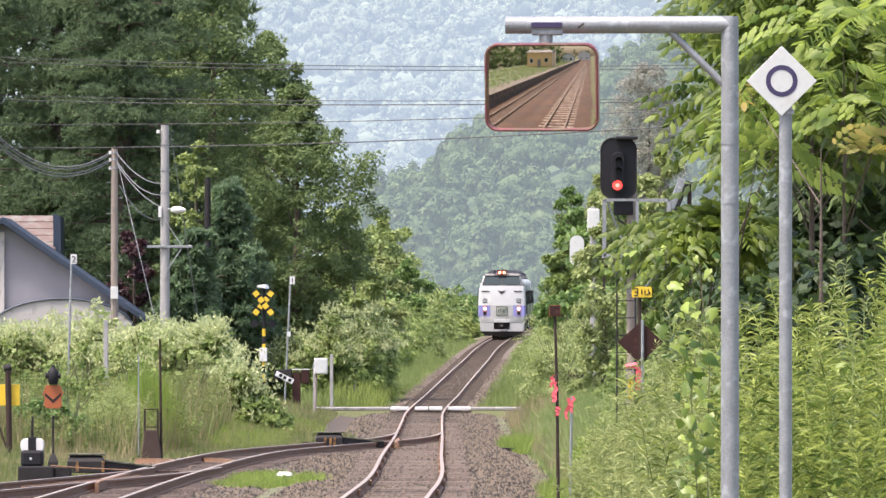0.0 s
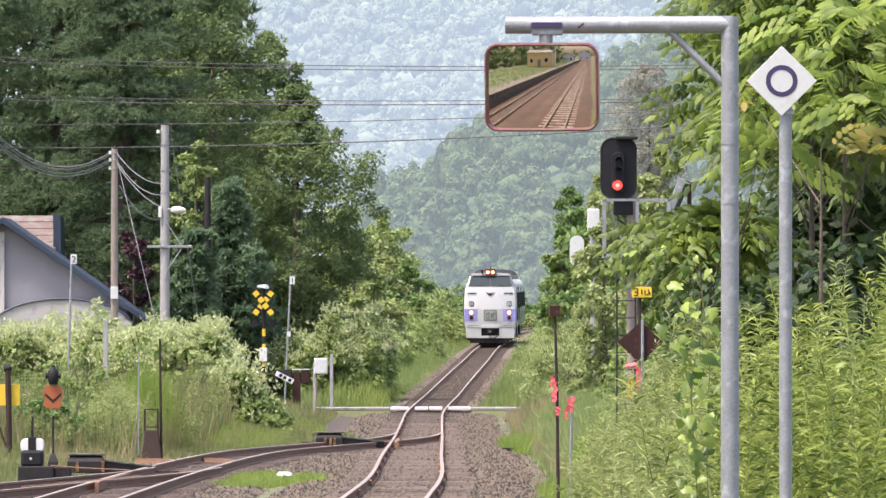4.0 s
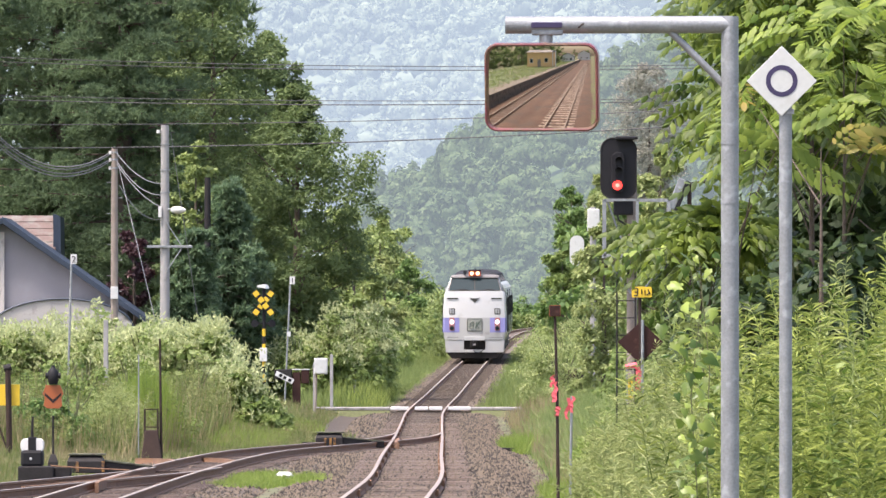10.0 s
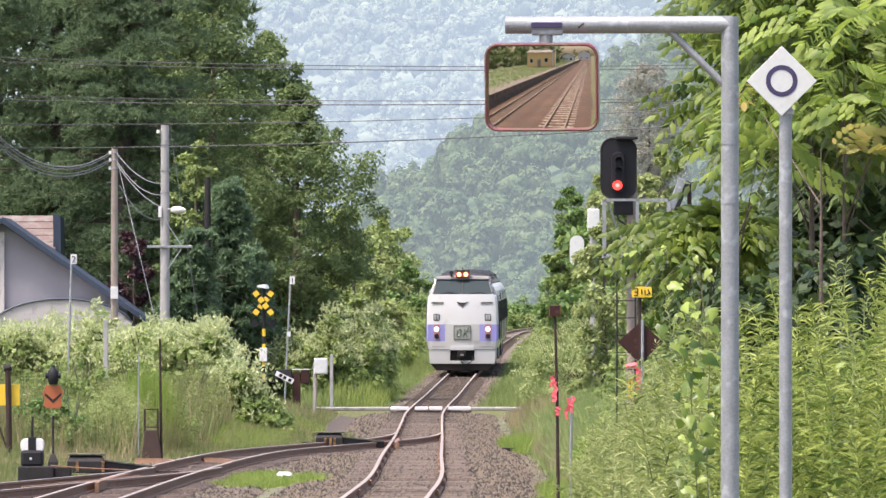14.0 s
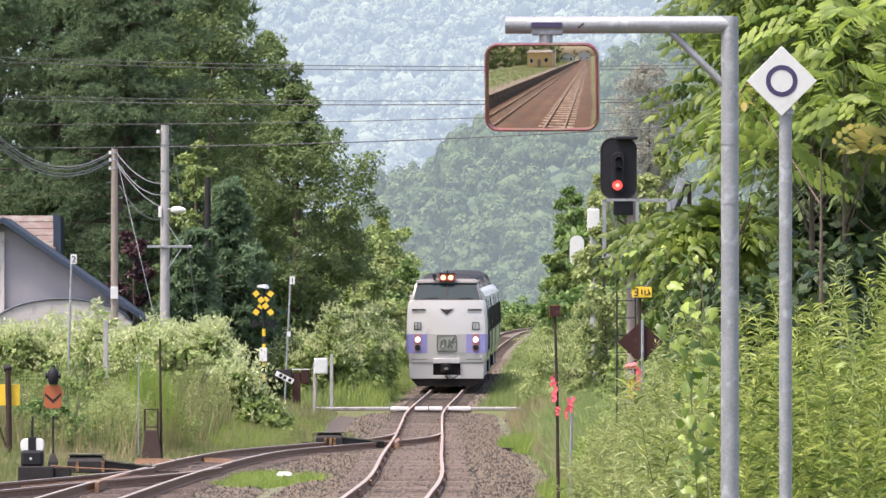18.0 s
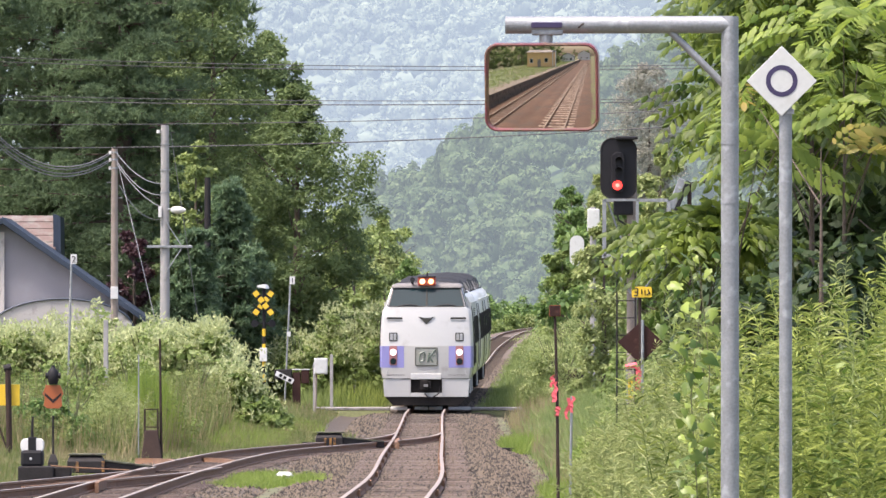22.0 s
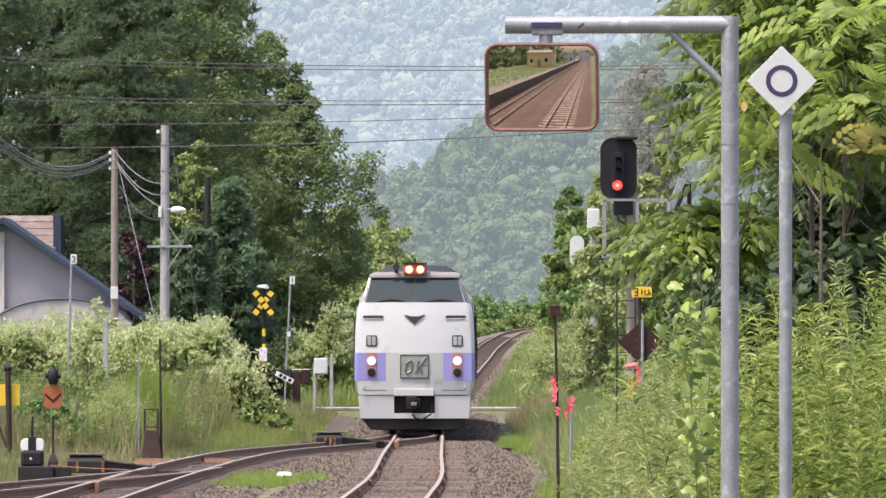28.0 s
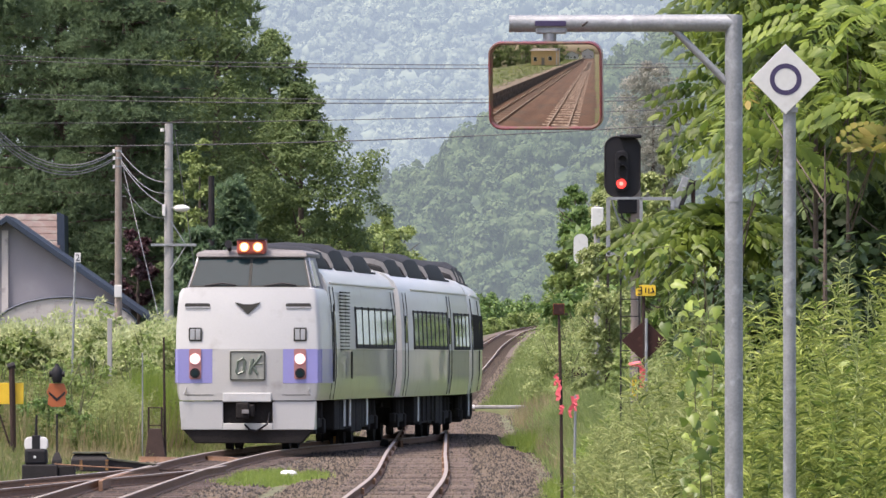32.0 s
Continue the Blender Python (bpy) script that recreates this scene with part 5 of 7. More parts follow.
wire((-10.4, 345, 7.2), (-8.75, 335, 6.0), 0.35, 0.012, CABLE, "thin cable between two poles")
wire((-8.5, 335, 8.7), (-7.6, 336, 2.4), 0.0, 0.012, CABLE_GREY, "steel guy wire of the utility pole")

HOUSE_WALL = material("grey_blue_render", (0.19, 0.19, 0.212), 0.85, 0, 0.08, 1.0, 30, 0.2, (0.2, 0.205, 0.225), 0.6)
PORCH = material("pale_porch_render", (0.38, 0.365, 0.35), 0.85, 0, 0.12, 1.5, 30, 0.2, (0.22, 0.21, 0.2), 0.6)
ROOF_EDGE = material("dark_blue_roof_metal", (0.028, 0.042, 0.065), 0.5, 0.2, 0.2, 2, 30, 0.1)
ROOF_RUST = material("rusty_sheet_roof", (0.125, 0.088, 0.078), 0.8, 0, 0.4, 1.5, 20, 0.3, (0.16, 0.145, 0.13), 0.53)


def house():
    zb = gz(-14, 352)
    root = thing("house", pose(-14.35, 350, zb), "grey rendered house with a steep dark blue roof", "house")
    def z(v):
        return v - zb
    g = Geo().slab([(-4.2, -0.3), (4.05, -0.3), (4.05, z(3.2)), (0.0, z(6.0)), (-4.2, z(3.2))], 0, 7)
    wall = part("wall", g, HOUSE_WALL, root)
    for s, x in ((1, 4.75), (-1, -4.9)):
        part("roof", Geo().slab([(-0.02 * s, z(6.03)), (x, z(2.72)), (x, z(2.92)), (-0.02 * s, z(6.25))], -0.45, 7.4), ROOF_EDGE, root, bevel=0.02)
    part("pilaster", Geo().box(-0.16, 0.05, -0.12, 0.0, -0.2, z(5.75)), PORCH, root, "pale corner post")
    arch = [(2.0 + 2.3 * math.cos(b), z(2.6) + 0.95 * math.sin(b)) for b in np.linspace(0, math.pi, 17)]
    part("porch_arch", Geo().slab(arch + [(-0.3, z(1.0)), (4.3, z(1.0))], -1.6, -0.2), PORCH, root)
    part("porch_edge", Geo().tube([(x, -1.62, zz + 0.02) for x, zz in arch], 0.035, 6), ROOF_EDGE, root)
    ann = thing("roofed_shed", pose(-14.0, 362, zb), "shed roofed with rusty red-brown metal sheets", "shed")
    part("wall", Geo().box(-2.4, 0.9, 0, 4, -0.3, z(5.3)), WOOD_POLE, ann)
    for i in range(5):
        f0, f1 = i / 5, (i + 1) / 5
        part("roof_sheet", Geo().loft([[(-2.6, -0.3 + 2.2 * f0, z(5.3 + 1.16 * f0) + 0.03), (0.95 - 0.1 * f0, -0.3 + 2.2 * f0, z(5.3 + 1.16 * f0) + 0.03),
                                        (0.95 - 0.1 * f1, -0.3 + 2.2 * f1, z(5.3 + 1.16 * f1)), (-2.6, -0.3 + 2.2 * f1, z(5.3 + 1.16 * f1))],
                                       [(-2.6, -0.3 + 2.2 * f0, z(5.3 + 1.16 * f0) - 0.05), (0.95 - 0.1 * f0, -0.3 + 2.2 * f0, z(5.3 + 1.16 * f0) - 0.05),
                                        (0.95 - 0.1 * f1, -0.3 + 2.2 * f1, z(5.3 + 1.16 * f1) - 0.08), (-2.6, -0.3 + 2.2 * f1, z(5.3 + 1.16 * f1) - 0.08)]]), ROOF_RUST, ann)
    part("gable", Geo().slab([(0.9, z(2.5)), (1.15, z(2.5)), (1.1, z(6.4)), (0.85, z(6.5))], -0.2, 3.6), ROOF_EDGE, ann)


house()


# ---- the mirror on its gallows post ----
MIRROR_GLASS = material("mirror_steel", (0.72, 0.66, 0.56), 0.02, 1.0, 0.01, 1, 5, 0)
MIRROR_RIM = material("faded_red_plastic", (0.15, 0.04, 0.045), 0.3, 0, 0.3, 3, 40, 0.1, (0.12, 0.075, 0.045), 0.52)
RING_VIOLET = material("dark_violet_paint", (0.035, 0.026, 0.075), 0.5, 0, 0.1)
MIRROR_BACK = material("mirror_back_plastic", (0.35, 0.16, 0.1), 0.5, 0, 0.2)


def mirror_post():
    x, y = 1.925, 72.0
    zb = gz(x, y)
    root = thing("mirror_post", pose(x, y, zb), "grey galvanised gallows post carrying a convex railway mirror", "mirror post")
    top = 4.20 - zb
    part("post", Geo().tube([(0.0, 0, -0.4), (0, 0, 2.0), (0, 0, top + 0.058)], [0.064, 0.061, 0.058], 24), GALVANISED, root, smooth=True)
    for z in (1.55, 2.6, 3.0, 3.4):
        part("post_seam", Geo().tube([(0, 0, z - zb), (0, 0, z - zb + 0.008)], 0.0625, 24), GALVANISED, root)
    part("arm", Geo().tube([(-1.5, 0, top), (0.02, 0, top + 0.004)], 0.058, 24), GALVANISED, root, smooth=True)
    part("arm_cap", Geo().tube([(-1.508, 0, top), (-1.497, 0, top)], 0.059, 24), GALVANISED, root)
    part("brace", Geo().tube([(-0.4, 0, top - 0.04), (-0.03, 0, 3.79 - zb)], 0.024, 14), GALVANISED, root, smooth=True)
    part("clamp", Geo().box(-1.33, -1.12, -0.05, 0.05, top - 0.068, top - 0.03), GALVANISED, root, bevel=0.01)
    part("clamp_plate", Geo().slab(rounded(-1.335, -1.125, top - 0.02, top + 0.018, 0.01), -0.066, -0.05), RING_VIOLET, root, "violet clamp plate", bevel=0.004)
    part("arm_scratch", Geo().tube([(-1.02, -0.056, top - 0.02), (-0.98, -0.058, top + 0.012)], 0.006, 5), RUST, root, "rusty scratch")
    part("hanger", Geo().tube([(-1.235, 0, top - 0.05), (-1.235, 0, 3.98 - zb)], 0.045, 14), GALVANISED, root, smooth=True)
    # convex mirror: centre, the way it faces, and its curve
    centre = Vector((0.665, y, 3.785))
    back = (Vector(EYE) - centre).normalized()
    seen = Vector((-math.sin(radians(12.5)), -math.cos(radians(12.5)), -math.tan(radians(8.0)))).normalized()
    n = (back + seen).normalized()
    u = Vector((0, 0, 1)).cross(n).normalized()
    w = n.cross(u)
    turn = Matrix((u, w, n)).transposed().to_4x4()
    turn.translation = centre - Vector((x, y, zb))
    R, hw, hh, rc = 3.1, 0.385, 0.298, 0.09
    ob = Geo()
    corners = rounded(-hw + 0.018, hw - 0.018, -hh + 0.018, hh - 0.018, rc - 0.015, 6)
    out = []
    for (a0, b0), (a1, b1) in zip(corners, corners[1:] + corners[:1]):
        k = max(1, round(math.hypot(a1 - a0, b1 - b0) / 0.025))
        out += [(a0 + (a1 - a0) * i / k, b0 + (b1 - b0) * i / k) for i in range(k)]
    rings = []
    for k in range(20, 0, -1):
        f = k / 20
        rings.append([turn @ Vector((a * f, b * f, 0.035 - (a * a + b * b) * f * f / (2 * R))) for a, b in out])
    ob.loft(rings, caps=False)
    c = len(rings) - 1
    m = len(out)
    ob.v.append(tuple(turn @ Vector((0, 0, 0.035))))
    ob.f += [(c * m + i, c * m + (i + 1) % m, len(ob.v) - 1) for i in range(m)]
    part("mirror_face", ob, MIRROR_GLASS, root, "convex mirror reflecting the station", smooth=True)
    def ring(o, zz, k=0.0):
        return [turn @ Vector((a, b, zz)) for a, b in rounded(-hw + o, hw - o, -hh + o, hh - o, rc - o, 6)]
    part("mirror_rim", Geo().loft([ring(0.02, 0.0), ring(0.022, 0.03), ring(0.012, 0.05), ring(0.002, 0.045), ring(0.0, 0.02), ring(0.0, -0.03), ring(0.03, -0.04)], caps=False), MIRROR_RIM, root, "faded red rim", smooth=True)
    part("mirror_back", Geo().loft([ring(0.03, -0.04), ring(0.1, -0.09)]), MIRROR_BACK, root, smooth=True)
    return root


mirror_post()


def diamond_post():
    x, y = 2.075, 65.0
    zb = gz(x, y)
    root = thing("stop_marker_post", pose(x, y, zb), "grey post with a white diamond sign bearing a ring", "railway sign")
    part("post", Geo().tube([(0, 0, -0.4), (0, 0, 3.5 - zb)], 0.039, 20), GALVANISED, root, smooth=True)
    part("post_band", Geo().tube([(0, 0, 3.03 - zb), (0, 0, 3.05 - zb)], 0.0405, 20), GALVANISED, root)
    c = 3.652 - zb
    part("sign_plate", Geo().slab([(-0.025 - 0.213, c), (-0.025, c - 0.213), (-0.025 + 0.213, c), (-0.025, c + 0.213)], -0.055, -0.042), SIGN_WHITE, root, "white diamond plate", bevel=0.003)
    g = Geo()
    n = 40
    g.loft([[(-0.025 + r * math.cos(2 * math.pi * k / n), yy, c + r * math.sin(2 * math.pi * k / n)) for r, yy in ((0.067, -0.057), (0.096, -0.057), (0.096, -0.054), (0.067, -0.054))] for k in range(n)] +
           [[(-0.025 + r, yy, c) for r, yy in ((0.067, -0.057), (0.096, -0.057), (0.096, -0.054), (0.067, -0.054))]], caps=False)
    part("ring_mark", g, RING_VIOLET, root, "dark violet ring")
    part("sign_bracket", Geo().box(-0.05, 0.05, -0.043, 0.04, c - 0.12, c - 0.08).box(-0.05, 0.05, -0.043, 0.04, c - 0.2, c - 0.17), GALVANISED, root)


SIGN_WHITE = material("sign_white_enamel", (0.5, 0.515, 0.49), 0.45, 0, 0.08, 5, 40, 0.03, (0.44, 0.45, 0.42), 0.62)
diamond_post()


# ---- the signal ----
RED_LIT = material("red_signal_lamp_lit", (0.8, 0.05, 0.03), 0.3, glow=(1.0, 0.05, 0.04, 0.9), bump=0)
RED_CORE = material("red_signal_lamp_core", (0.9, 0.4, 0.3), 0.3, glow=(1.0, 0.17, 0.13, 1.2), bump=0)


def signal():
    x, y = 3.08, 175.0
    zb = gz(x, y)
    root = thing("railway_signal", pose(x, y, zb), "black colour light signal showing red on a grey post", "railway signal")
    def z(v):
        return v - zb
    part("post", Geo().tube([(0, 0, -0.5), (0, 0, z(5.2))], [0.09, 0.08], 18), WOOD_POLE, root, smooth=True)
    dx = -0.22
    head = part("backboard", Geo().slab(rounded(dx - 0.295, dx + 0.295, z(4.44), z(5.44), 0.2, 8), -0.2, -0.17), BLACK_PAINT, root, "black signal backboard", bevel=0.006)
    part("lamp_housing", Geo().slab(rounded(dx - 0.12, dx + 0.1, z(4.54), z(5.2), 0.1, 8), -0.29, -0.17), BLACK_PAINT, head, bevel=0.012)
    part("backboard_rim", Geo().tube([(a, -0.2, b) for a, b in rounded(dx - 0.285, dx + 0.285, z(4.45), z(5.43), 0.19, 8)] + [(rounded(dx - 0.285, dx + 0.285, z(4.45), z(5.43), 0.19, 8)[0][0], -0.2, rounded(dx - 0.285, dx + 0.285, z(4.45), z(5.43), 0.19, 8)[0][1])], 0.013, 6), DARK_IRON, head)
    for zz, lit in ((5.06, 0), (4.9, 0), (4.69, 1)):
        part("visor", Geo().loft([[(dx + 0.07 * math.cos(b), yy, z(zz) + 0.07 * math.sin(b)) for b in np.linspace(0.15, math.pi - 0.15, 10)] +
                                  [(dx + 0.06 * math.cos(b), yy, z(zz) + 0.06 * math.sin(b)) for b in np.linspace(math.pi - 0.15, 0.15, 10)] for yy in (-0.42, -0.29)]), BLACK_PAINT, head)
        lens = part("lens", Geo().slab(disc(dx - 0.02, z(zz) - 0.03, 0.08 if lit else 0.06), -0.31, -0.28), RED_LIT if lit else BLACK_PAINT, head, "lit red lens" if lit else "dark lens")
        if lit:
            part("lens_core", Geo().slab(disc(dx - 0.02, z(zz) - 0.03, 0.032), -0.32, -0.305), RED_CORE, lens)
    part("signal_hood", Geo().box(dx - 0.05, dx + 0.31, -0.36, -0.1, z(5.4), z(5.46)), BLACK_PAINT, head, bevel=0.02)
    part("lamp_case", Geo().box(dx - 0.08, dx + 0.24, -0.15, 0.15, z(4.18), z(4.42)), BLACK_PAINT, root, bevel=0.02)
    part("signal_cable", Geo().tube([(dx - 0.05, -0.12, z(4.35)), (dx, -0.15, z(4.1)), (dx + 0.14, -0.13, z(4.0)), (dx + 0.16, -0.11, z(3.2))], 0.018, 6), BLACK_PAINT, root, smooth=True)
    cage = part("platform_frame", Geo().box(-0.47, 0.62, -0.5, -0.46, z(4.4), z(4.44)).box(-0.47, 0.62, 0.46, 0.5, z(4.4), z(4.44)), GALVANISED, root, "galvanised maintenance platform")
    for px in (-0.45, 0.08, 0.6):
        part("platform_post", Geo().box(px - 0.025, px + 0.025, -0.5, -0.45, z(3.5), z(4.42)), GALVANISED, cage)
        part("platform_post", Geo().box(px - 0.025, px + 0.025, 0.45, 0.5, z(3.5), z(4.42)), GALVANISED, cage)
    part("platform_floor", Geo().box(-0.48, 0.64, -0.5, 0.5, z(3.48), z(3.54)), GALVANISED, cage)
    for a, b in (((-0.4, z(4.38)), (-0.1, z(3.55))), ((0.36, z(4.0)), (0.05, z(3.0))), ((0.6, z(3.5)), (0.02, z(2.75))), ((-0.45, z(3.5)), (-0.02, z(2.9)))):
        part("platform_brace", Geo().tube([(a[0], -0.46, a[1]), (b[0], -0.3, b[1])], 0.016, 6), GALVANISED, cage)
    part("stay_plate", Geo().box(-0.06, 0.06, -0.08, 0.06, 0.0, 0.52, Matrix.Translation((0.62, -0.4, z(4.28))) @ pose(0, 0, 0, 0, 22, 0)), GALVANISED, root, "slanting grey steel plate", bevel=0.01)
    part("stay_plate_back", Geo().box(0.065, 0.13, -0.08, 0.06, 0.0, 0.52, Matrix.Translation((0.62, -0.4, z(4.28))) @ pose(0, 0, 0, 0, 22, 0)), BLACK_PAINT, root, bevel=0.01)
    part("stay_rod", Geo().tube([(0.93, -0.37, z(3.0)), (0.93, -0.37, z(4.7)), (1.25, -0.37, z(4.72))], 0.035, 6), RUST, root)
    part("rear_post", Geo().box(0.52, 0.6, -0.44, -0.36, z(2.4), z(4.1)), BLACK_PAINT, root)
    for s in (-1, 1):
        part("ladder_side", Geo().tube([(s * 0.15 - 0.1, -0.35, -0.1), (s * 0.15 - 0.1, -0.35, z(3.6))], 0.014, 6), DARK_IRON, root)
    for i in range(11):
        part("ladder_rung", Geo().tube([(-0.25, -0.35, 0.1 + 0.28 * i), (0.05, -0.35, 0.1 + 0.28 * i)], 0.01, 6), DARK_IRON, root)


signal()


def white_marker():
    """A pale relay cabinet and panel half hidden in the leaves behind the signal."""
    x, y = 4.25, 322.0
    zb = gz(x, y)
    root = thing("signal_rear", pose(x, y, zb), "white backed crossing indicator on a pale post", "signal")
    part("post", Geo().tube([(0.25, 0, -0.3), (0.25, 0, 6.2 - zb)], 0.09, 12), POLE_CONCRETE, root, smooth=True)
    part("panel", Geo().slab(rounded(-0.45, -0.02, 4.45 - zb, 5.35 - zb, 0.2, 6), -0.2, -0.1), SIGN_WHITE, root, "white rounded panel")
    part("panel", Geo().box(0.08, 0.45, -0.2, -0.1, 5.45 - zb, 6.15 - zb), SIGN_WHITE, root, "white square panel", bevel=0.03)


white_marker()


# ---- signs and posts by the line ----
def small_bars(parent, mat, spots, y):
    for x0, x1, z0, z1 in spots:
        part("letter_bar", Geo().box(x0, x1, y - 0.004, y, z0, z1), mat, parent)


def ribbon(name, x, z0, z1, parent, seed):
    """A crumpled strip of plastic marking tape hanging from a post."""
    rng = random.Random(seed)
    rings = []
    for k in range(7):
        z = z1 + (z0 - z1) * k / 6
        c, w, q = x + rng.gauss(0, 0.012) - 0.004 * k, rng.uniform(0.012, 0.036), rng.uniform(-0.012, 0.012)
        rings.append([(c - w, -0.04 + q, z), (c + w, -0.04 - q, z + rng.uniform(-0.01, 0.01)), (c + w, -0.036 - q, z), (c - w, -0.036 + q, z)])
    return part(name, Geo().loft(rings), PINK_TAPE, parent, "crumpled pink marking tape")


def rust_post():
    x, y = 1.51, 142.0
    zb = gz(x, y)
    root = thing("marker_post", pose(x, y, zb), "thin rusty marker post with a square plate and pink tape", "marker post")
    h = 2.5 - zb
    part("post", Geo().tube([(0.02, 0, -0.3), (0.0, 0, h * 0.6), (-0.03, 0, h)], [0.024, 0.021, 0.017], 8), RUST, root)
    part("plate", Geo().box(-0.1, 0.04, -0.035, -0.02, h - 0.06, h + 0.08), BROWN_PAINT, root, "brown square plate", bevel=0.004)
    part("plate_rim", Geo().box(-0.105, 0.045, -0.02, -0.012, h - 0.065, h + 0.085), ORANGE_PAINT, root)
    for z0, z1, dx in ((1.3, 1.57, -0.02), (1.12, 1.24, 0.02), (1.5, 1.66, -0.05)):
        ribbon("tape", dx, z0 - zb, z1 - zb, root, int(z0 * 100))
    x, y = 1.74, 146.0
    zb = gz(x, y)
    g = thing("stake", pose(x, y, zb), "thin grey steel stake with pink tape tied to its top", "stake")
    part("rod", Geo().tube([(-0.02, 0, -0.3), (0.01, 0, 1.36 - zb)], 0.018, 8), GALVANISED, g)
    ribbon("tape", -0.03, 1.05 - zb, 1.34 - zb, g, 7)
    ribbon("tape", 0.02, 1.14 - zb, 1.36 - zb, g, 8)


rust_post()


def speed_sign():
    x, y = 2.84, 155.0
    zb = gz(x, y)
    root = thing("speed_sign", pose(x, y, zb), "rusty brown diamond sign below a yellow number plate", "railway sign")
    part("post", Geo().tube([(0, 0, -0.3), (0.0, 0, 2.75 - zb)], 0.025, 8), RUST, root)
    part("front_post", Geo().tube([(0.03, -0.05, -0.3), (0.04, -0.05, 2.42 - zb)], 0.022, 8), GALVANISED, root)
    c = 2.1 - zb
    part("diamond_plate", Geo().slab([(-0.32, c), (0.0, c - 0.31), (0.34, c), (0.02, c + 0.3)], -0.02, -0.008), BROWN_PAINT, root, "rusty brown diamond plate", bevel=0.003)
    plate = part("number_plate", Geo().slab(rounded(-0.115, 0.175, 2.745 - zb, 2.9 - zb, 0.02), -0.045, -0.03), YELLOW_PAINT, root, "yellow plate with a black number")
    cz = 2.822 - zb
    for a, b in (((-0.085, cz + 0.05), (-0.03, cz + 0.05)), ((-0.03, cz + 0.05), (-0.03, cz - 0.05)), ((-0.075, cz), (-0.03, cz)), ((-0.085, cz - 0.05), (-0.03, cz - 0.05)),
                 ((0.03, cz - 0.03), (0.03, cz + 0.04)), ((0.075, cz + 0.03), (0.075, cz - 0.045)), ((0.1, cz - 0.04), (0.15, cz - 0.005)), ((0.15, cz - 0.03), (0.12, cz + 0.04))):
        part("digit_stroke", Geo().tube([(a[0], -0.047, a[1]), (b[0], -0.047, b[1])], 0.009, 5), BLACK_PAINT, plate)
    tag = thing("tag_stake", pose(2.62, 153, gz(2.62, 153)), "stake wound with orange tape and a yellow tag", "stake")
    zb = gz(2.62, 153)
    part("rod", Geo().tube([(0, 0, -0.3), (0, 0, 1.8 - zb)], 0.014, 6), GALVANISED, tag)
    part("tape", Geo().tube([(-0.02, -0.03, 1.75 - zb), (0.12, -0.03, 1.77 - zb), (0.17, -0.03, 1.68 - zb), (0.16, -0.03, 1.4 - zb)], [0.03, 0.045, 0.045, 0.03], 8), PINK_TAPE, tag, "orange-pink tape", smooth=True)
    part("tag", Geo().box(0.02, 0.09, -0.04, -0.03, 1.3 - zb, 1.58 - zb), YELLOW_PAINT, tag, "yellow tag with black marks")
    part("tag_mark", Geo().tube([(0.04, -0.042, 1.52 - zb), (0.07, -0.042, 1.48 - zb), (0.04, -0.042, 1.44 - zb), (0.07, -0.042, 1.39 - zb), (0.04, -0.042, 1.35 - zb)], 0.008, 5), BLACK_PAINT, tag)


speed_sign()


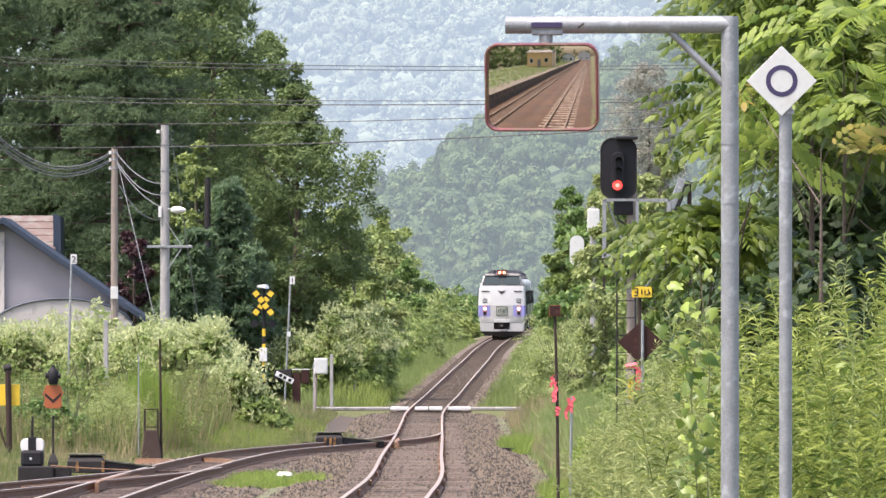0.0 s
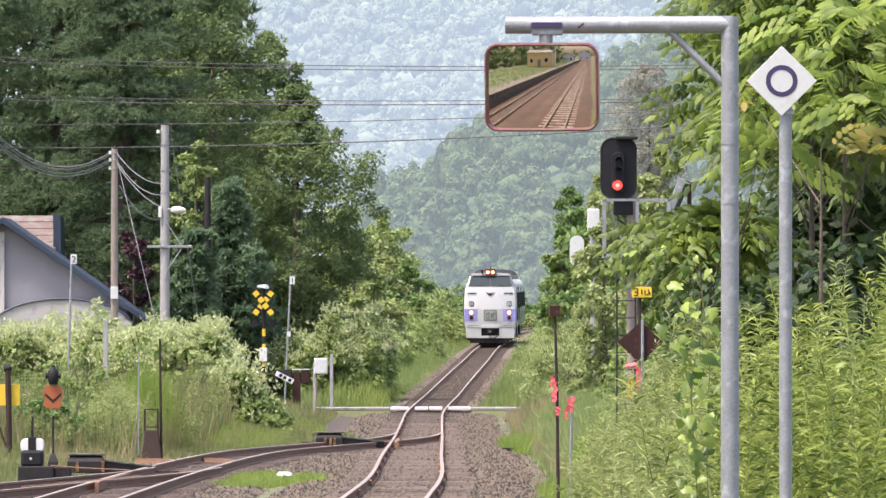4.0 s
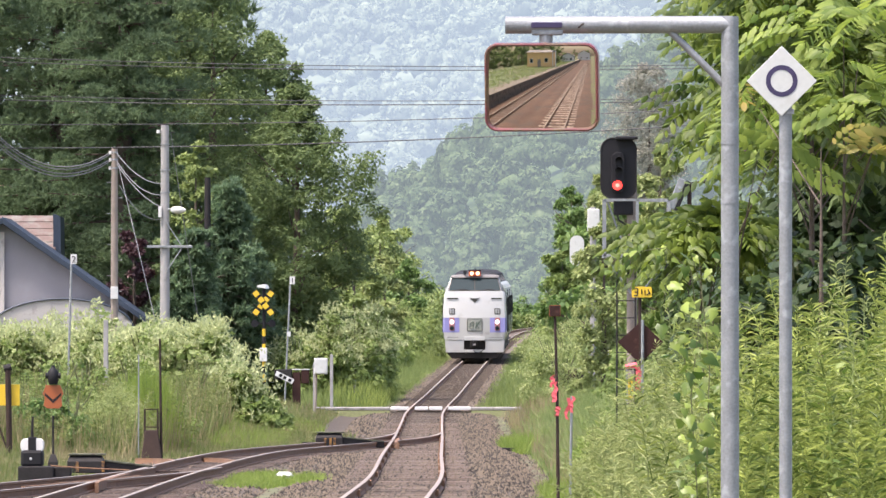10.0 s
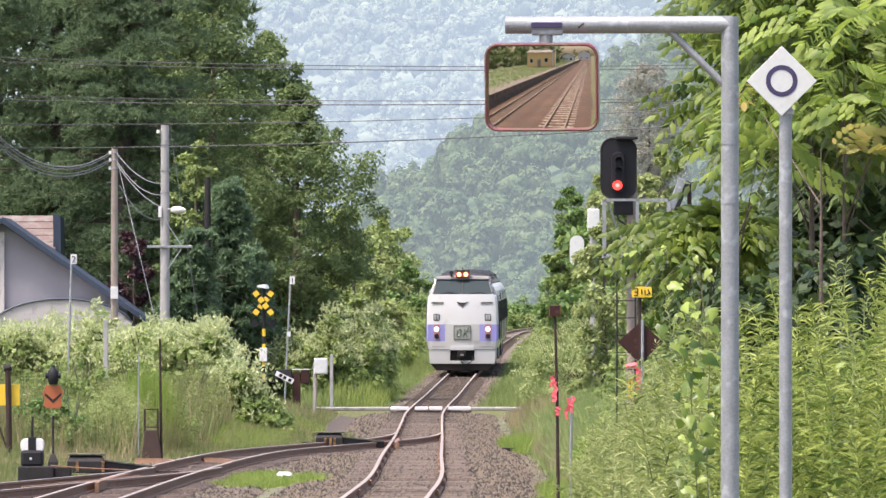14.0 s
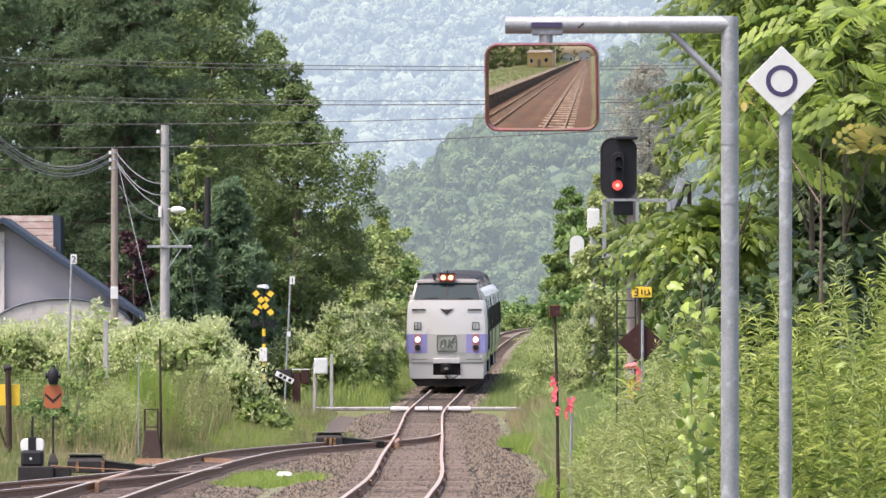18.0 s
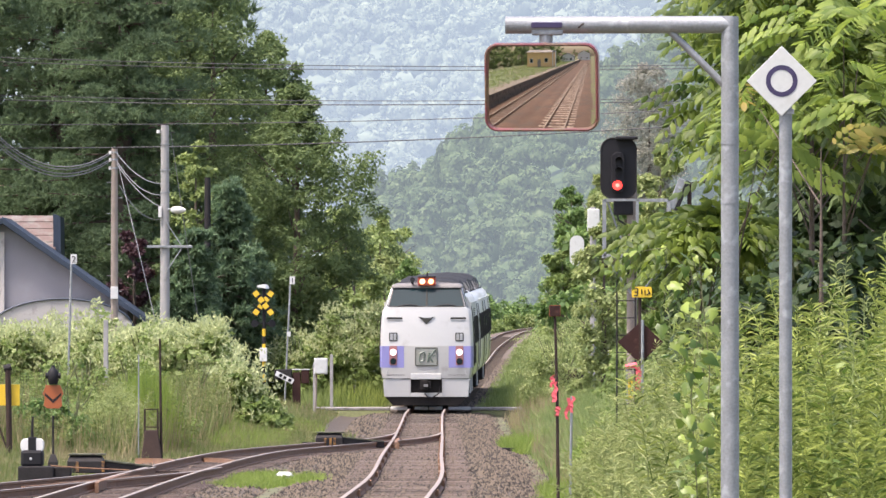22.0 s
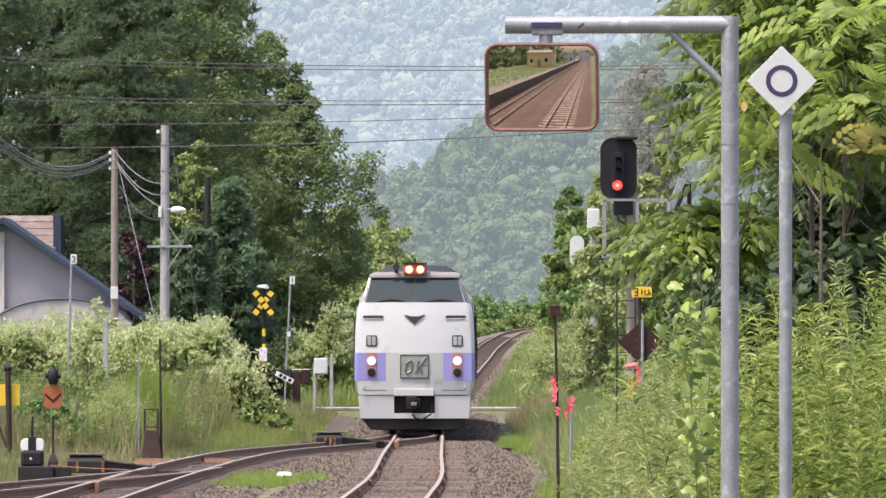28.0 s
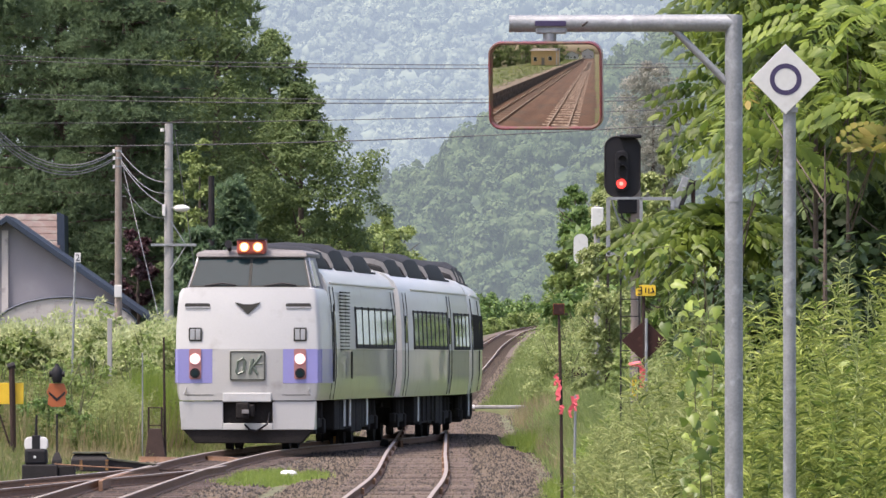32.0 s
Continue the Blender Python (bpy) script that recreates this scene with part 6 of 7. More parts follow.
def crossing_sign():
    x, y = -5.69, 340.0
    zb = gz(x, y)
    root = thing("crossing_warning", pose(x, y, zb), "yellow and black crossbuck warning post at the level crossing", "warning sign")
    top = 3.95 - zb
    for i in range(16):
        z0 = -0.1 + i * 0.24
        part("post_band", Geo().tube([(0.02, 0, z0), (0.02, 0, z0 + 0.24)], 0.055, 12), YELLOW_PAINT if i % 2 and i < 10 else BLACK_PAINT, root, smooth=True)
    c = 3.4 - zb
    for s in (-1, 1):
        m = Matrix.Translation((0, -0.1 - 0.02 * (s > 0), c)) @ pose(0, 0, 0, 0, s * 52, 0)
        arm = part("crossbuck_arm", Geo().box(-0.48, 0.48, -0.012, 0.012, -0.1, 0.1, m), BLACK_PAINT, root, bevel=0.004)
        for k in (-0.37, -0.12, 0.12, 0.37):
            q = [(k - 0.085, -0.085), (k + 0.085, -0.085), (k + 0.085, 0.085), (k - 0.085, 0.085)]
            part("crossbuck_mark", Geo().loft([[m @ Vector((a, -0.016, b)) for a, b in q], [m @ Vector((a, -0.008, b)) for a, b in q]]), YELLOW_PAINT, arm)
    part("speaker", Geo().loft([[(-0.2, -0.1, top - 0.06), (0.1, -0.15, top - 0.1), (0.2, 0.1, top - 0.1), (-0.1, 0.15, top - 0.06)], [(-0.22, -0.1, top), (0.05, -0.12, top + 0.05), (0.15, 0.1, top + 0.03), (-0.12, 0.12, top + 0.02)]]), WHITE_PAINT, root, "white alarm horn", bevel=0.02)
    for s in (-1, 1):
        part("flasher", Geo().tube([(s * 0.27, -0.05, 2.75 - zb), (s * 0.27, 0.1, 2.75 - zb)], [0.12, 0.08], 16), BLACK_PAINT, root, smooth=True)
        part("flasher_arm", Geo().tube([(0, 0, 2.75 - zb), (s * 0.35, 0.05, 2.75 - zb)], 0.03, 8), DARK_IRON, root)
    part("control_box", Geo().box(-0.12, 0.12, -0.22, -0.06, 1.55 - zb, 1.98 - zb), WHITE_PAINT, root, "pale control box", bevel=0.015)
    for i, (bx, by, arm) in enumerate(((-4.64, 340, True), (4.43, 344, False))):
        zb = gz(bx, by)
        b = thing("barrier_machine", pose(bx, by, zb), "brown barrier machine of the level crossing", "barrier")
        paint = BROWN_PAINT if arm else DARK_IRON
        part("column", Geo().box(-0.13, 0.13, -0.15, 0.15, -0.2, 1.2 - zb), paint, b, bevel=0.02)
        part("motor_box", Geo().box(0.15, 0.4, -0.15, 0.2, 0.85 - zb, 1.28 - zb), paint, b, bevel=0.02)
        part("cap", Geo().box(-0.14, 0.41, -0.16, 0.21, 1.28 - zb, 1.31 - zb), WHITE_PAINT, b, bevel=0.006)
        part("counterweight", Geo().box(-0.7, -0.14, -0.2, 0.0, 0.95 - zb, 1.3 - zb), DARK_IRON if arm else BROWN_PAINT, b, bevel=0.03)
        if arm:
            m = Matrix.Translation((-0.1, -0.25, 0.9 - zb)) @ pose(0, 0, 0, 0, 27, 0)
            a = part("barrier_arm_plate", Geo().box(-0.62, 0.0, -0.015, 0.015, -0.08, 0.08, m), WHITE_PAINT, b, "white plate with unreadable marks", bevel=0.005)
            for k in (-0.45, -0.3, -0.12):
                part("mark", Geo().box(k - 0.05, k + 0.05, -0.02, -0.014, -0.05, 0.05, m), BLACK_PAINT, a)


crossing_sign()


def number_post(x, y, z_top, tilt, text):
    zb = gz(x, y)
    root = thing("number_post", pose(x, y, zb), "grey post with a small white plate", "marker post", "numbered posts")
    h = z_top - zb
    part("post", Geo().tube([(-tilt, 0, -0.2), (0, 0, h)], 0.03, 8), GALVANISED, root)
    plate = part("plate", Geo().box(-0.02, 0.14, -0.045, -0.03, h - 0.2, h + 0.05), WHITE_PAINT, root, "white number plate", bevel=0.005)
    if text:
        cu = bpy.data.curves.new("digit", "FONT")
        cu.body, cu.size, cu.extrude, cu.align_x = text, 0.24, 0.003, "CENTER"
        tmp = bpy.data.objects.new("digit", cu)
        me = bpy.data.meshes.new_from_object(tmp)
        bpy.data.objects.remove(tmp)
        me.materials.append(BLACK_PAINT)
        ob = new("digit", me)
        ob.parent = plate
        ob.matrix_local = pose(0.06, -0.05, h - 0.16, 90, 0, 0)
    return root


number_post(-9.69, 280, 4.38, 0.12, "2")
n1 = number_post(-4.9, 345, 4.22, 0.2, "1")
part("clip", Geo().box(-0.12, 0.0, -0.05, 0.02, 2.2, 2.35), WHITE_PAINT, n1)
solid("boundary_post", Geo().tube([(0, 0, -0.3), (0, 0, 2.5)], 0.09, 4), POLE_CONCRETE, pose(-8.95, 285, gz(-8.95, 285), 0, 0, 45), "pale square concrete boundary post", "post", bevel=0.02)
for x, y, h in ((-4.02, 336, 1.6), (-3.55, 342, 1.9), (-2.9, 352, 1.6), (4.4, 322, 1.8), (5.0, 326, 1.9)):
    solid("boundary_post", Geo().tube([(0, 0, -0.3), (0, 0, h)], 0.07, 4), POLE_CONCRETE, pose(x, y, gz(x, y), 0, 0, 45), "weathered concrete post beside the line", "post", "line side posts", bevel=0.015)
zb = gz(-3.8, 335)
cab = thing("relay_cabinet", pose(-3.8, 335, zb), "small white relay cabinet on a post", "cabinet")
part("case", Geo().box(-0.22, 0.2, -0.15, 0.15, 1.16 - zb, 1.66 - zb), SIGN_WHITE, cab, bevel=0.02)
part("door", Geo().box(-0.19, 0.17, -0.165, -0.148, 1.19 - zb, 1.63 - zb), SIGN_WHITE, cab, bevel=0.008)
part("leg", Geo().tube([(-0.2, 0.1, -0.2), (-0.15, 0.1, 1.3 - zb)], 0.035, 8), WOOD_POLE, cab)


# ---- point levers, indicator and other gear of the turnouts ----
def lever_stand():
    x, y = -6.54, 171.0
    zb = -0.03
    root = thing("point_lever", pose(x, y, zb), "black point lever with a white topped weight", "point lever")
    part("base", Geo().box(-0.22, 0.35, -0.3, 0.3, -0.1, 0.16), DARK_IRON, root, bevel=0.02)
    part("housing", Geo().box(-0.18, 0.18, -0.2, 0.2, 0.15, 0.42), BLACK_PAINT, root, bevel=0.05)
    g = Geo().slab(rounded(-0.185, 0.185, 0.38, 0.6, 0.08, 6), -0.16, 0.16)
    part("weight", g, WHITE_PAINT, root, "white half-round weight", bevel=0.012)
    part("weight_band", Geo().box(-0.065, 0.065, -0.17, 0.17, 0.3, 0.625), BLACK_PAINT, root, bevel=0.01)
    part("lever", Geo().tube([(0, -0.1, 0.55), (0.0, -0.12, 0.75), (0.01, -0.12, 0.95)], [0.025, 0.022, 0.016], 8), DARK_IRON, root)
    part("handle", Geo().ball((-0.02, -0.18, 0.28), 0.03), WHITE_PAINT, root)
    part("base_extension", Geo().box(0.35, 0.62, -0.22, 0.22, -0.08, 0.15), DARK_IRON, root, bevel=0.02)
    part("pull_rod", Geo().tube([(0.3, -0.28, 0.17), (0.9, -0.28, 0.13), (1.55, -0.28, 0.1)], 0.013, 6), RAIL_SIDE, root)


def point_indicator():
    x, y = -7.12, 196.0
    zb = gz(x, y)
    root = thing("point_indicator", pose(x, y, zb), "orange arrow point indicator below a black lamp", "point indicator")
    part("base", Geo().loft([[(-r, -r, zz), (r, -r, zz), (r, r, zz), (-r, r, zz)] for r, zz in ((0.1, -0.2), (0.095, 0.3), (0.09, 0.36), (0.04, 0.5))]), DARK_IRON, root, bevel=0.012)
    part("rod", Geo().tube([(0, 0, 0.4), (0, 0, 1.2)], 0.02, 8), DARK_IRON, root)
    c = 1.12 - zb
    a = part("arrow_plate", Geo().slab([(-0.17, c - 0.17), (-0.1, c - 0.22), (0.1, c - 0.22), (0.17, c - 0.17), (0.15, c - 0.02), (0.19, c + 0.05), (0.13, c + 0.21), (-0.13, c + 0.21), (-0.19, c + 0.05), (-0.15, c - 0.02)], -0.02, 0.02), ORANGE_PAINT, root, "orange plate", bevel=0.006)
    part("arrow_mark", Geo().slab([(-0.15, c + 0.07), (0.0, c - 0.06), (0.15, c + 0.07), (0.15, c + 0.02), (0.0, c - 0.12), (-0.15, c + 0.02)], -0.026, -0.019), BLACK_PAINT, a, "black chevron")
    lamp = part("lamp", Geo().tube([(0, 0, c + 0.22), (0, 0, c + 0.3), (0, 0, c + 0.45), (0, 0, c + 0.52)], [0.07, 0.1, 0.1, 0.05], 14), BLACK_PAINT, root, smooth=True)
    part("lamp_top", Geo().tube([(0, 0, c + 0.5), (0, 0, c + 0.57)], [0.045, 0.03], 10), BLACK_PAINT, lamp, smooth=True)
    for s in (-1, 1):
        part("lens_tube", Geo().tube([(s * 0.08, 0, c + 0.38), (s * 0.14, 0, c + 0.38)], [0.05, 0.06], 10), BLACK_PAINT, lamp, smooth=True)


lever_stand()
point_indicator()

zb = gz(-8.8, 218)
yp = thing("yellow_marker", pose(-8.82, 218, zb), "yellow board on a rusty leaning post", "marker")
part("post", Geo().tube([(0.02, 0, -0.2), (0.0, 0, 1.0), (-0.02, 0, 1.6 - zb)], 0.06, 8), RUST, yp)
part("post_head", Geo().tube([(-0.1, 0, 1.58 - zb), (0.05, 0, 1.62 - zb)], 0.07, 8), DARK_IRON, yp)
part("stay", Geo().tube([(-0.05, 0.1, 1.3 - zb), (-0.3, 0.15, 0.7 - zb), (0.02, 0.1, 0.0)], 0.02, 6), RUST, yp)
part("board", Geo().box(-0.3, 0.22, 0.05, 0.07, 0.83 - zb, 1.26 - zb), YELLOW_PAINT, yp, "yellow board", bevel=0.005)

zb = gz(-5.55, 207)
ld = thing("rail_stand", pose(-5.6, 207, zb), "rusty iron stand with two tall rods", "iron stand")
part("tall_rod", Geo().tube([(0.17, 0, -0.2), (0.14, 0, 2.18 - zb)], [0.03, 0.02], 8), RUST, ld)
part("thin_rod", Geo().tube([(-0.27, 0, -0.2), (-0.27, 0, 1.88 - zb)], 0.012, 6), GALVANISED, ld)
for x in (-0.15, 0.1):
    part("upright", Geo().tube([(x, -0.05, -0.1), (x, -0.05, 0.82 - zb)], 0.02, 6), RUST, ld)
for z in (0.82, 0.48, 0.15):
    part("rung", Geo().tube([(-0.17, -0.05, z - zb), (0.12, -0.05, z - zb)], 0.014, 6), RUST, ld)
part("foot", Geo().loft([[(-0.25, -0.3, -0.1), (0.22, -0.3, -0.1), (0.22, 0.3, -0.1), (-0.25, 0.3, -0.1)], [(-0.14, -0.15, 0.42 - zb), (0.1, -0.15, 0.42 - zb), (0.1, 0.15, 0.42 - zb), (-0.14, 0.15, 0.42 - zb)]]), RUST, ld, bevel=0.02)


MOSSY_IRON = material("mossy_iron_lid", (0.085, 0.09, 0.06), 0.9, 0, 0.4, 5, 50, 0.4, (0.05, 0.045, 0.035), 0.55)
WORN_YELLOW = material("worn_yellow_paint", (0.24, 0.12, 0.03), 0.8, 0, 0.4, 8, 60, 0.3, (0.06, 0.035, 0.025), 0.5)


def point_gear(x0, x1, y, x2, label, marks):
    zb = float(rail_z(y)) - 0.1
    root = thing("point_machine", pose((x0 + x1) / 2, y, zb), label, "point machine", "point machines")
    w = (x1 - x0) / 2
    part("case", Geo().loft([[(-w, -0.3, 0), (w, -0.3, 0), (w, 0.3, 0), (-w, 0.3, 0)], [(-w, -0.3, 0.2), (w, -0.3, 0.2), (w, 0.3, 0.2), (-w, 0.3, 0.2)], [(-w * 0.85, -0.2, 0.3), (w * 0.85, -0.2, 0.3), (w * 0.85, 0.2, 0.3), (-w * 0.85, 0.2, 0.3)]]), DARK_IRON, root, bevel=0.015)
    for k in marks:
        part("stripe", Geo().box(k * w - 0.025, k * w + 0.025, -0.306, -0.298, 0.02, 0.2), WORN_YELLOW, root)
    xe = x2 - (x0 + x1) / 2
    part("cover_trough", Geo().loft([[(w, -0.2, -0.02), (w, 0.2, -0.02), (w, 0.2, 0.2), (w, -0.2, 0.2)], [(xe, -0.15, -0.02), (xe, 0.15, -0.02), (xe, 0.15, 0.1), (xe, -0.15, 0.1)]]), DARK_IRON, root, bevel=0.01)
    part("trough_lid", Geo().loft([[(w, -0.22, 0.2), (w, 0.22, 0.2), (w, 0.22, 0.225), (w, -0.22, 0.225)], [(xe, -0.17, 0.1), (xe, 0.17, 0.1), (xe, 0.17, 0.125), (xe, -0.17, 0.125)]]), MOSSY_IRON, root)
    part("lid", Geo().box(-w * 0.92, w * 1.08, -0.26, 0.26, 0.3, 0.33), MOSSY_IRON, root, "mossy grey lid", bevel=0.008)
    part("end_plate", Geo().box(-w - 0.3, -w, -0.15, 0.15, -0.02, 0.1), DARK_IRON, root, bevel=0.01)
    part("drive_rod", Geo().tube([(x2 - (x0 + x1) / 2 - 0.1, 0, 0.02), (x2 - (x0 + x1) / 2 + 0.45, 0, 0.02)], 0.016, 6), RUST, root)


point_gear(-6.4, -5.77, 183, -4.95, "dark iron point machine with rusty end covers", (-0.45, 0.95))
point_gear(-2.82, -2.22, 238, -1.3, "black point machine with worn yellow marks", (-0.3, 0.1, 0.4))
rc = random.Random(3)
solid("cable_coil", Geo().tube([(0.17 * math.cos(k * 0.42) * (1 + 0.08 * math.sin(k)), 0.55 * math.sin(k * 0.42), 0.02 + 0.0016 * k + rc.uniform(0, 0.008)) for k in range(46)], 0.014, 6), CABLE_GREY,
      pose(-4.15, 180, float(rail_z(180)) - 0.16), "loose coil of grey cable lying between the rails", "cable", smooth=True)
solid("marker_stone", Geo().ball((0, 0, 0.1), 0.15, 10, 6, 0.5), WHITE_PAINT, pose(-2.66, 180, gz(-2.66, 180)), "white painted stone lying in the grass", "stone", smooth=True)
solid("white_block", Geo().box(-0.16, 0.16, -0.08, 0.08, 0.0, 0.07), WHITE_PAINT, pose(-0.83, 142, 0.0 - 0.16), "white painted block lying between the rails", "block", bevel=0.012)
solid("drain_lid", Geo().box(-0.22, 0.2, -0.3, 0.3, -0.1, 0.12), DARK_IRON, pose(1.55, 248, gz(1.55, 248)), "dark iron lid at the edge of the ballast", "lid", bevel=0.02)


# ---- the station behind ----
def station():
    z = 0.86
    TURF = material("platform_turf", (0.075, 0.105, 0.04), 0.95, 0, 0.4, 0.4, 8, 0.8, (0.15, 0.13, 0.08), 0.58)
    WORN_PATH = material("trodden_earth_path", (0.15, 0.13, 0.11), 0.95, 0, 0.3, 1, 15, 0.5)
    WEATHERED = material("weathered_platform_timber", (0.13, 0.105, 0.085), 0.9, 0, 0.5, 1.5, 20, 0.6, (0.06, 0.045, 0.035), 0.55)
    plat = thing("platform", pose(-7.1, 0, 0), "low grassy station platform with a concrete edge", "platform", kind="structure")
    part("edge_wall", Geo().box(-0.35, 0.0, -110, 66, -0.4, z - 0.08), WEATHERED, plat, "dark brown timber platform edge", bevel=0.02)
    part("coping", Geo().box(-1.5, 0.06, -110, 66, z - 0.08, z + 0.02), WORN_PATH, plat, "worn grey edge path", bevel=0.02)
    part("waling", Geo().box(0.0, 0.05, -110, 66, 0.2, 0.32), SLEEPER, plat)
    part("deck", Geo().box(-14, -0.36, -110, 66, -0.4, z - 0.02), TURF, plat, "grassy platform surface")
    ochre = material("ochre_boards", (0.7, 0.46, 0.21), 0.7, 0, 0.15, 2, 30, 0.2)
    hut = thing("station_hut", pose(-12.9, 10, z), "ochre timber waiting room with white framed windows", "station building")
    part("wall", Geo().box(-3.5, 3.5, -3, 3, 0, 4.0), ochre, hut, bevel=0.02)
    part("roof", Geo().loft([[(-3.8, -3.5, 3.98), (3.8, -3.5, 3.98), (3.8, 3.5, 3.98), (-3.8, 3.5, 3.98)], [(-3.5, -0.2, 4.7), (3.5, -0.2, 4.7), (3.5, 0.2, 4.7), (-3.5, 0.2, 4.7)]]), CAB_ROOF, hut)
    for x, h in ((-2.3, 1.1), (1.9, 1.3)):
        w = part("window", Geo().box(x - 0.5, x + 0.5, 2.98, 3.05, h, h + 1.2), WHITE_PAINT, hut)
        part("pane", Geo().box(x - 0.42, x + 0.42, 3.04, 3.06, h + 0.08, h + 1.12), TRAIN_GLASS, w)
    part("hut_door", Geo().box(-0.55, 0.35, 2.98, 3.06, 0, 2.1), WOOD_POLE, hut, "weathered wooden door")
    for x in (3.75, 4.5):
        part("porch_post", Geo().box(x - 0.1, x + 0.1, 3.2, 3.4, 0, 4.6), WHITE_PAINT, hut)
    for hx, hy, w, h, roofed in ((-11.5, -50, 3.4, 3.6, CAB_ROOF), (-4.8, -118, 5.0, 5.5, ROOF_EDGE)):
        hs = thing("house", pose(hx, hy, gz(hx, hy)), "white rendered house near the end of the platform", "house")
        part("wall", Geo().slab([(-w, -0.3), (w, -0.3), (w, h), (0, h + w * 0.5), (-w, h)], -4, 0), WHITE_PAINT, hs)
        for q in (-1, 1):
            part("roof", Geo().slab([(0, h + w * 0.5 + 0.02), (q * (w + 0.4), h - 0.18), (q * (w + 0.4), h), (0, h + w * 0.5 + 0.25)], -4.4, 0.4), roofed, hs)
        for wx in (-0.5, 0.5):
            wd = part("window", Geo().box(wx * w - 0.6, wx * w + 0.6, -0.02, 0.05, 1.4, 2.7), WHITE_PAINT, hs)
            part("pane", Geo().box(wx * w - 0.5, wx * w + 0.5, 0.04, 0.06, 1.5, 2.6), TRAIN_GLASS, wd)
    sb = thing("name_board", pose(-9.6, -28, z), "white station board on two posts", "station sign")
    part("board", Geo().box(-0.9, 0.9, -0.04, 0.04, 1.0, 1.9), WHITE_PAINT, sb, bevel=0.01)
    small_bars(sb, BLACK_PAINT, ((-0.5, 0.5, 1.5, 1.75), (-0.4, 0.4, 1.15, 1.3)), 0.05)
    for x in (-0.8, 0.8):
        part("leg", Geo().box(x - 0.05, x + 0.05, -0.05, 0.05, 0, 1.0), WHITE_PAINT, sb)
    for i, (x, y, h) in enumerate(((-24, -26, 10), (-29, -18, 10), (-18, -42, 10), (-34, -8, 10), (8, -70, 6), (9, -50, 5), (-30, 6, 7), (-22, -90, 12), (-12, -110, 9), (-26, -48, 13), (-32, -34, 13), (-38, -24, 13), (-2, -130, 9), (8, -120, 8), (-34, -70, 9))):
        broadleaf(x, y, h, h * 0.42, LEAF_MID, "green broad-leaved tree behind the station", 30, 60, 0.5, 800 + i, 0.05, group="trees behind the station")
    for i, (x, y, h) in enumerate(((-16, -16, 9), (-20, -10, 9), (-23, -3, 9), (-26, 4, 9), (-29, 11, 9), (-19, -22, 11), (-25, -12, 11), (-14, -24, 7), (-32, 16, 10))):
        broadleaf(x, y, h, h * 0.45, LEAF_DARK, "dark broad-leaved tree behind the waiting room", 30, 80, 0.5, 830 + i, 0.02, group="trees behind the station")


station()


# ---- plants close to the line ----
def scatter_grass(name, label, x, y, height, width, mat, seed, lean=0.5, blades=5, category="grass"):
    """Tufts of bent grass blades."""
    nr = np.random.default_rng(seed)
    n = len(x)
    base = np.repeat(np.stack([x, y, ground_z(x, y) - 0.02], -1), blades, 0) + nr.normal(size=(n * blades, 3)) * [0.06, 0.06, 0]
    h = np.repeat(height, blades) * nr.uniform(0.5, 1.15, n * blades)
    along = nr.normal(size=(n * blades, 3)) * lean
    along[:, 2] = 1
    up = unit(nr.normal(size=(n * blades, 3)))
    v, t = needle_arrays(base, along, up, h, width * nr.uniform(0.6, 1.3, n * blades))
    tagged(new(name, fast_mesh(name, v, t, mat)), label, category, kind="stuff")


def track_gap(x, y):
    d = np.abs(x - main_x(y))
    d = np.where(y < 258, np.minimum(d, np.abs(x - loop_x(np.minimum(y, 276)))), d)
    return np.where((y < 182) & (y > 100), np.minimum(d, np.abs(x - siding_x(np.clip(y, 100, 186)))), d)


ng = np.random.default_rng(41)
n = 32000
y = 175 + 170 * ng.random(n) ** 0.9
x = ng.uniform(-14, -1.5, n)
xl = np.where(y < 258, loop_x(np.minimum(y, 276)), main_x(y))
keep = (x < xl - 1.8 - 0.3 * np.sin(y)) & (track_gap(x, y) > 1.7) & ~((np.abs(y - 342) < 2) & (x > -9)) & ~((y > 270) & (y < 341) & (x > main_x(y) - 2.9))
x, y = x[keep], y[keep]
scatter_grass("meadow_grass", "long green grass on the bank", x, y, 0.16 + 0.2 * ng.random(len(x)), 0.028, LEAF_GRASS, 42, 0.5, 6)
scatter_grass("dry_meadow_grass", "dry yellowish grass among the green", x[::5], y[::5], 0.2 + 0.25 * ng.random(len(x[::5])), 0.022, LEAF_DRY, 40, 0.45, 5)
# tall grasses and weeds before the knotweed
n = 9000
y = ng.uniform(222, 290, n)
x = ng.uniform(-13, -5.6, n)
keep = (x < loop_x(np.minimum(y, 276)) - 3.2 - (y - 222) * 0.01) & (x < -5.2)
x, y = x[keep], y[keep]
tall = 0.8 + 0.8 * ng.random(len(x)) * (0.6 + 0.4 * np.sin(x * 1.9 + 1.0))
scatter_grass("tall_grass", "tall pale green grass and weeds", x[::6], y[::6], tall[::6], 0.03, LEAF_GRASS, 43, 0.22, 8)
scatter_grass("tall_dry_grass", "tall dry grass stalks", x[::4], y[::4], tall[::4] * 1.0, 0.03, LEAF_DRY, 44, 0.14, 4)
WEED_BANK = (x[1::4], y[1::4], tall[1::4])
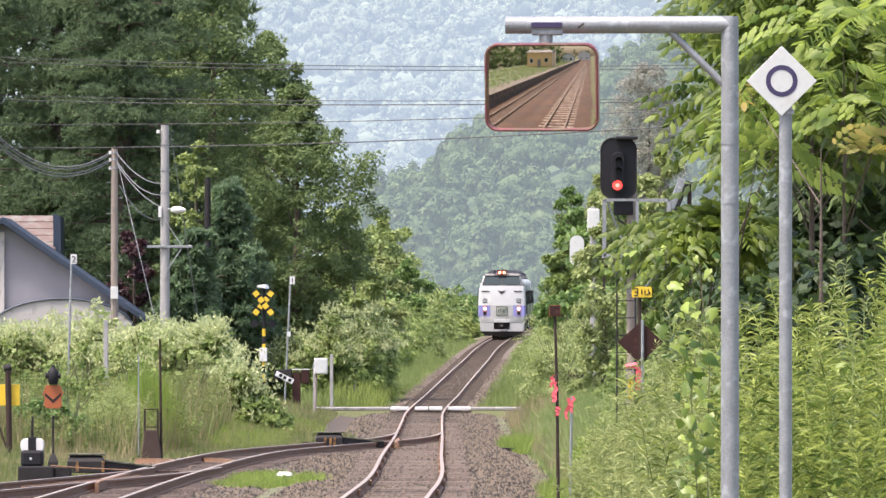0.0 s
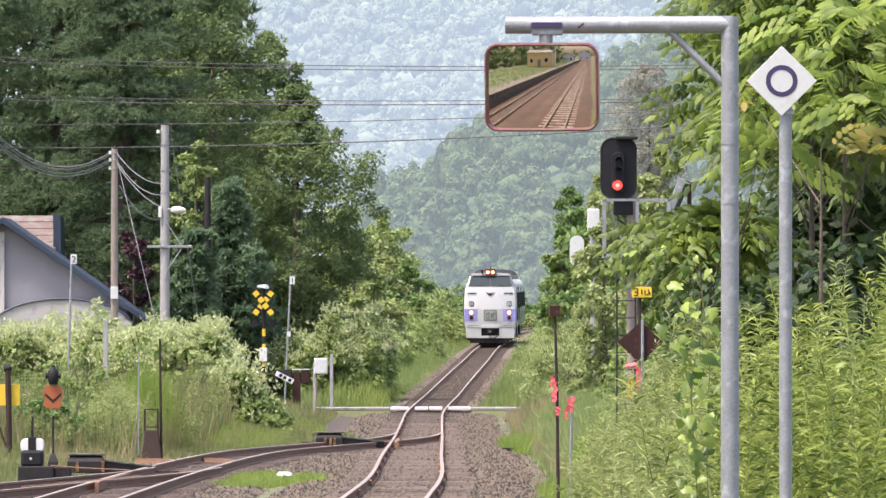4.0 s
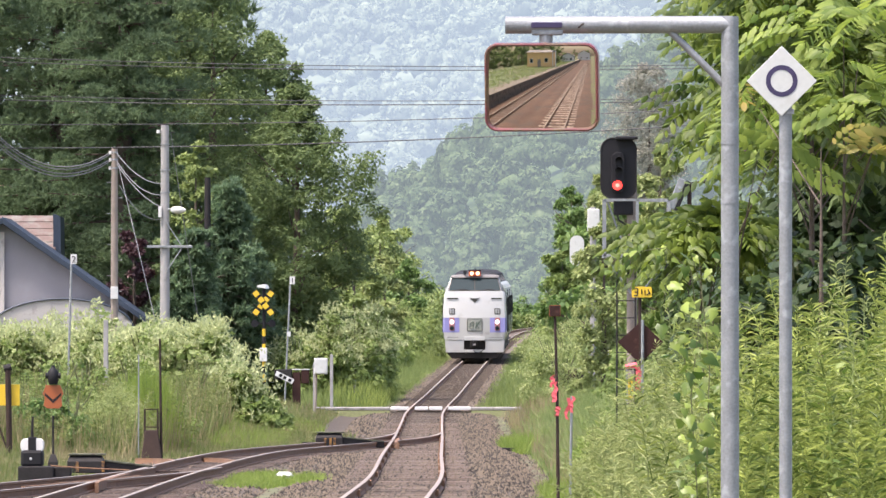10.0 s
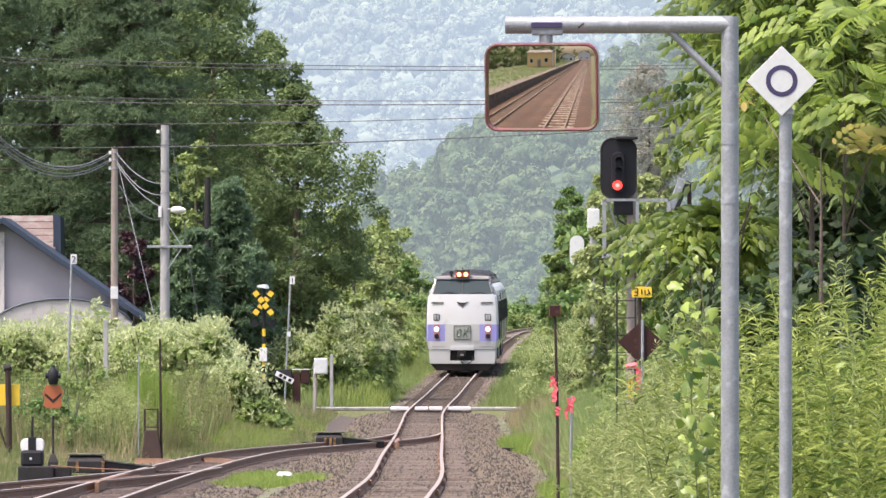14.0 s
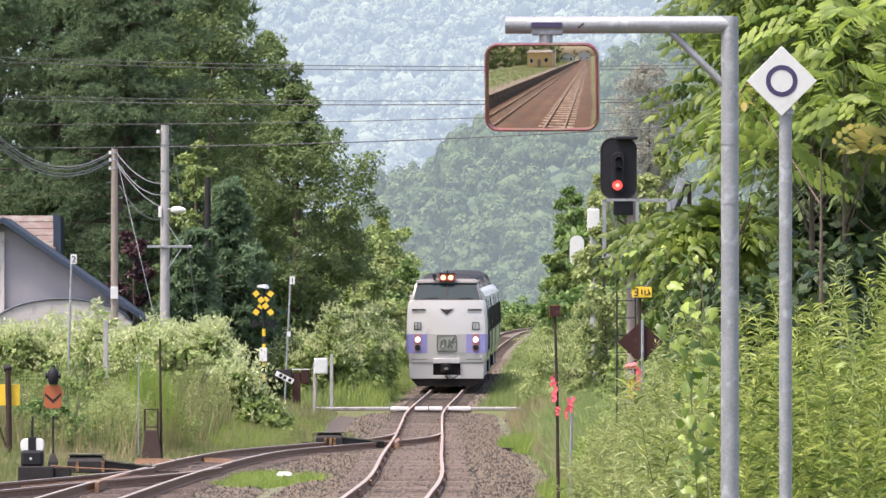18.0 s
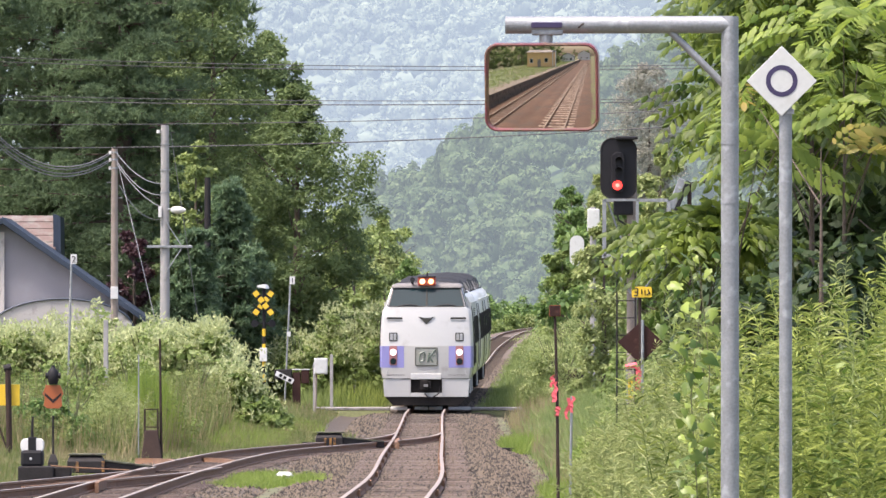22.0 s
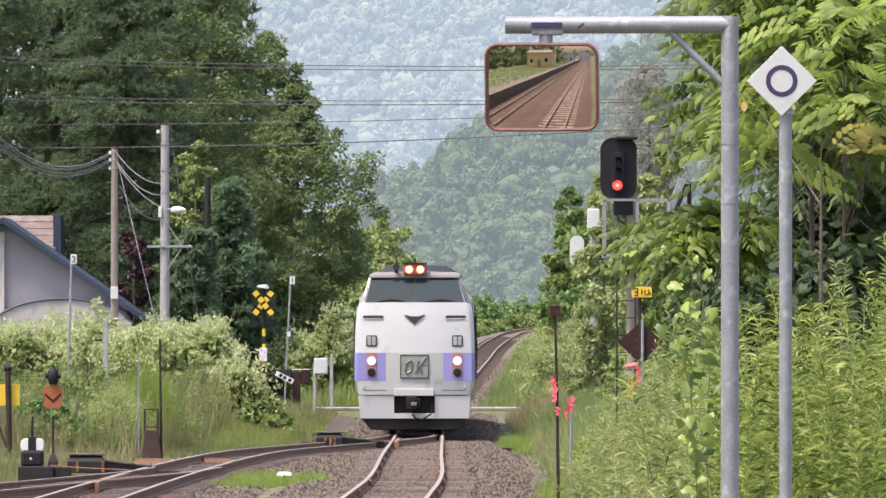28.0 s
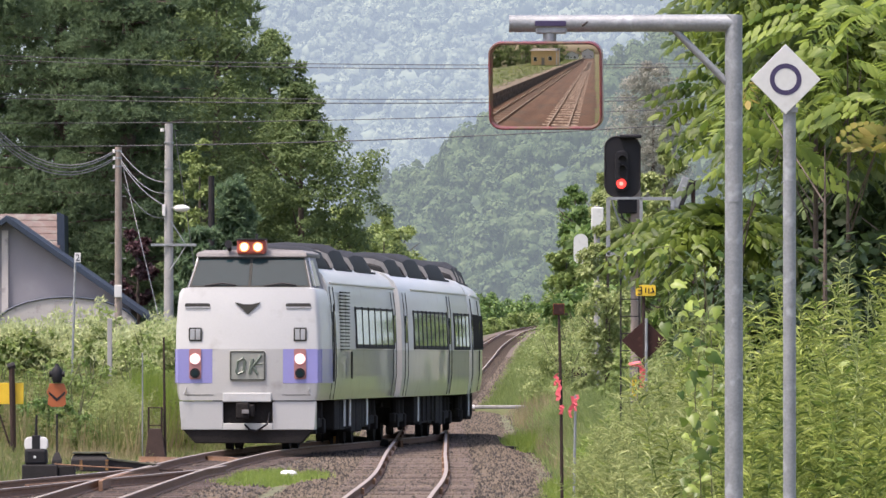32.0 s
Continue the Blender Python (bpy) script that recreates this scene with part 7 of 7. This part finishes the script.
# green strip between the tracks, and on the right edge of the ballast
for i, (cx, cy, rx, ry, k, h) in enumerate(((-2.75, 178, 0.75, 6, 700, 0.2), (-3.2, 172, 0.5, 4, 300, 0.15), (1.75, 252, 0.35, 5, 600, 0.42), (2.2, 262, 0.5, 6, 600, 0.45), (1.95, 168, 0.35, 9, 500, 0.35), (1.6, 152, 0.25, 5, 200, 0.28), (-4.9, 270, 1.0, 20, 1500, 0.26), (-4.5, 302, 1.1, 14, 1100, 0.24))):
    b, r = ng.uniform(0, 6.28, k), np.sqrt(ng.random(k))
    scatter_grass("grass_patch", "patch of short bright grass in the gravel", cx + rx * r * np.cos(b), cy + ry * r * np.sin(b), np.full(k, h), 0.02, LEAF_LIME, 45 + i, 0.4, 7)
n = 2600
yt = -60 + 124 * ng.random(n)
xt = -7.6 - 12 * ng.random(n)
tuft = np.stack([xt, yt, np.full(n, 0.83)], -1)
v, t = needle_arrays(np.repeat(tuft, 5, 0) + ng.normal(size=(n * 5, 3)) * [0.1, 0.1, 0], ng.normal(size=(n * 5, 3)) * 0.4 + [0, 0, 1], unit(ng.normal(size=(n * 5, 3))), 0.3, 0.06)
tagged(new("platform_grass", fast_mesh("platform_grass", v, t, LEAF_OLIVE)), "grass tufts growing on the platform", "grass", kind="stuff")
n = 900
y = ng.uniform(347, 376, n)
x = main_x(y) - 1.75 - 1.6 * ng.random(n)
scatter_grass("trackside_grass", "tall bright green grass beside the crossing", x, y, 0.5 + 0.75 * ng.random(n) * smooth01((main_x(y) - 1.6 - x) / 0.9), 0.035, LEAF_GOLDENROD, 98, 0.2, 7)
# verges of the cutting further on
n = 17000
y = 346 + 316 * ng.random(n) ** 1.2
side = np.where(ng.random(n) < 0.5, -1, 1)
off = 1.4 + 2.8 * ng.random(n) ** 1.1
x = main_x(y) + side * off
scatter_grass("verge_grass", "grass and weeds on the verges of the line", x, y, (0.3 + 0.55 * ng.random(n)) * np.clip((off - 1.35) / 1.3, 0.2, 1.1), 0.04, LEAF_OLIVE, 60, 0.3, 5)
n = 15000
y = 150 + 199 * ng.random(n)
off = 2.6 + 3.8 * ng.random(n) ** 1.1
x = main_x(y) + off
keep = ~((np.abs(y - 342) < 2))
x, y, off = x[keep], y[keep], off[keep]
scatter_grass("bank_grass", "tall green weeds on the bank", x, y, (1 - 0.6 * ((np.abs(y - 325) < 22) & (x < 5))) * (0.3 + 0.45 * ng.random(len(x))) * np.clip((off - 2.1) / 1.5, 0.25, 1.5), 0.026, LEAF_OLIVE, 61, 0.45, 6)
keep = (np.sin(x * 1.9 + y * 0.13) > -0.3) & (off > 3.0) & (y < 300)
scatter_grass("pale_weeds", "pale feathery weeds on the bank", x[keep], y[keep], 0.3 + 0.4 * ng.random(keep.sum()), 0.03, LEAF_SAGE, 63, 0.7, 7, "weeds")
scatter_grass("bank_dry_grass", "brown dead stalks among the weeds", x[::9], y[::9], 0.3 + 0.4 * ng.random(len(x[::9])), 0.025, LEAF_DRY, 62, 0.25, 5)


def goldenrod(name, label, x, y, height, mat, seed, leaves=60, leaf=0.12, wide=0.16, arch=0.3, start=0.25):
    """Tall leafy weeds: arching stems set all round with narrow drooping leaves."""
    nr = np.random.default_rng(seed)
    n = len(x)
    base = np.stack([x, y, ground_z(x, y)], -1)
    lean = nr.normal(size=(n, 3)) * 0.07
    lean[:, 2] = 1
    b = nr.uniform(0, 6.28, n)
    over = np.stack([np.cos(b), np.sin(b), np.full(n, -0.5)], -1) * (arch * nr.uniform(0.2, 1.2, n))[:, None]
    def at(f, k):
        return np.repeat(base, k, 0) + np.repeat(lean * height[:, None], k, 0) * f[:, None] + np.repeat(over, k, 0) * (f ** 4)[:, None]
    parts = []
    for f0, f1 in ((0, 0.5), (0.5, 0.8), (0.8, 1.0)):
        p, q = at(np.full(n, f0), 1), at(np.full(n, f1), 1)
        parts.append(leaf_arrays(p, q - p, unit(nr.normal(size=(n, 3))), np.linalg.norm(q - p, axis=1) * 1.05, 0.012, 0.0))
    f = np.tile(start + (1 - start) * np.linspace(0, 1, leaves) ** 0.85, n)
    b = np.tile(np.arange(leaves) * 2.4, n) + np.repeat(nr.uniform(0, 6.28, n), leaves)
    p = at(f, leaves)
    out = np.stack([np.cos(b), np.sin(b), 0.35 + 0.55 * f + nr.normal(size=len(b)) * 0.5], -1)
    size = leaf * (1.1 - 0.35 * f ** 3) * nr.uniform(0.65, 1.35, len(b))
    up = np.tile([0, 0, 1.0], (len(b), 1)) + nr.normal(size=(len(b), 3)) * 0.35
    parts.append(leaf_arrays(p, out, up, size, size * wide, 0.4))
    v, t = joined(parts)
    tagged(new(name, fast_mesh(name, v, t, mat)), label, "weeds", kind="stuff")


n = 2300
y = ng.uniform(75, 135, n)
x = 1.42 + ng.random(n) * 0.036 * y
keep = (x > 0.0126 * y) & (x < 0.047 * y) & (np.sin(x * 6.3 + y * 0.9) * np.sin(x * 3.1 - y * 0.47 + 1.0) > -0.05)
x, y = x[keep], y[keep]
h = np.interp(x * 90 / y, [1.1, 1.3, 1.5, 1.75, 2.1, 2.4, 2.6, 3.1, 3.8], [0.8, 1.35, 1.6, 1.85, 2.5, 2.45, 2.35, 2.7, 3.05]) * (0.88 + 0.12 * np.sin(x * 4.1 + y * 0.31)) * ng.uniform(0.62, 1.06, len(x)) - ground_z(x, y)
x, y, h = x[h > 0.25], y[h > 0.25], h[h > 0.25]
u = x * 90 / y
soft = (u < 2.35 - 0.5 * ng.random(len(u))) | (ng.random(len(u)) < 0.14)
goldenrod("goldenrod", "tall leafy goldenrod weeds crowding the bank", x[~soft], y[~soft], h[~soft], LEAF_GOLDENROD, 91, 115, 0.125, 0.12)
goldenrod("bank_weeds", "bushy green weeds among the goldenrod", x[::5] + 0.05, y[::5], h[::5] * 0.85, LEAF_WEED, 89, 60, 0.09, 0.42, 0.2, 0.1)
goldenrod("mugwort", "tall grey-green weeds crowding the bank", x[soft], y[soft], h[soft], LEAF_SAGE, 94, 105, 0.1, 0.18, 0.25, 0.15)
goldenrod("olive_weeds", "soft olive-green weeds before the knotweed", WEED_BANK[0][::2], WEED_BANK[1][::2], WEED_BANK[2][::2], LEAF_GRASS, 93, 36, 0.15, 0.24)
n = 900
y = ng.uniform(128, 190, n)
x = 2.3 + 2.6 * ng.random(n)
goldenrod("goldenrod_far", "leafy green weeds on the bank beside the signal", x, y, 0.6 + 0.8 * ng.random(n) * smooth01((x - 1.8) / 1.5), LEAF_WEED, 92, 34, 0.14, 0.22)
# two stands that set themselves off from the long grass
n = 130
x, y = -7.0 + ng.normal(size=n) * 0.42, 232 + ng.normal(size=n) * 2.5
goldenrod("wormwood", "grey-green feathery wormwood in the long grass", x, y, (1.15 + 0.6 * ng.random(n)) * np.exp(-((x + 7.0) / 0.9) ** 2), LEAF_SAGE, 96, 60, 0.13, 0.2, 0.25, 0.1)
n = 800
x, y = -6.5 + ng.normal(size=n) * 0.24, 236 + ng.normal(size=n) * 1.5
scatter_grass("tall_bright_grass", "stand of tall bright green grass", x, y, 1.5 + 0.4 * ng.random(n), 0.03, LEAF_SUNLIT, 97, 0.1, 6)
n = 130
x, y = -7.1 + ng.normal(size=n) * 0.55, 214 + ng.normal(size=n) * 4
scatter_grass("withered_grass", "withered brown grass before the weeds", x, y, 0.35 + 0.35 * ng.random(n), 0.02, LEAF_DRY, 99, 0.45, 6)
n = 90
y = ng.uniform(98, 122, n)
x = y * ng.uniform(0.0135, 0.0205, n)
scatter_grass("dock_stalks", "rust-brown dead dock stalks at the foot of the bank", x, y, 0.45 + 0.3 * ng.random(n), 0.03, LEAF_RUST, 100, 0.25, 6)


n = 420
yd = ng.uniform(74, 100, n)
xd = 0.0165 * yd + 0.5 * ng.random(n)
scatter_grass("dead_stalks", "brown dead stalks among the weeds", xd, yd, 0.9 + 0.5 * ng.random(n), 0.012, LEAF_DRY, 95, 0.2, 3)


for i, (x, y, w, h) in enumerate(((2.3, 80, 0.35, 1.0), (2.75, 78, 0.4, 1.15), (3.1, 80, 0.4, 1.3), (3.3, 84, 0.4, 1.9), (2.5, 86, 0.4, 1.5), (2.1, 90, 0.4, 1.5), (2.9, 90, 0.4, 1.9), (2.0, 82, 0.25, 0.9))):
    shrub(x, y, w, h, (LEAF_MID, LEAF_WEED)[i % 2], "broad-leaved green weed among the goldenrod", 26, 30, 0.11, 950 + i, group="weed clumps on the bank")


def oblong_leaves(base, along, up, length, width):
    """Oblong leaflets with a folded midrib and a drooping tip, six triangles each."""
    n = len(base)
    along = unit(along)
    side = unit(np.cross(along, up))
    nrm = np.cross(side, along)
    v = [base + along * (length * 0.55)[:, None]]
    for f, w in ((0, 0), (0.28, 0.5), (0.72, 0.42), (1, 0), (0.72, -0.42), (0.28, -0.5)):
        v.append(base + along * (length * f)[:, None] + side * (width * w)[:, None] - nrm * (width * abs(w) * 0.35 + length * 0.3 * f * f - length * 0.09)[:, None])
    t = np.array([(0, 1 + i, 1 + (i + 1) % 6) for i in range(6)])[None] + np.arange(n)[:, None, None] * 7
    return np.stack(v, 1).reshape(-1, 3), t.reshape(-1, 3)


def leafy_tree(x, y, height, centres, mat, label, seed, leaves=420, leaflets=16, size=0.135):
    """A tree of feathery compound leaves: each leaf a stalk with pairs of leaflets."""
    rng, nr = random.Random(seed), np.random.default_rng(seed)
    zb = gz(x, y)
    root = thing("tree", pose(x, y, zb), label, "tree")
    g = limb_geo(height * 0.9, 0.032, 0, rng)
    for c in centres[::3]:
        g.tube([(0, 0, max(0.4, c[2] - zb - 1.0)), (c[0] * 0.5 - x * 0.5, c[1] * 0.5 - y * 0.5, c[2] - zb - 0.5), (c[0] - x, c[1] - y, c[2] - zb)], [0.008, 0.006, 0.003], 6)
    part("trunk", g, BARK, root, smooth=True)
    cs = np.array([(a - x, b - y, c - zb) for a, b, c, r in centres])
    rs = np.array([r for a, b, c, r in centres])
    k = nr.integers(0, len(cs), leaves)
    d = unit(nr.normal(size=(leaves, 3)))
    d[:, 2] = np.abs(d[:, 2]) * 0.8 - 0.15
    p = cs[k] + d * rs[k][:, None] * nr.random((leaves, 1)) ** 0.5
    along = d + nr.normal(size=(leaves, 3)) * 0.5
    along[:, 2] = along[:, 2] * 0.6 + 0.25
    along = unit(along)
    ln = nr.uniform(0.4, 0.75, leaves)
    face = np.array([0, -0.45, 0.9]) + nr.normal(size=(leaves, 3)) * 0.3
    sidev = unit(np.cross(along, face))
    face = np.cross(sidev, along)
    down = np.array([0, 0, 1.0])
    parts = []
    m = leaflets // 2
    for j in range(m):
        f = 0.16 + 0.8 * j / (m - 1)
        q = p + along * (ln * f)[:, None] - down * (ln * 0.55 * f * f)[:, None]
        for s in (-1, 1):
            dirn = sidev * s + along * 0.4 - down * (0.25 + 0.35 * f)
            sz = size * (1.1 - 0.6 * abs(f - 0.5)) * nr.uniform(0.8, 1.2, leaves)
            parts.append(oblong_leaves(q, dirn, face + nr.normal(size=(leaves, 3)) * 0.16, sz, sz * 0.4))
    tip = p + along * ln[:, None] - down * (ln * 0.55)[:, None]
    parts.append(oblong_leaves(tip, along - down * 0.7, face, np.full(leaves, size), np.full(leaves, size * 0.45)))
    v, t = joined(parts)
    ob = new("crown", fast_mesh("crown", v, t, mat))
    ob.parent = root
    return root


rt = random.Random(77)
def cloud(x0, x1, y0, y1, z0, z1, k, r):
    return [(rt.uniform(x0, x1), rt.uniform(y0, y1), rt.uniform(z0, z1), r * rt.uniform(0.7, 1.3)) for _ in range(k)]


leafy_tree(3.3, 96, 6.0, cloud(2.75, 4.6, 92, 100, 3.85, 5.6, 44, 0.42), LEAF_BRIGHT, "young walnut tree with feathery bright green leaves", 81, 1150)
# the rear walnut takes the dark leaf colour to imitate shaded depth
leafy_tree(4.6, 104, 6.5, cloud(2.8, 5.6, 101, 109, 3.7, 6.0, 40, 0.55), LEAF_DARK, "walnut tree behind, its feathery leaves coloured darker for shade", 82, 1300)
leafy_tree(2.5, 104, 3.6, cloud(2.2, 2.75, 101, 106, 2.95, 3.15, 9, 0.2), LEAF_BRIGHT, "young walnut shoot with yellow-green leaves", 83, 200)
leafy_tree(3.4, 91, 4.2, cloud(3.0, 3.75, 88, 91, 3.9, 5.0, 12, 0.25), LEAF_SUNLIT, "young walnut tree with leaves coloured pale for sunlight", 85, 55, 16, 0.14)
leafy_tree(2.5, 92, 4.2, cloud(2.65, 3.0, 90, 93, 3.5, 4.6, 9, 0.2), LEAF_SUNLIT, "young walnut tree with leaves coloured pale for sunlight", 86, 34, 16, 0.14)
leafy_tree(3.1, 88, 3.9, [(3.1, 88, 3.6, 0.12), (3.15, 88, 3.75, 0.1), (3.5, 88, 3.55, 0.12), (2.55, 90, 4.2, 0.1)], LEAF_YELLOW, "sapling with yellowing feathery leaves", 84, 7, 16, 0.13)
# bushes that fill the gap; their near-black green stands in for deep shade
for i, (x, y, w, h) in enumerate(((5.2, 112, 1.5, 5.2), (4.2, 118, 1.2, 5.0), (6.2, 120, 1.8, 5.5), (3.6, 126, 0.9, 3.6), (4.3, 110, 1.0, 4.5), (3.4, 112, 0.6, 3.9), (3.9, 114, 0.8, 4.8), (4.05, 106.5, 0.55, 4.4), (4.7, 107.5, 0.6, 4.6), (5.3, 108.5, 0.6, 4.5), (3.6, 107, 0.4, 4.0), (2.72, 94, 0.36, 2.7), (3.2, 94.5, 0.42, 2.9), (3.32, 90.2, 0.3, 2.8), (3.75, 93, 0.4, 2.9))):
    shrub(x, y, w, h, LEAF_SHADED, "dense bush behind the walnut trees, coloured dark for shade", 55, 130, 0.13, 900 + i)
# added tree, its crown mostly out of view, to keep sun off the bushes
broadleaf(5.6, 116, 9.5, 2.6, LEAF_DARK, "tall tree added above the view to shade the bank", 60, 260, 0.2, 920, 0.5)


def heart_leaves(p, along, up, size):
    """Broad heart-shaped leaves, each a cupped fan round its midrib."""
    n = len(p)
    along = unit(along)
    side = unit(np.cross(along, up))
    nrm = np.cross(side, along)
    rim = ((0.0, 0.06), (0.24, -0.12), (0.42, 0.14), (0.25, 0.52), (0.0, 1.05), (-0.25, 0.52), (-0.42, 0.14), (-0.24, -0.12))
    v = [p + along * (size * 0.4)[:, None]]
    for a, b in rim:
        v.append(p + along * (size * b)[:, None] + side * (size * a)[:, None] - nrm * (size * (0.32 * abs(a) + 0.22 * b * b))[:, None])
    m = len(rim)
    k = np.arange(n)[:, None, None] * (m + 1)
    t = np.array([(0, 1 + i, 1 + (i + 1) % m) for i in range(m)])[None] + k
    return np.stack(v, 1).reshape(-1, 3), t.reshape(-1, 3)


LEAF_VINE = leaf_material("vine_leaves", (0.045, 0.095, 0.015), (0.29, 0.38, 0.075), 0.4, 0.4, patch=4.0, speck=0.9)
VINE_STEM = material("green_brown_vine_stem", (0.09, 0.1, 0.04), 0.8, 0, 0.3, 5, 40, 0.2)


def broad_vine(path, count, seed, sizes=(0.09, 0.2), spread=(0.12, 0.25, 0.12)):
    """A wild vine along a path, with large drooping leaves."""
    nr = np.random.default_rng(seed)
    x, y, z = path[0]
    root = thing("vine", pose(x, y, z), "wild vine with large drooping green leaves", "vine")
    pts = np.array(path, float) - path[0]
    part("stem", Geo().tube([tuple(q) for q in pts], [0.004] * (len(pts) - 1) + [0.002], 6), VINE_STEM, root)
    f = np.linspace(0.15, 1, count) * (len(pts) - 1)
    p = np.stack([np.interp(f, np.arange(len(pts)), pts[:, i]) for i in range(3)], -1) + nr.normal(size=(count, 3)) * spread
    along = np.stack([nr.normal(size=count), -0.1 - nr.random(count), -0.6 + nr.normal(size=count) * 0.45], -1)
    up = np.tile([0, -0.4, 1.0], (count, 1)) + nr.normal(size=(count, 3)) * 0.6
    v, t = heart_leaves(p, along, up, nr.uniform(*sizes, count))
    ob = new("foliage", fast_mesh("foliage", v, t, LEAF_VINE))
    ob.parent = root
    ob.data.shade_smooth()


broad_vine(((1.78, 73.6, gz(1.78, 73.6)), (1.74, 73.6, 1.1), (1.7, 73.6, 1.7), (1.76, 73.6, 2.25)), 70, 5, (0.06, 0.13), (0.08, 0.18, 0.1))
broad_vine(((1.95, 76.5, gz(1.95, 76.5)), (1.88, 76.5, 1.2), (1.9, 76.5, 1.9), (1.82, 76.5, 2.7)), 46, 6, (0.06, 0.12))
# a shoot arching out of the bank above the sign
broad_vine(((2.0, 80, gz(2.0, 80)), (1.95, 80, 1.8), (1.85, 80, 2.6), (1.66, 80, 2.78), (1.45, 80, 2.75), (1.3, 80, 2.62)), 22, 7, (0.055, 0.1), (0.05, 0.1, 0.03))
broad_vine(((2.6, 100, gz(2.6, 100)), (2.5, 100, 1.8), (2.4, 100, 2.6), (2.3, 100, 2.95)), 44, 9, (0.06, 0.12), (0.14, 0.3, 0.14))

# ---- sleepers, piece by piece ----
def sleepers(root, fx, y0, y1, length, step=0.62, far=None, wood=SLEEPER):
    me = mesh_of("sleeper", Geo().box(-length / 2, length / 2, -0.11, 0.11, -0.14, 0.0), wood, bevel=0.012)
    rng = random.Random(int(y0 + y1))
    y = y0
    while y < y1:
        ob = new("sleeper", me)
        ob.parent = root
        ob.matrix_local = pose(float(fx(y)) + rng.gauss(0, 0.02), y + rng.gauss(0, 0.02), float(rail_z(y)) - 0.14 + rng.gauss(0, 0.004), 0, 0, rng.gauss(0, 0.8))
        y += step
    if far:
        g = Geo()
        y = y1
        while y < far:
            x, z = float(fx(y)), float(rail_z(y)) - 0.14
            g.box(x - length / 2, x + length / 2, y - 0.11, y + 0.11, z - 0.14, z)
            y += step
        ob = part("sleepers_beyond", g, SLEEPER_DUSTY, root)
        tagged(ob, kind="stuff")


sleepers(MAIN, main_x, 128, 312, 2.1, far=700)
sleepers(LOOP, loop_x, 128, 240, 2.1, wood=SLEEPER_DARK)
for root, fx in ((MAIN, main_x), (LOOP, loop_x)):
    g = Geo()
    for i in range(290):
        y = -52 + i * 0.62
        g.box(float(fx(y)) - 1.05, float(fx(y)) + 1.05, y - 0.11, y + 0.11, -0.28, -0.14)
    tagged(part("sleepers_at_station", g, SLEEPER_PALE if root is MAIN else SLEEPER, root), kind="stuff")
sleepers(SIDING, siding_x, 128, 168, 2.1, wood=SLEEPER_DARK)

motions()
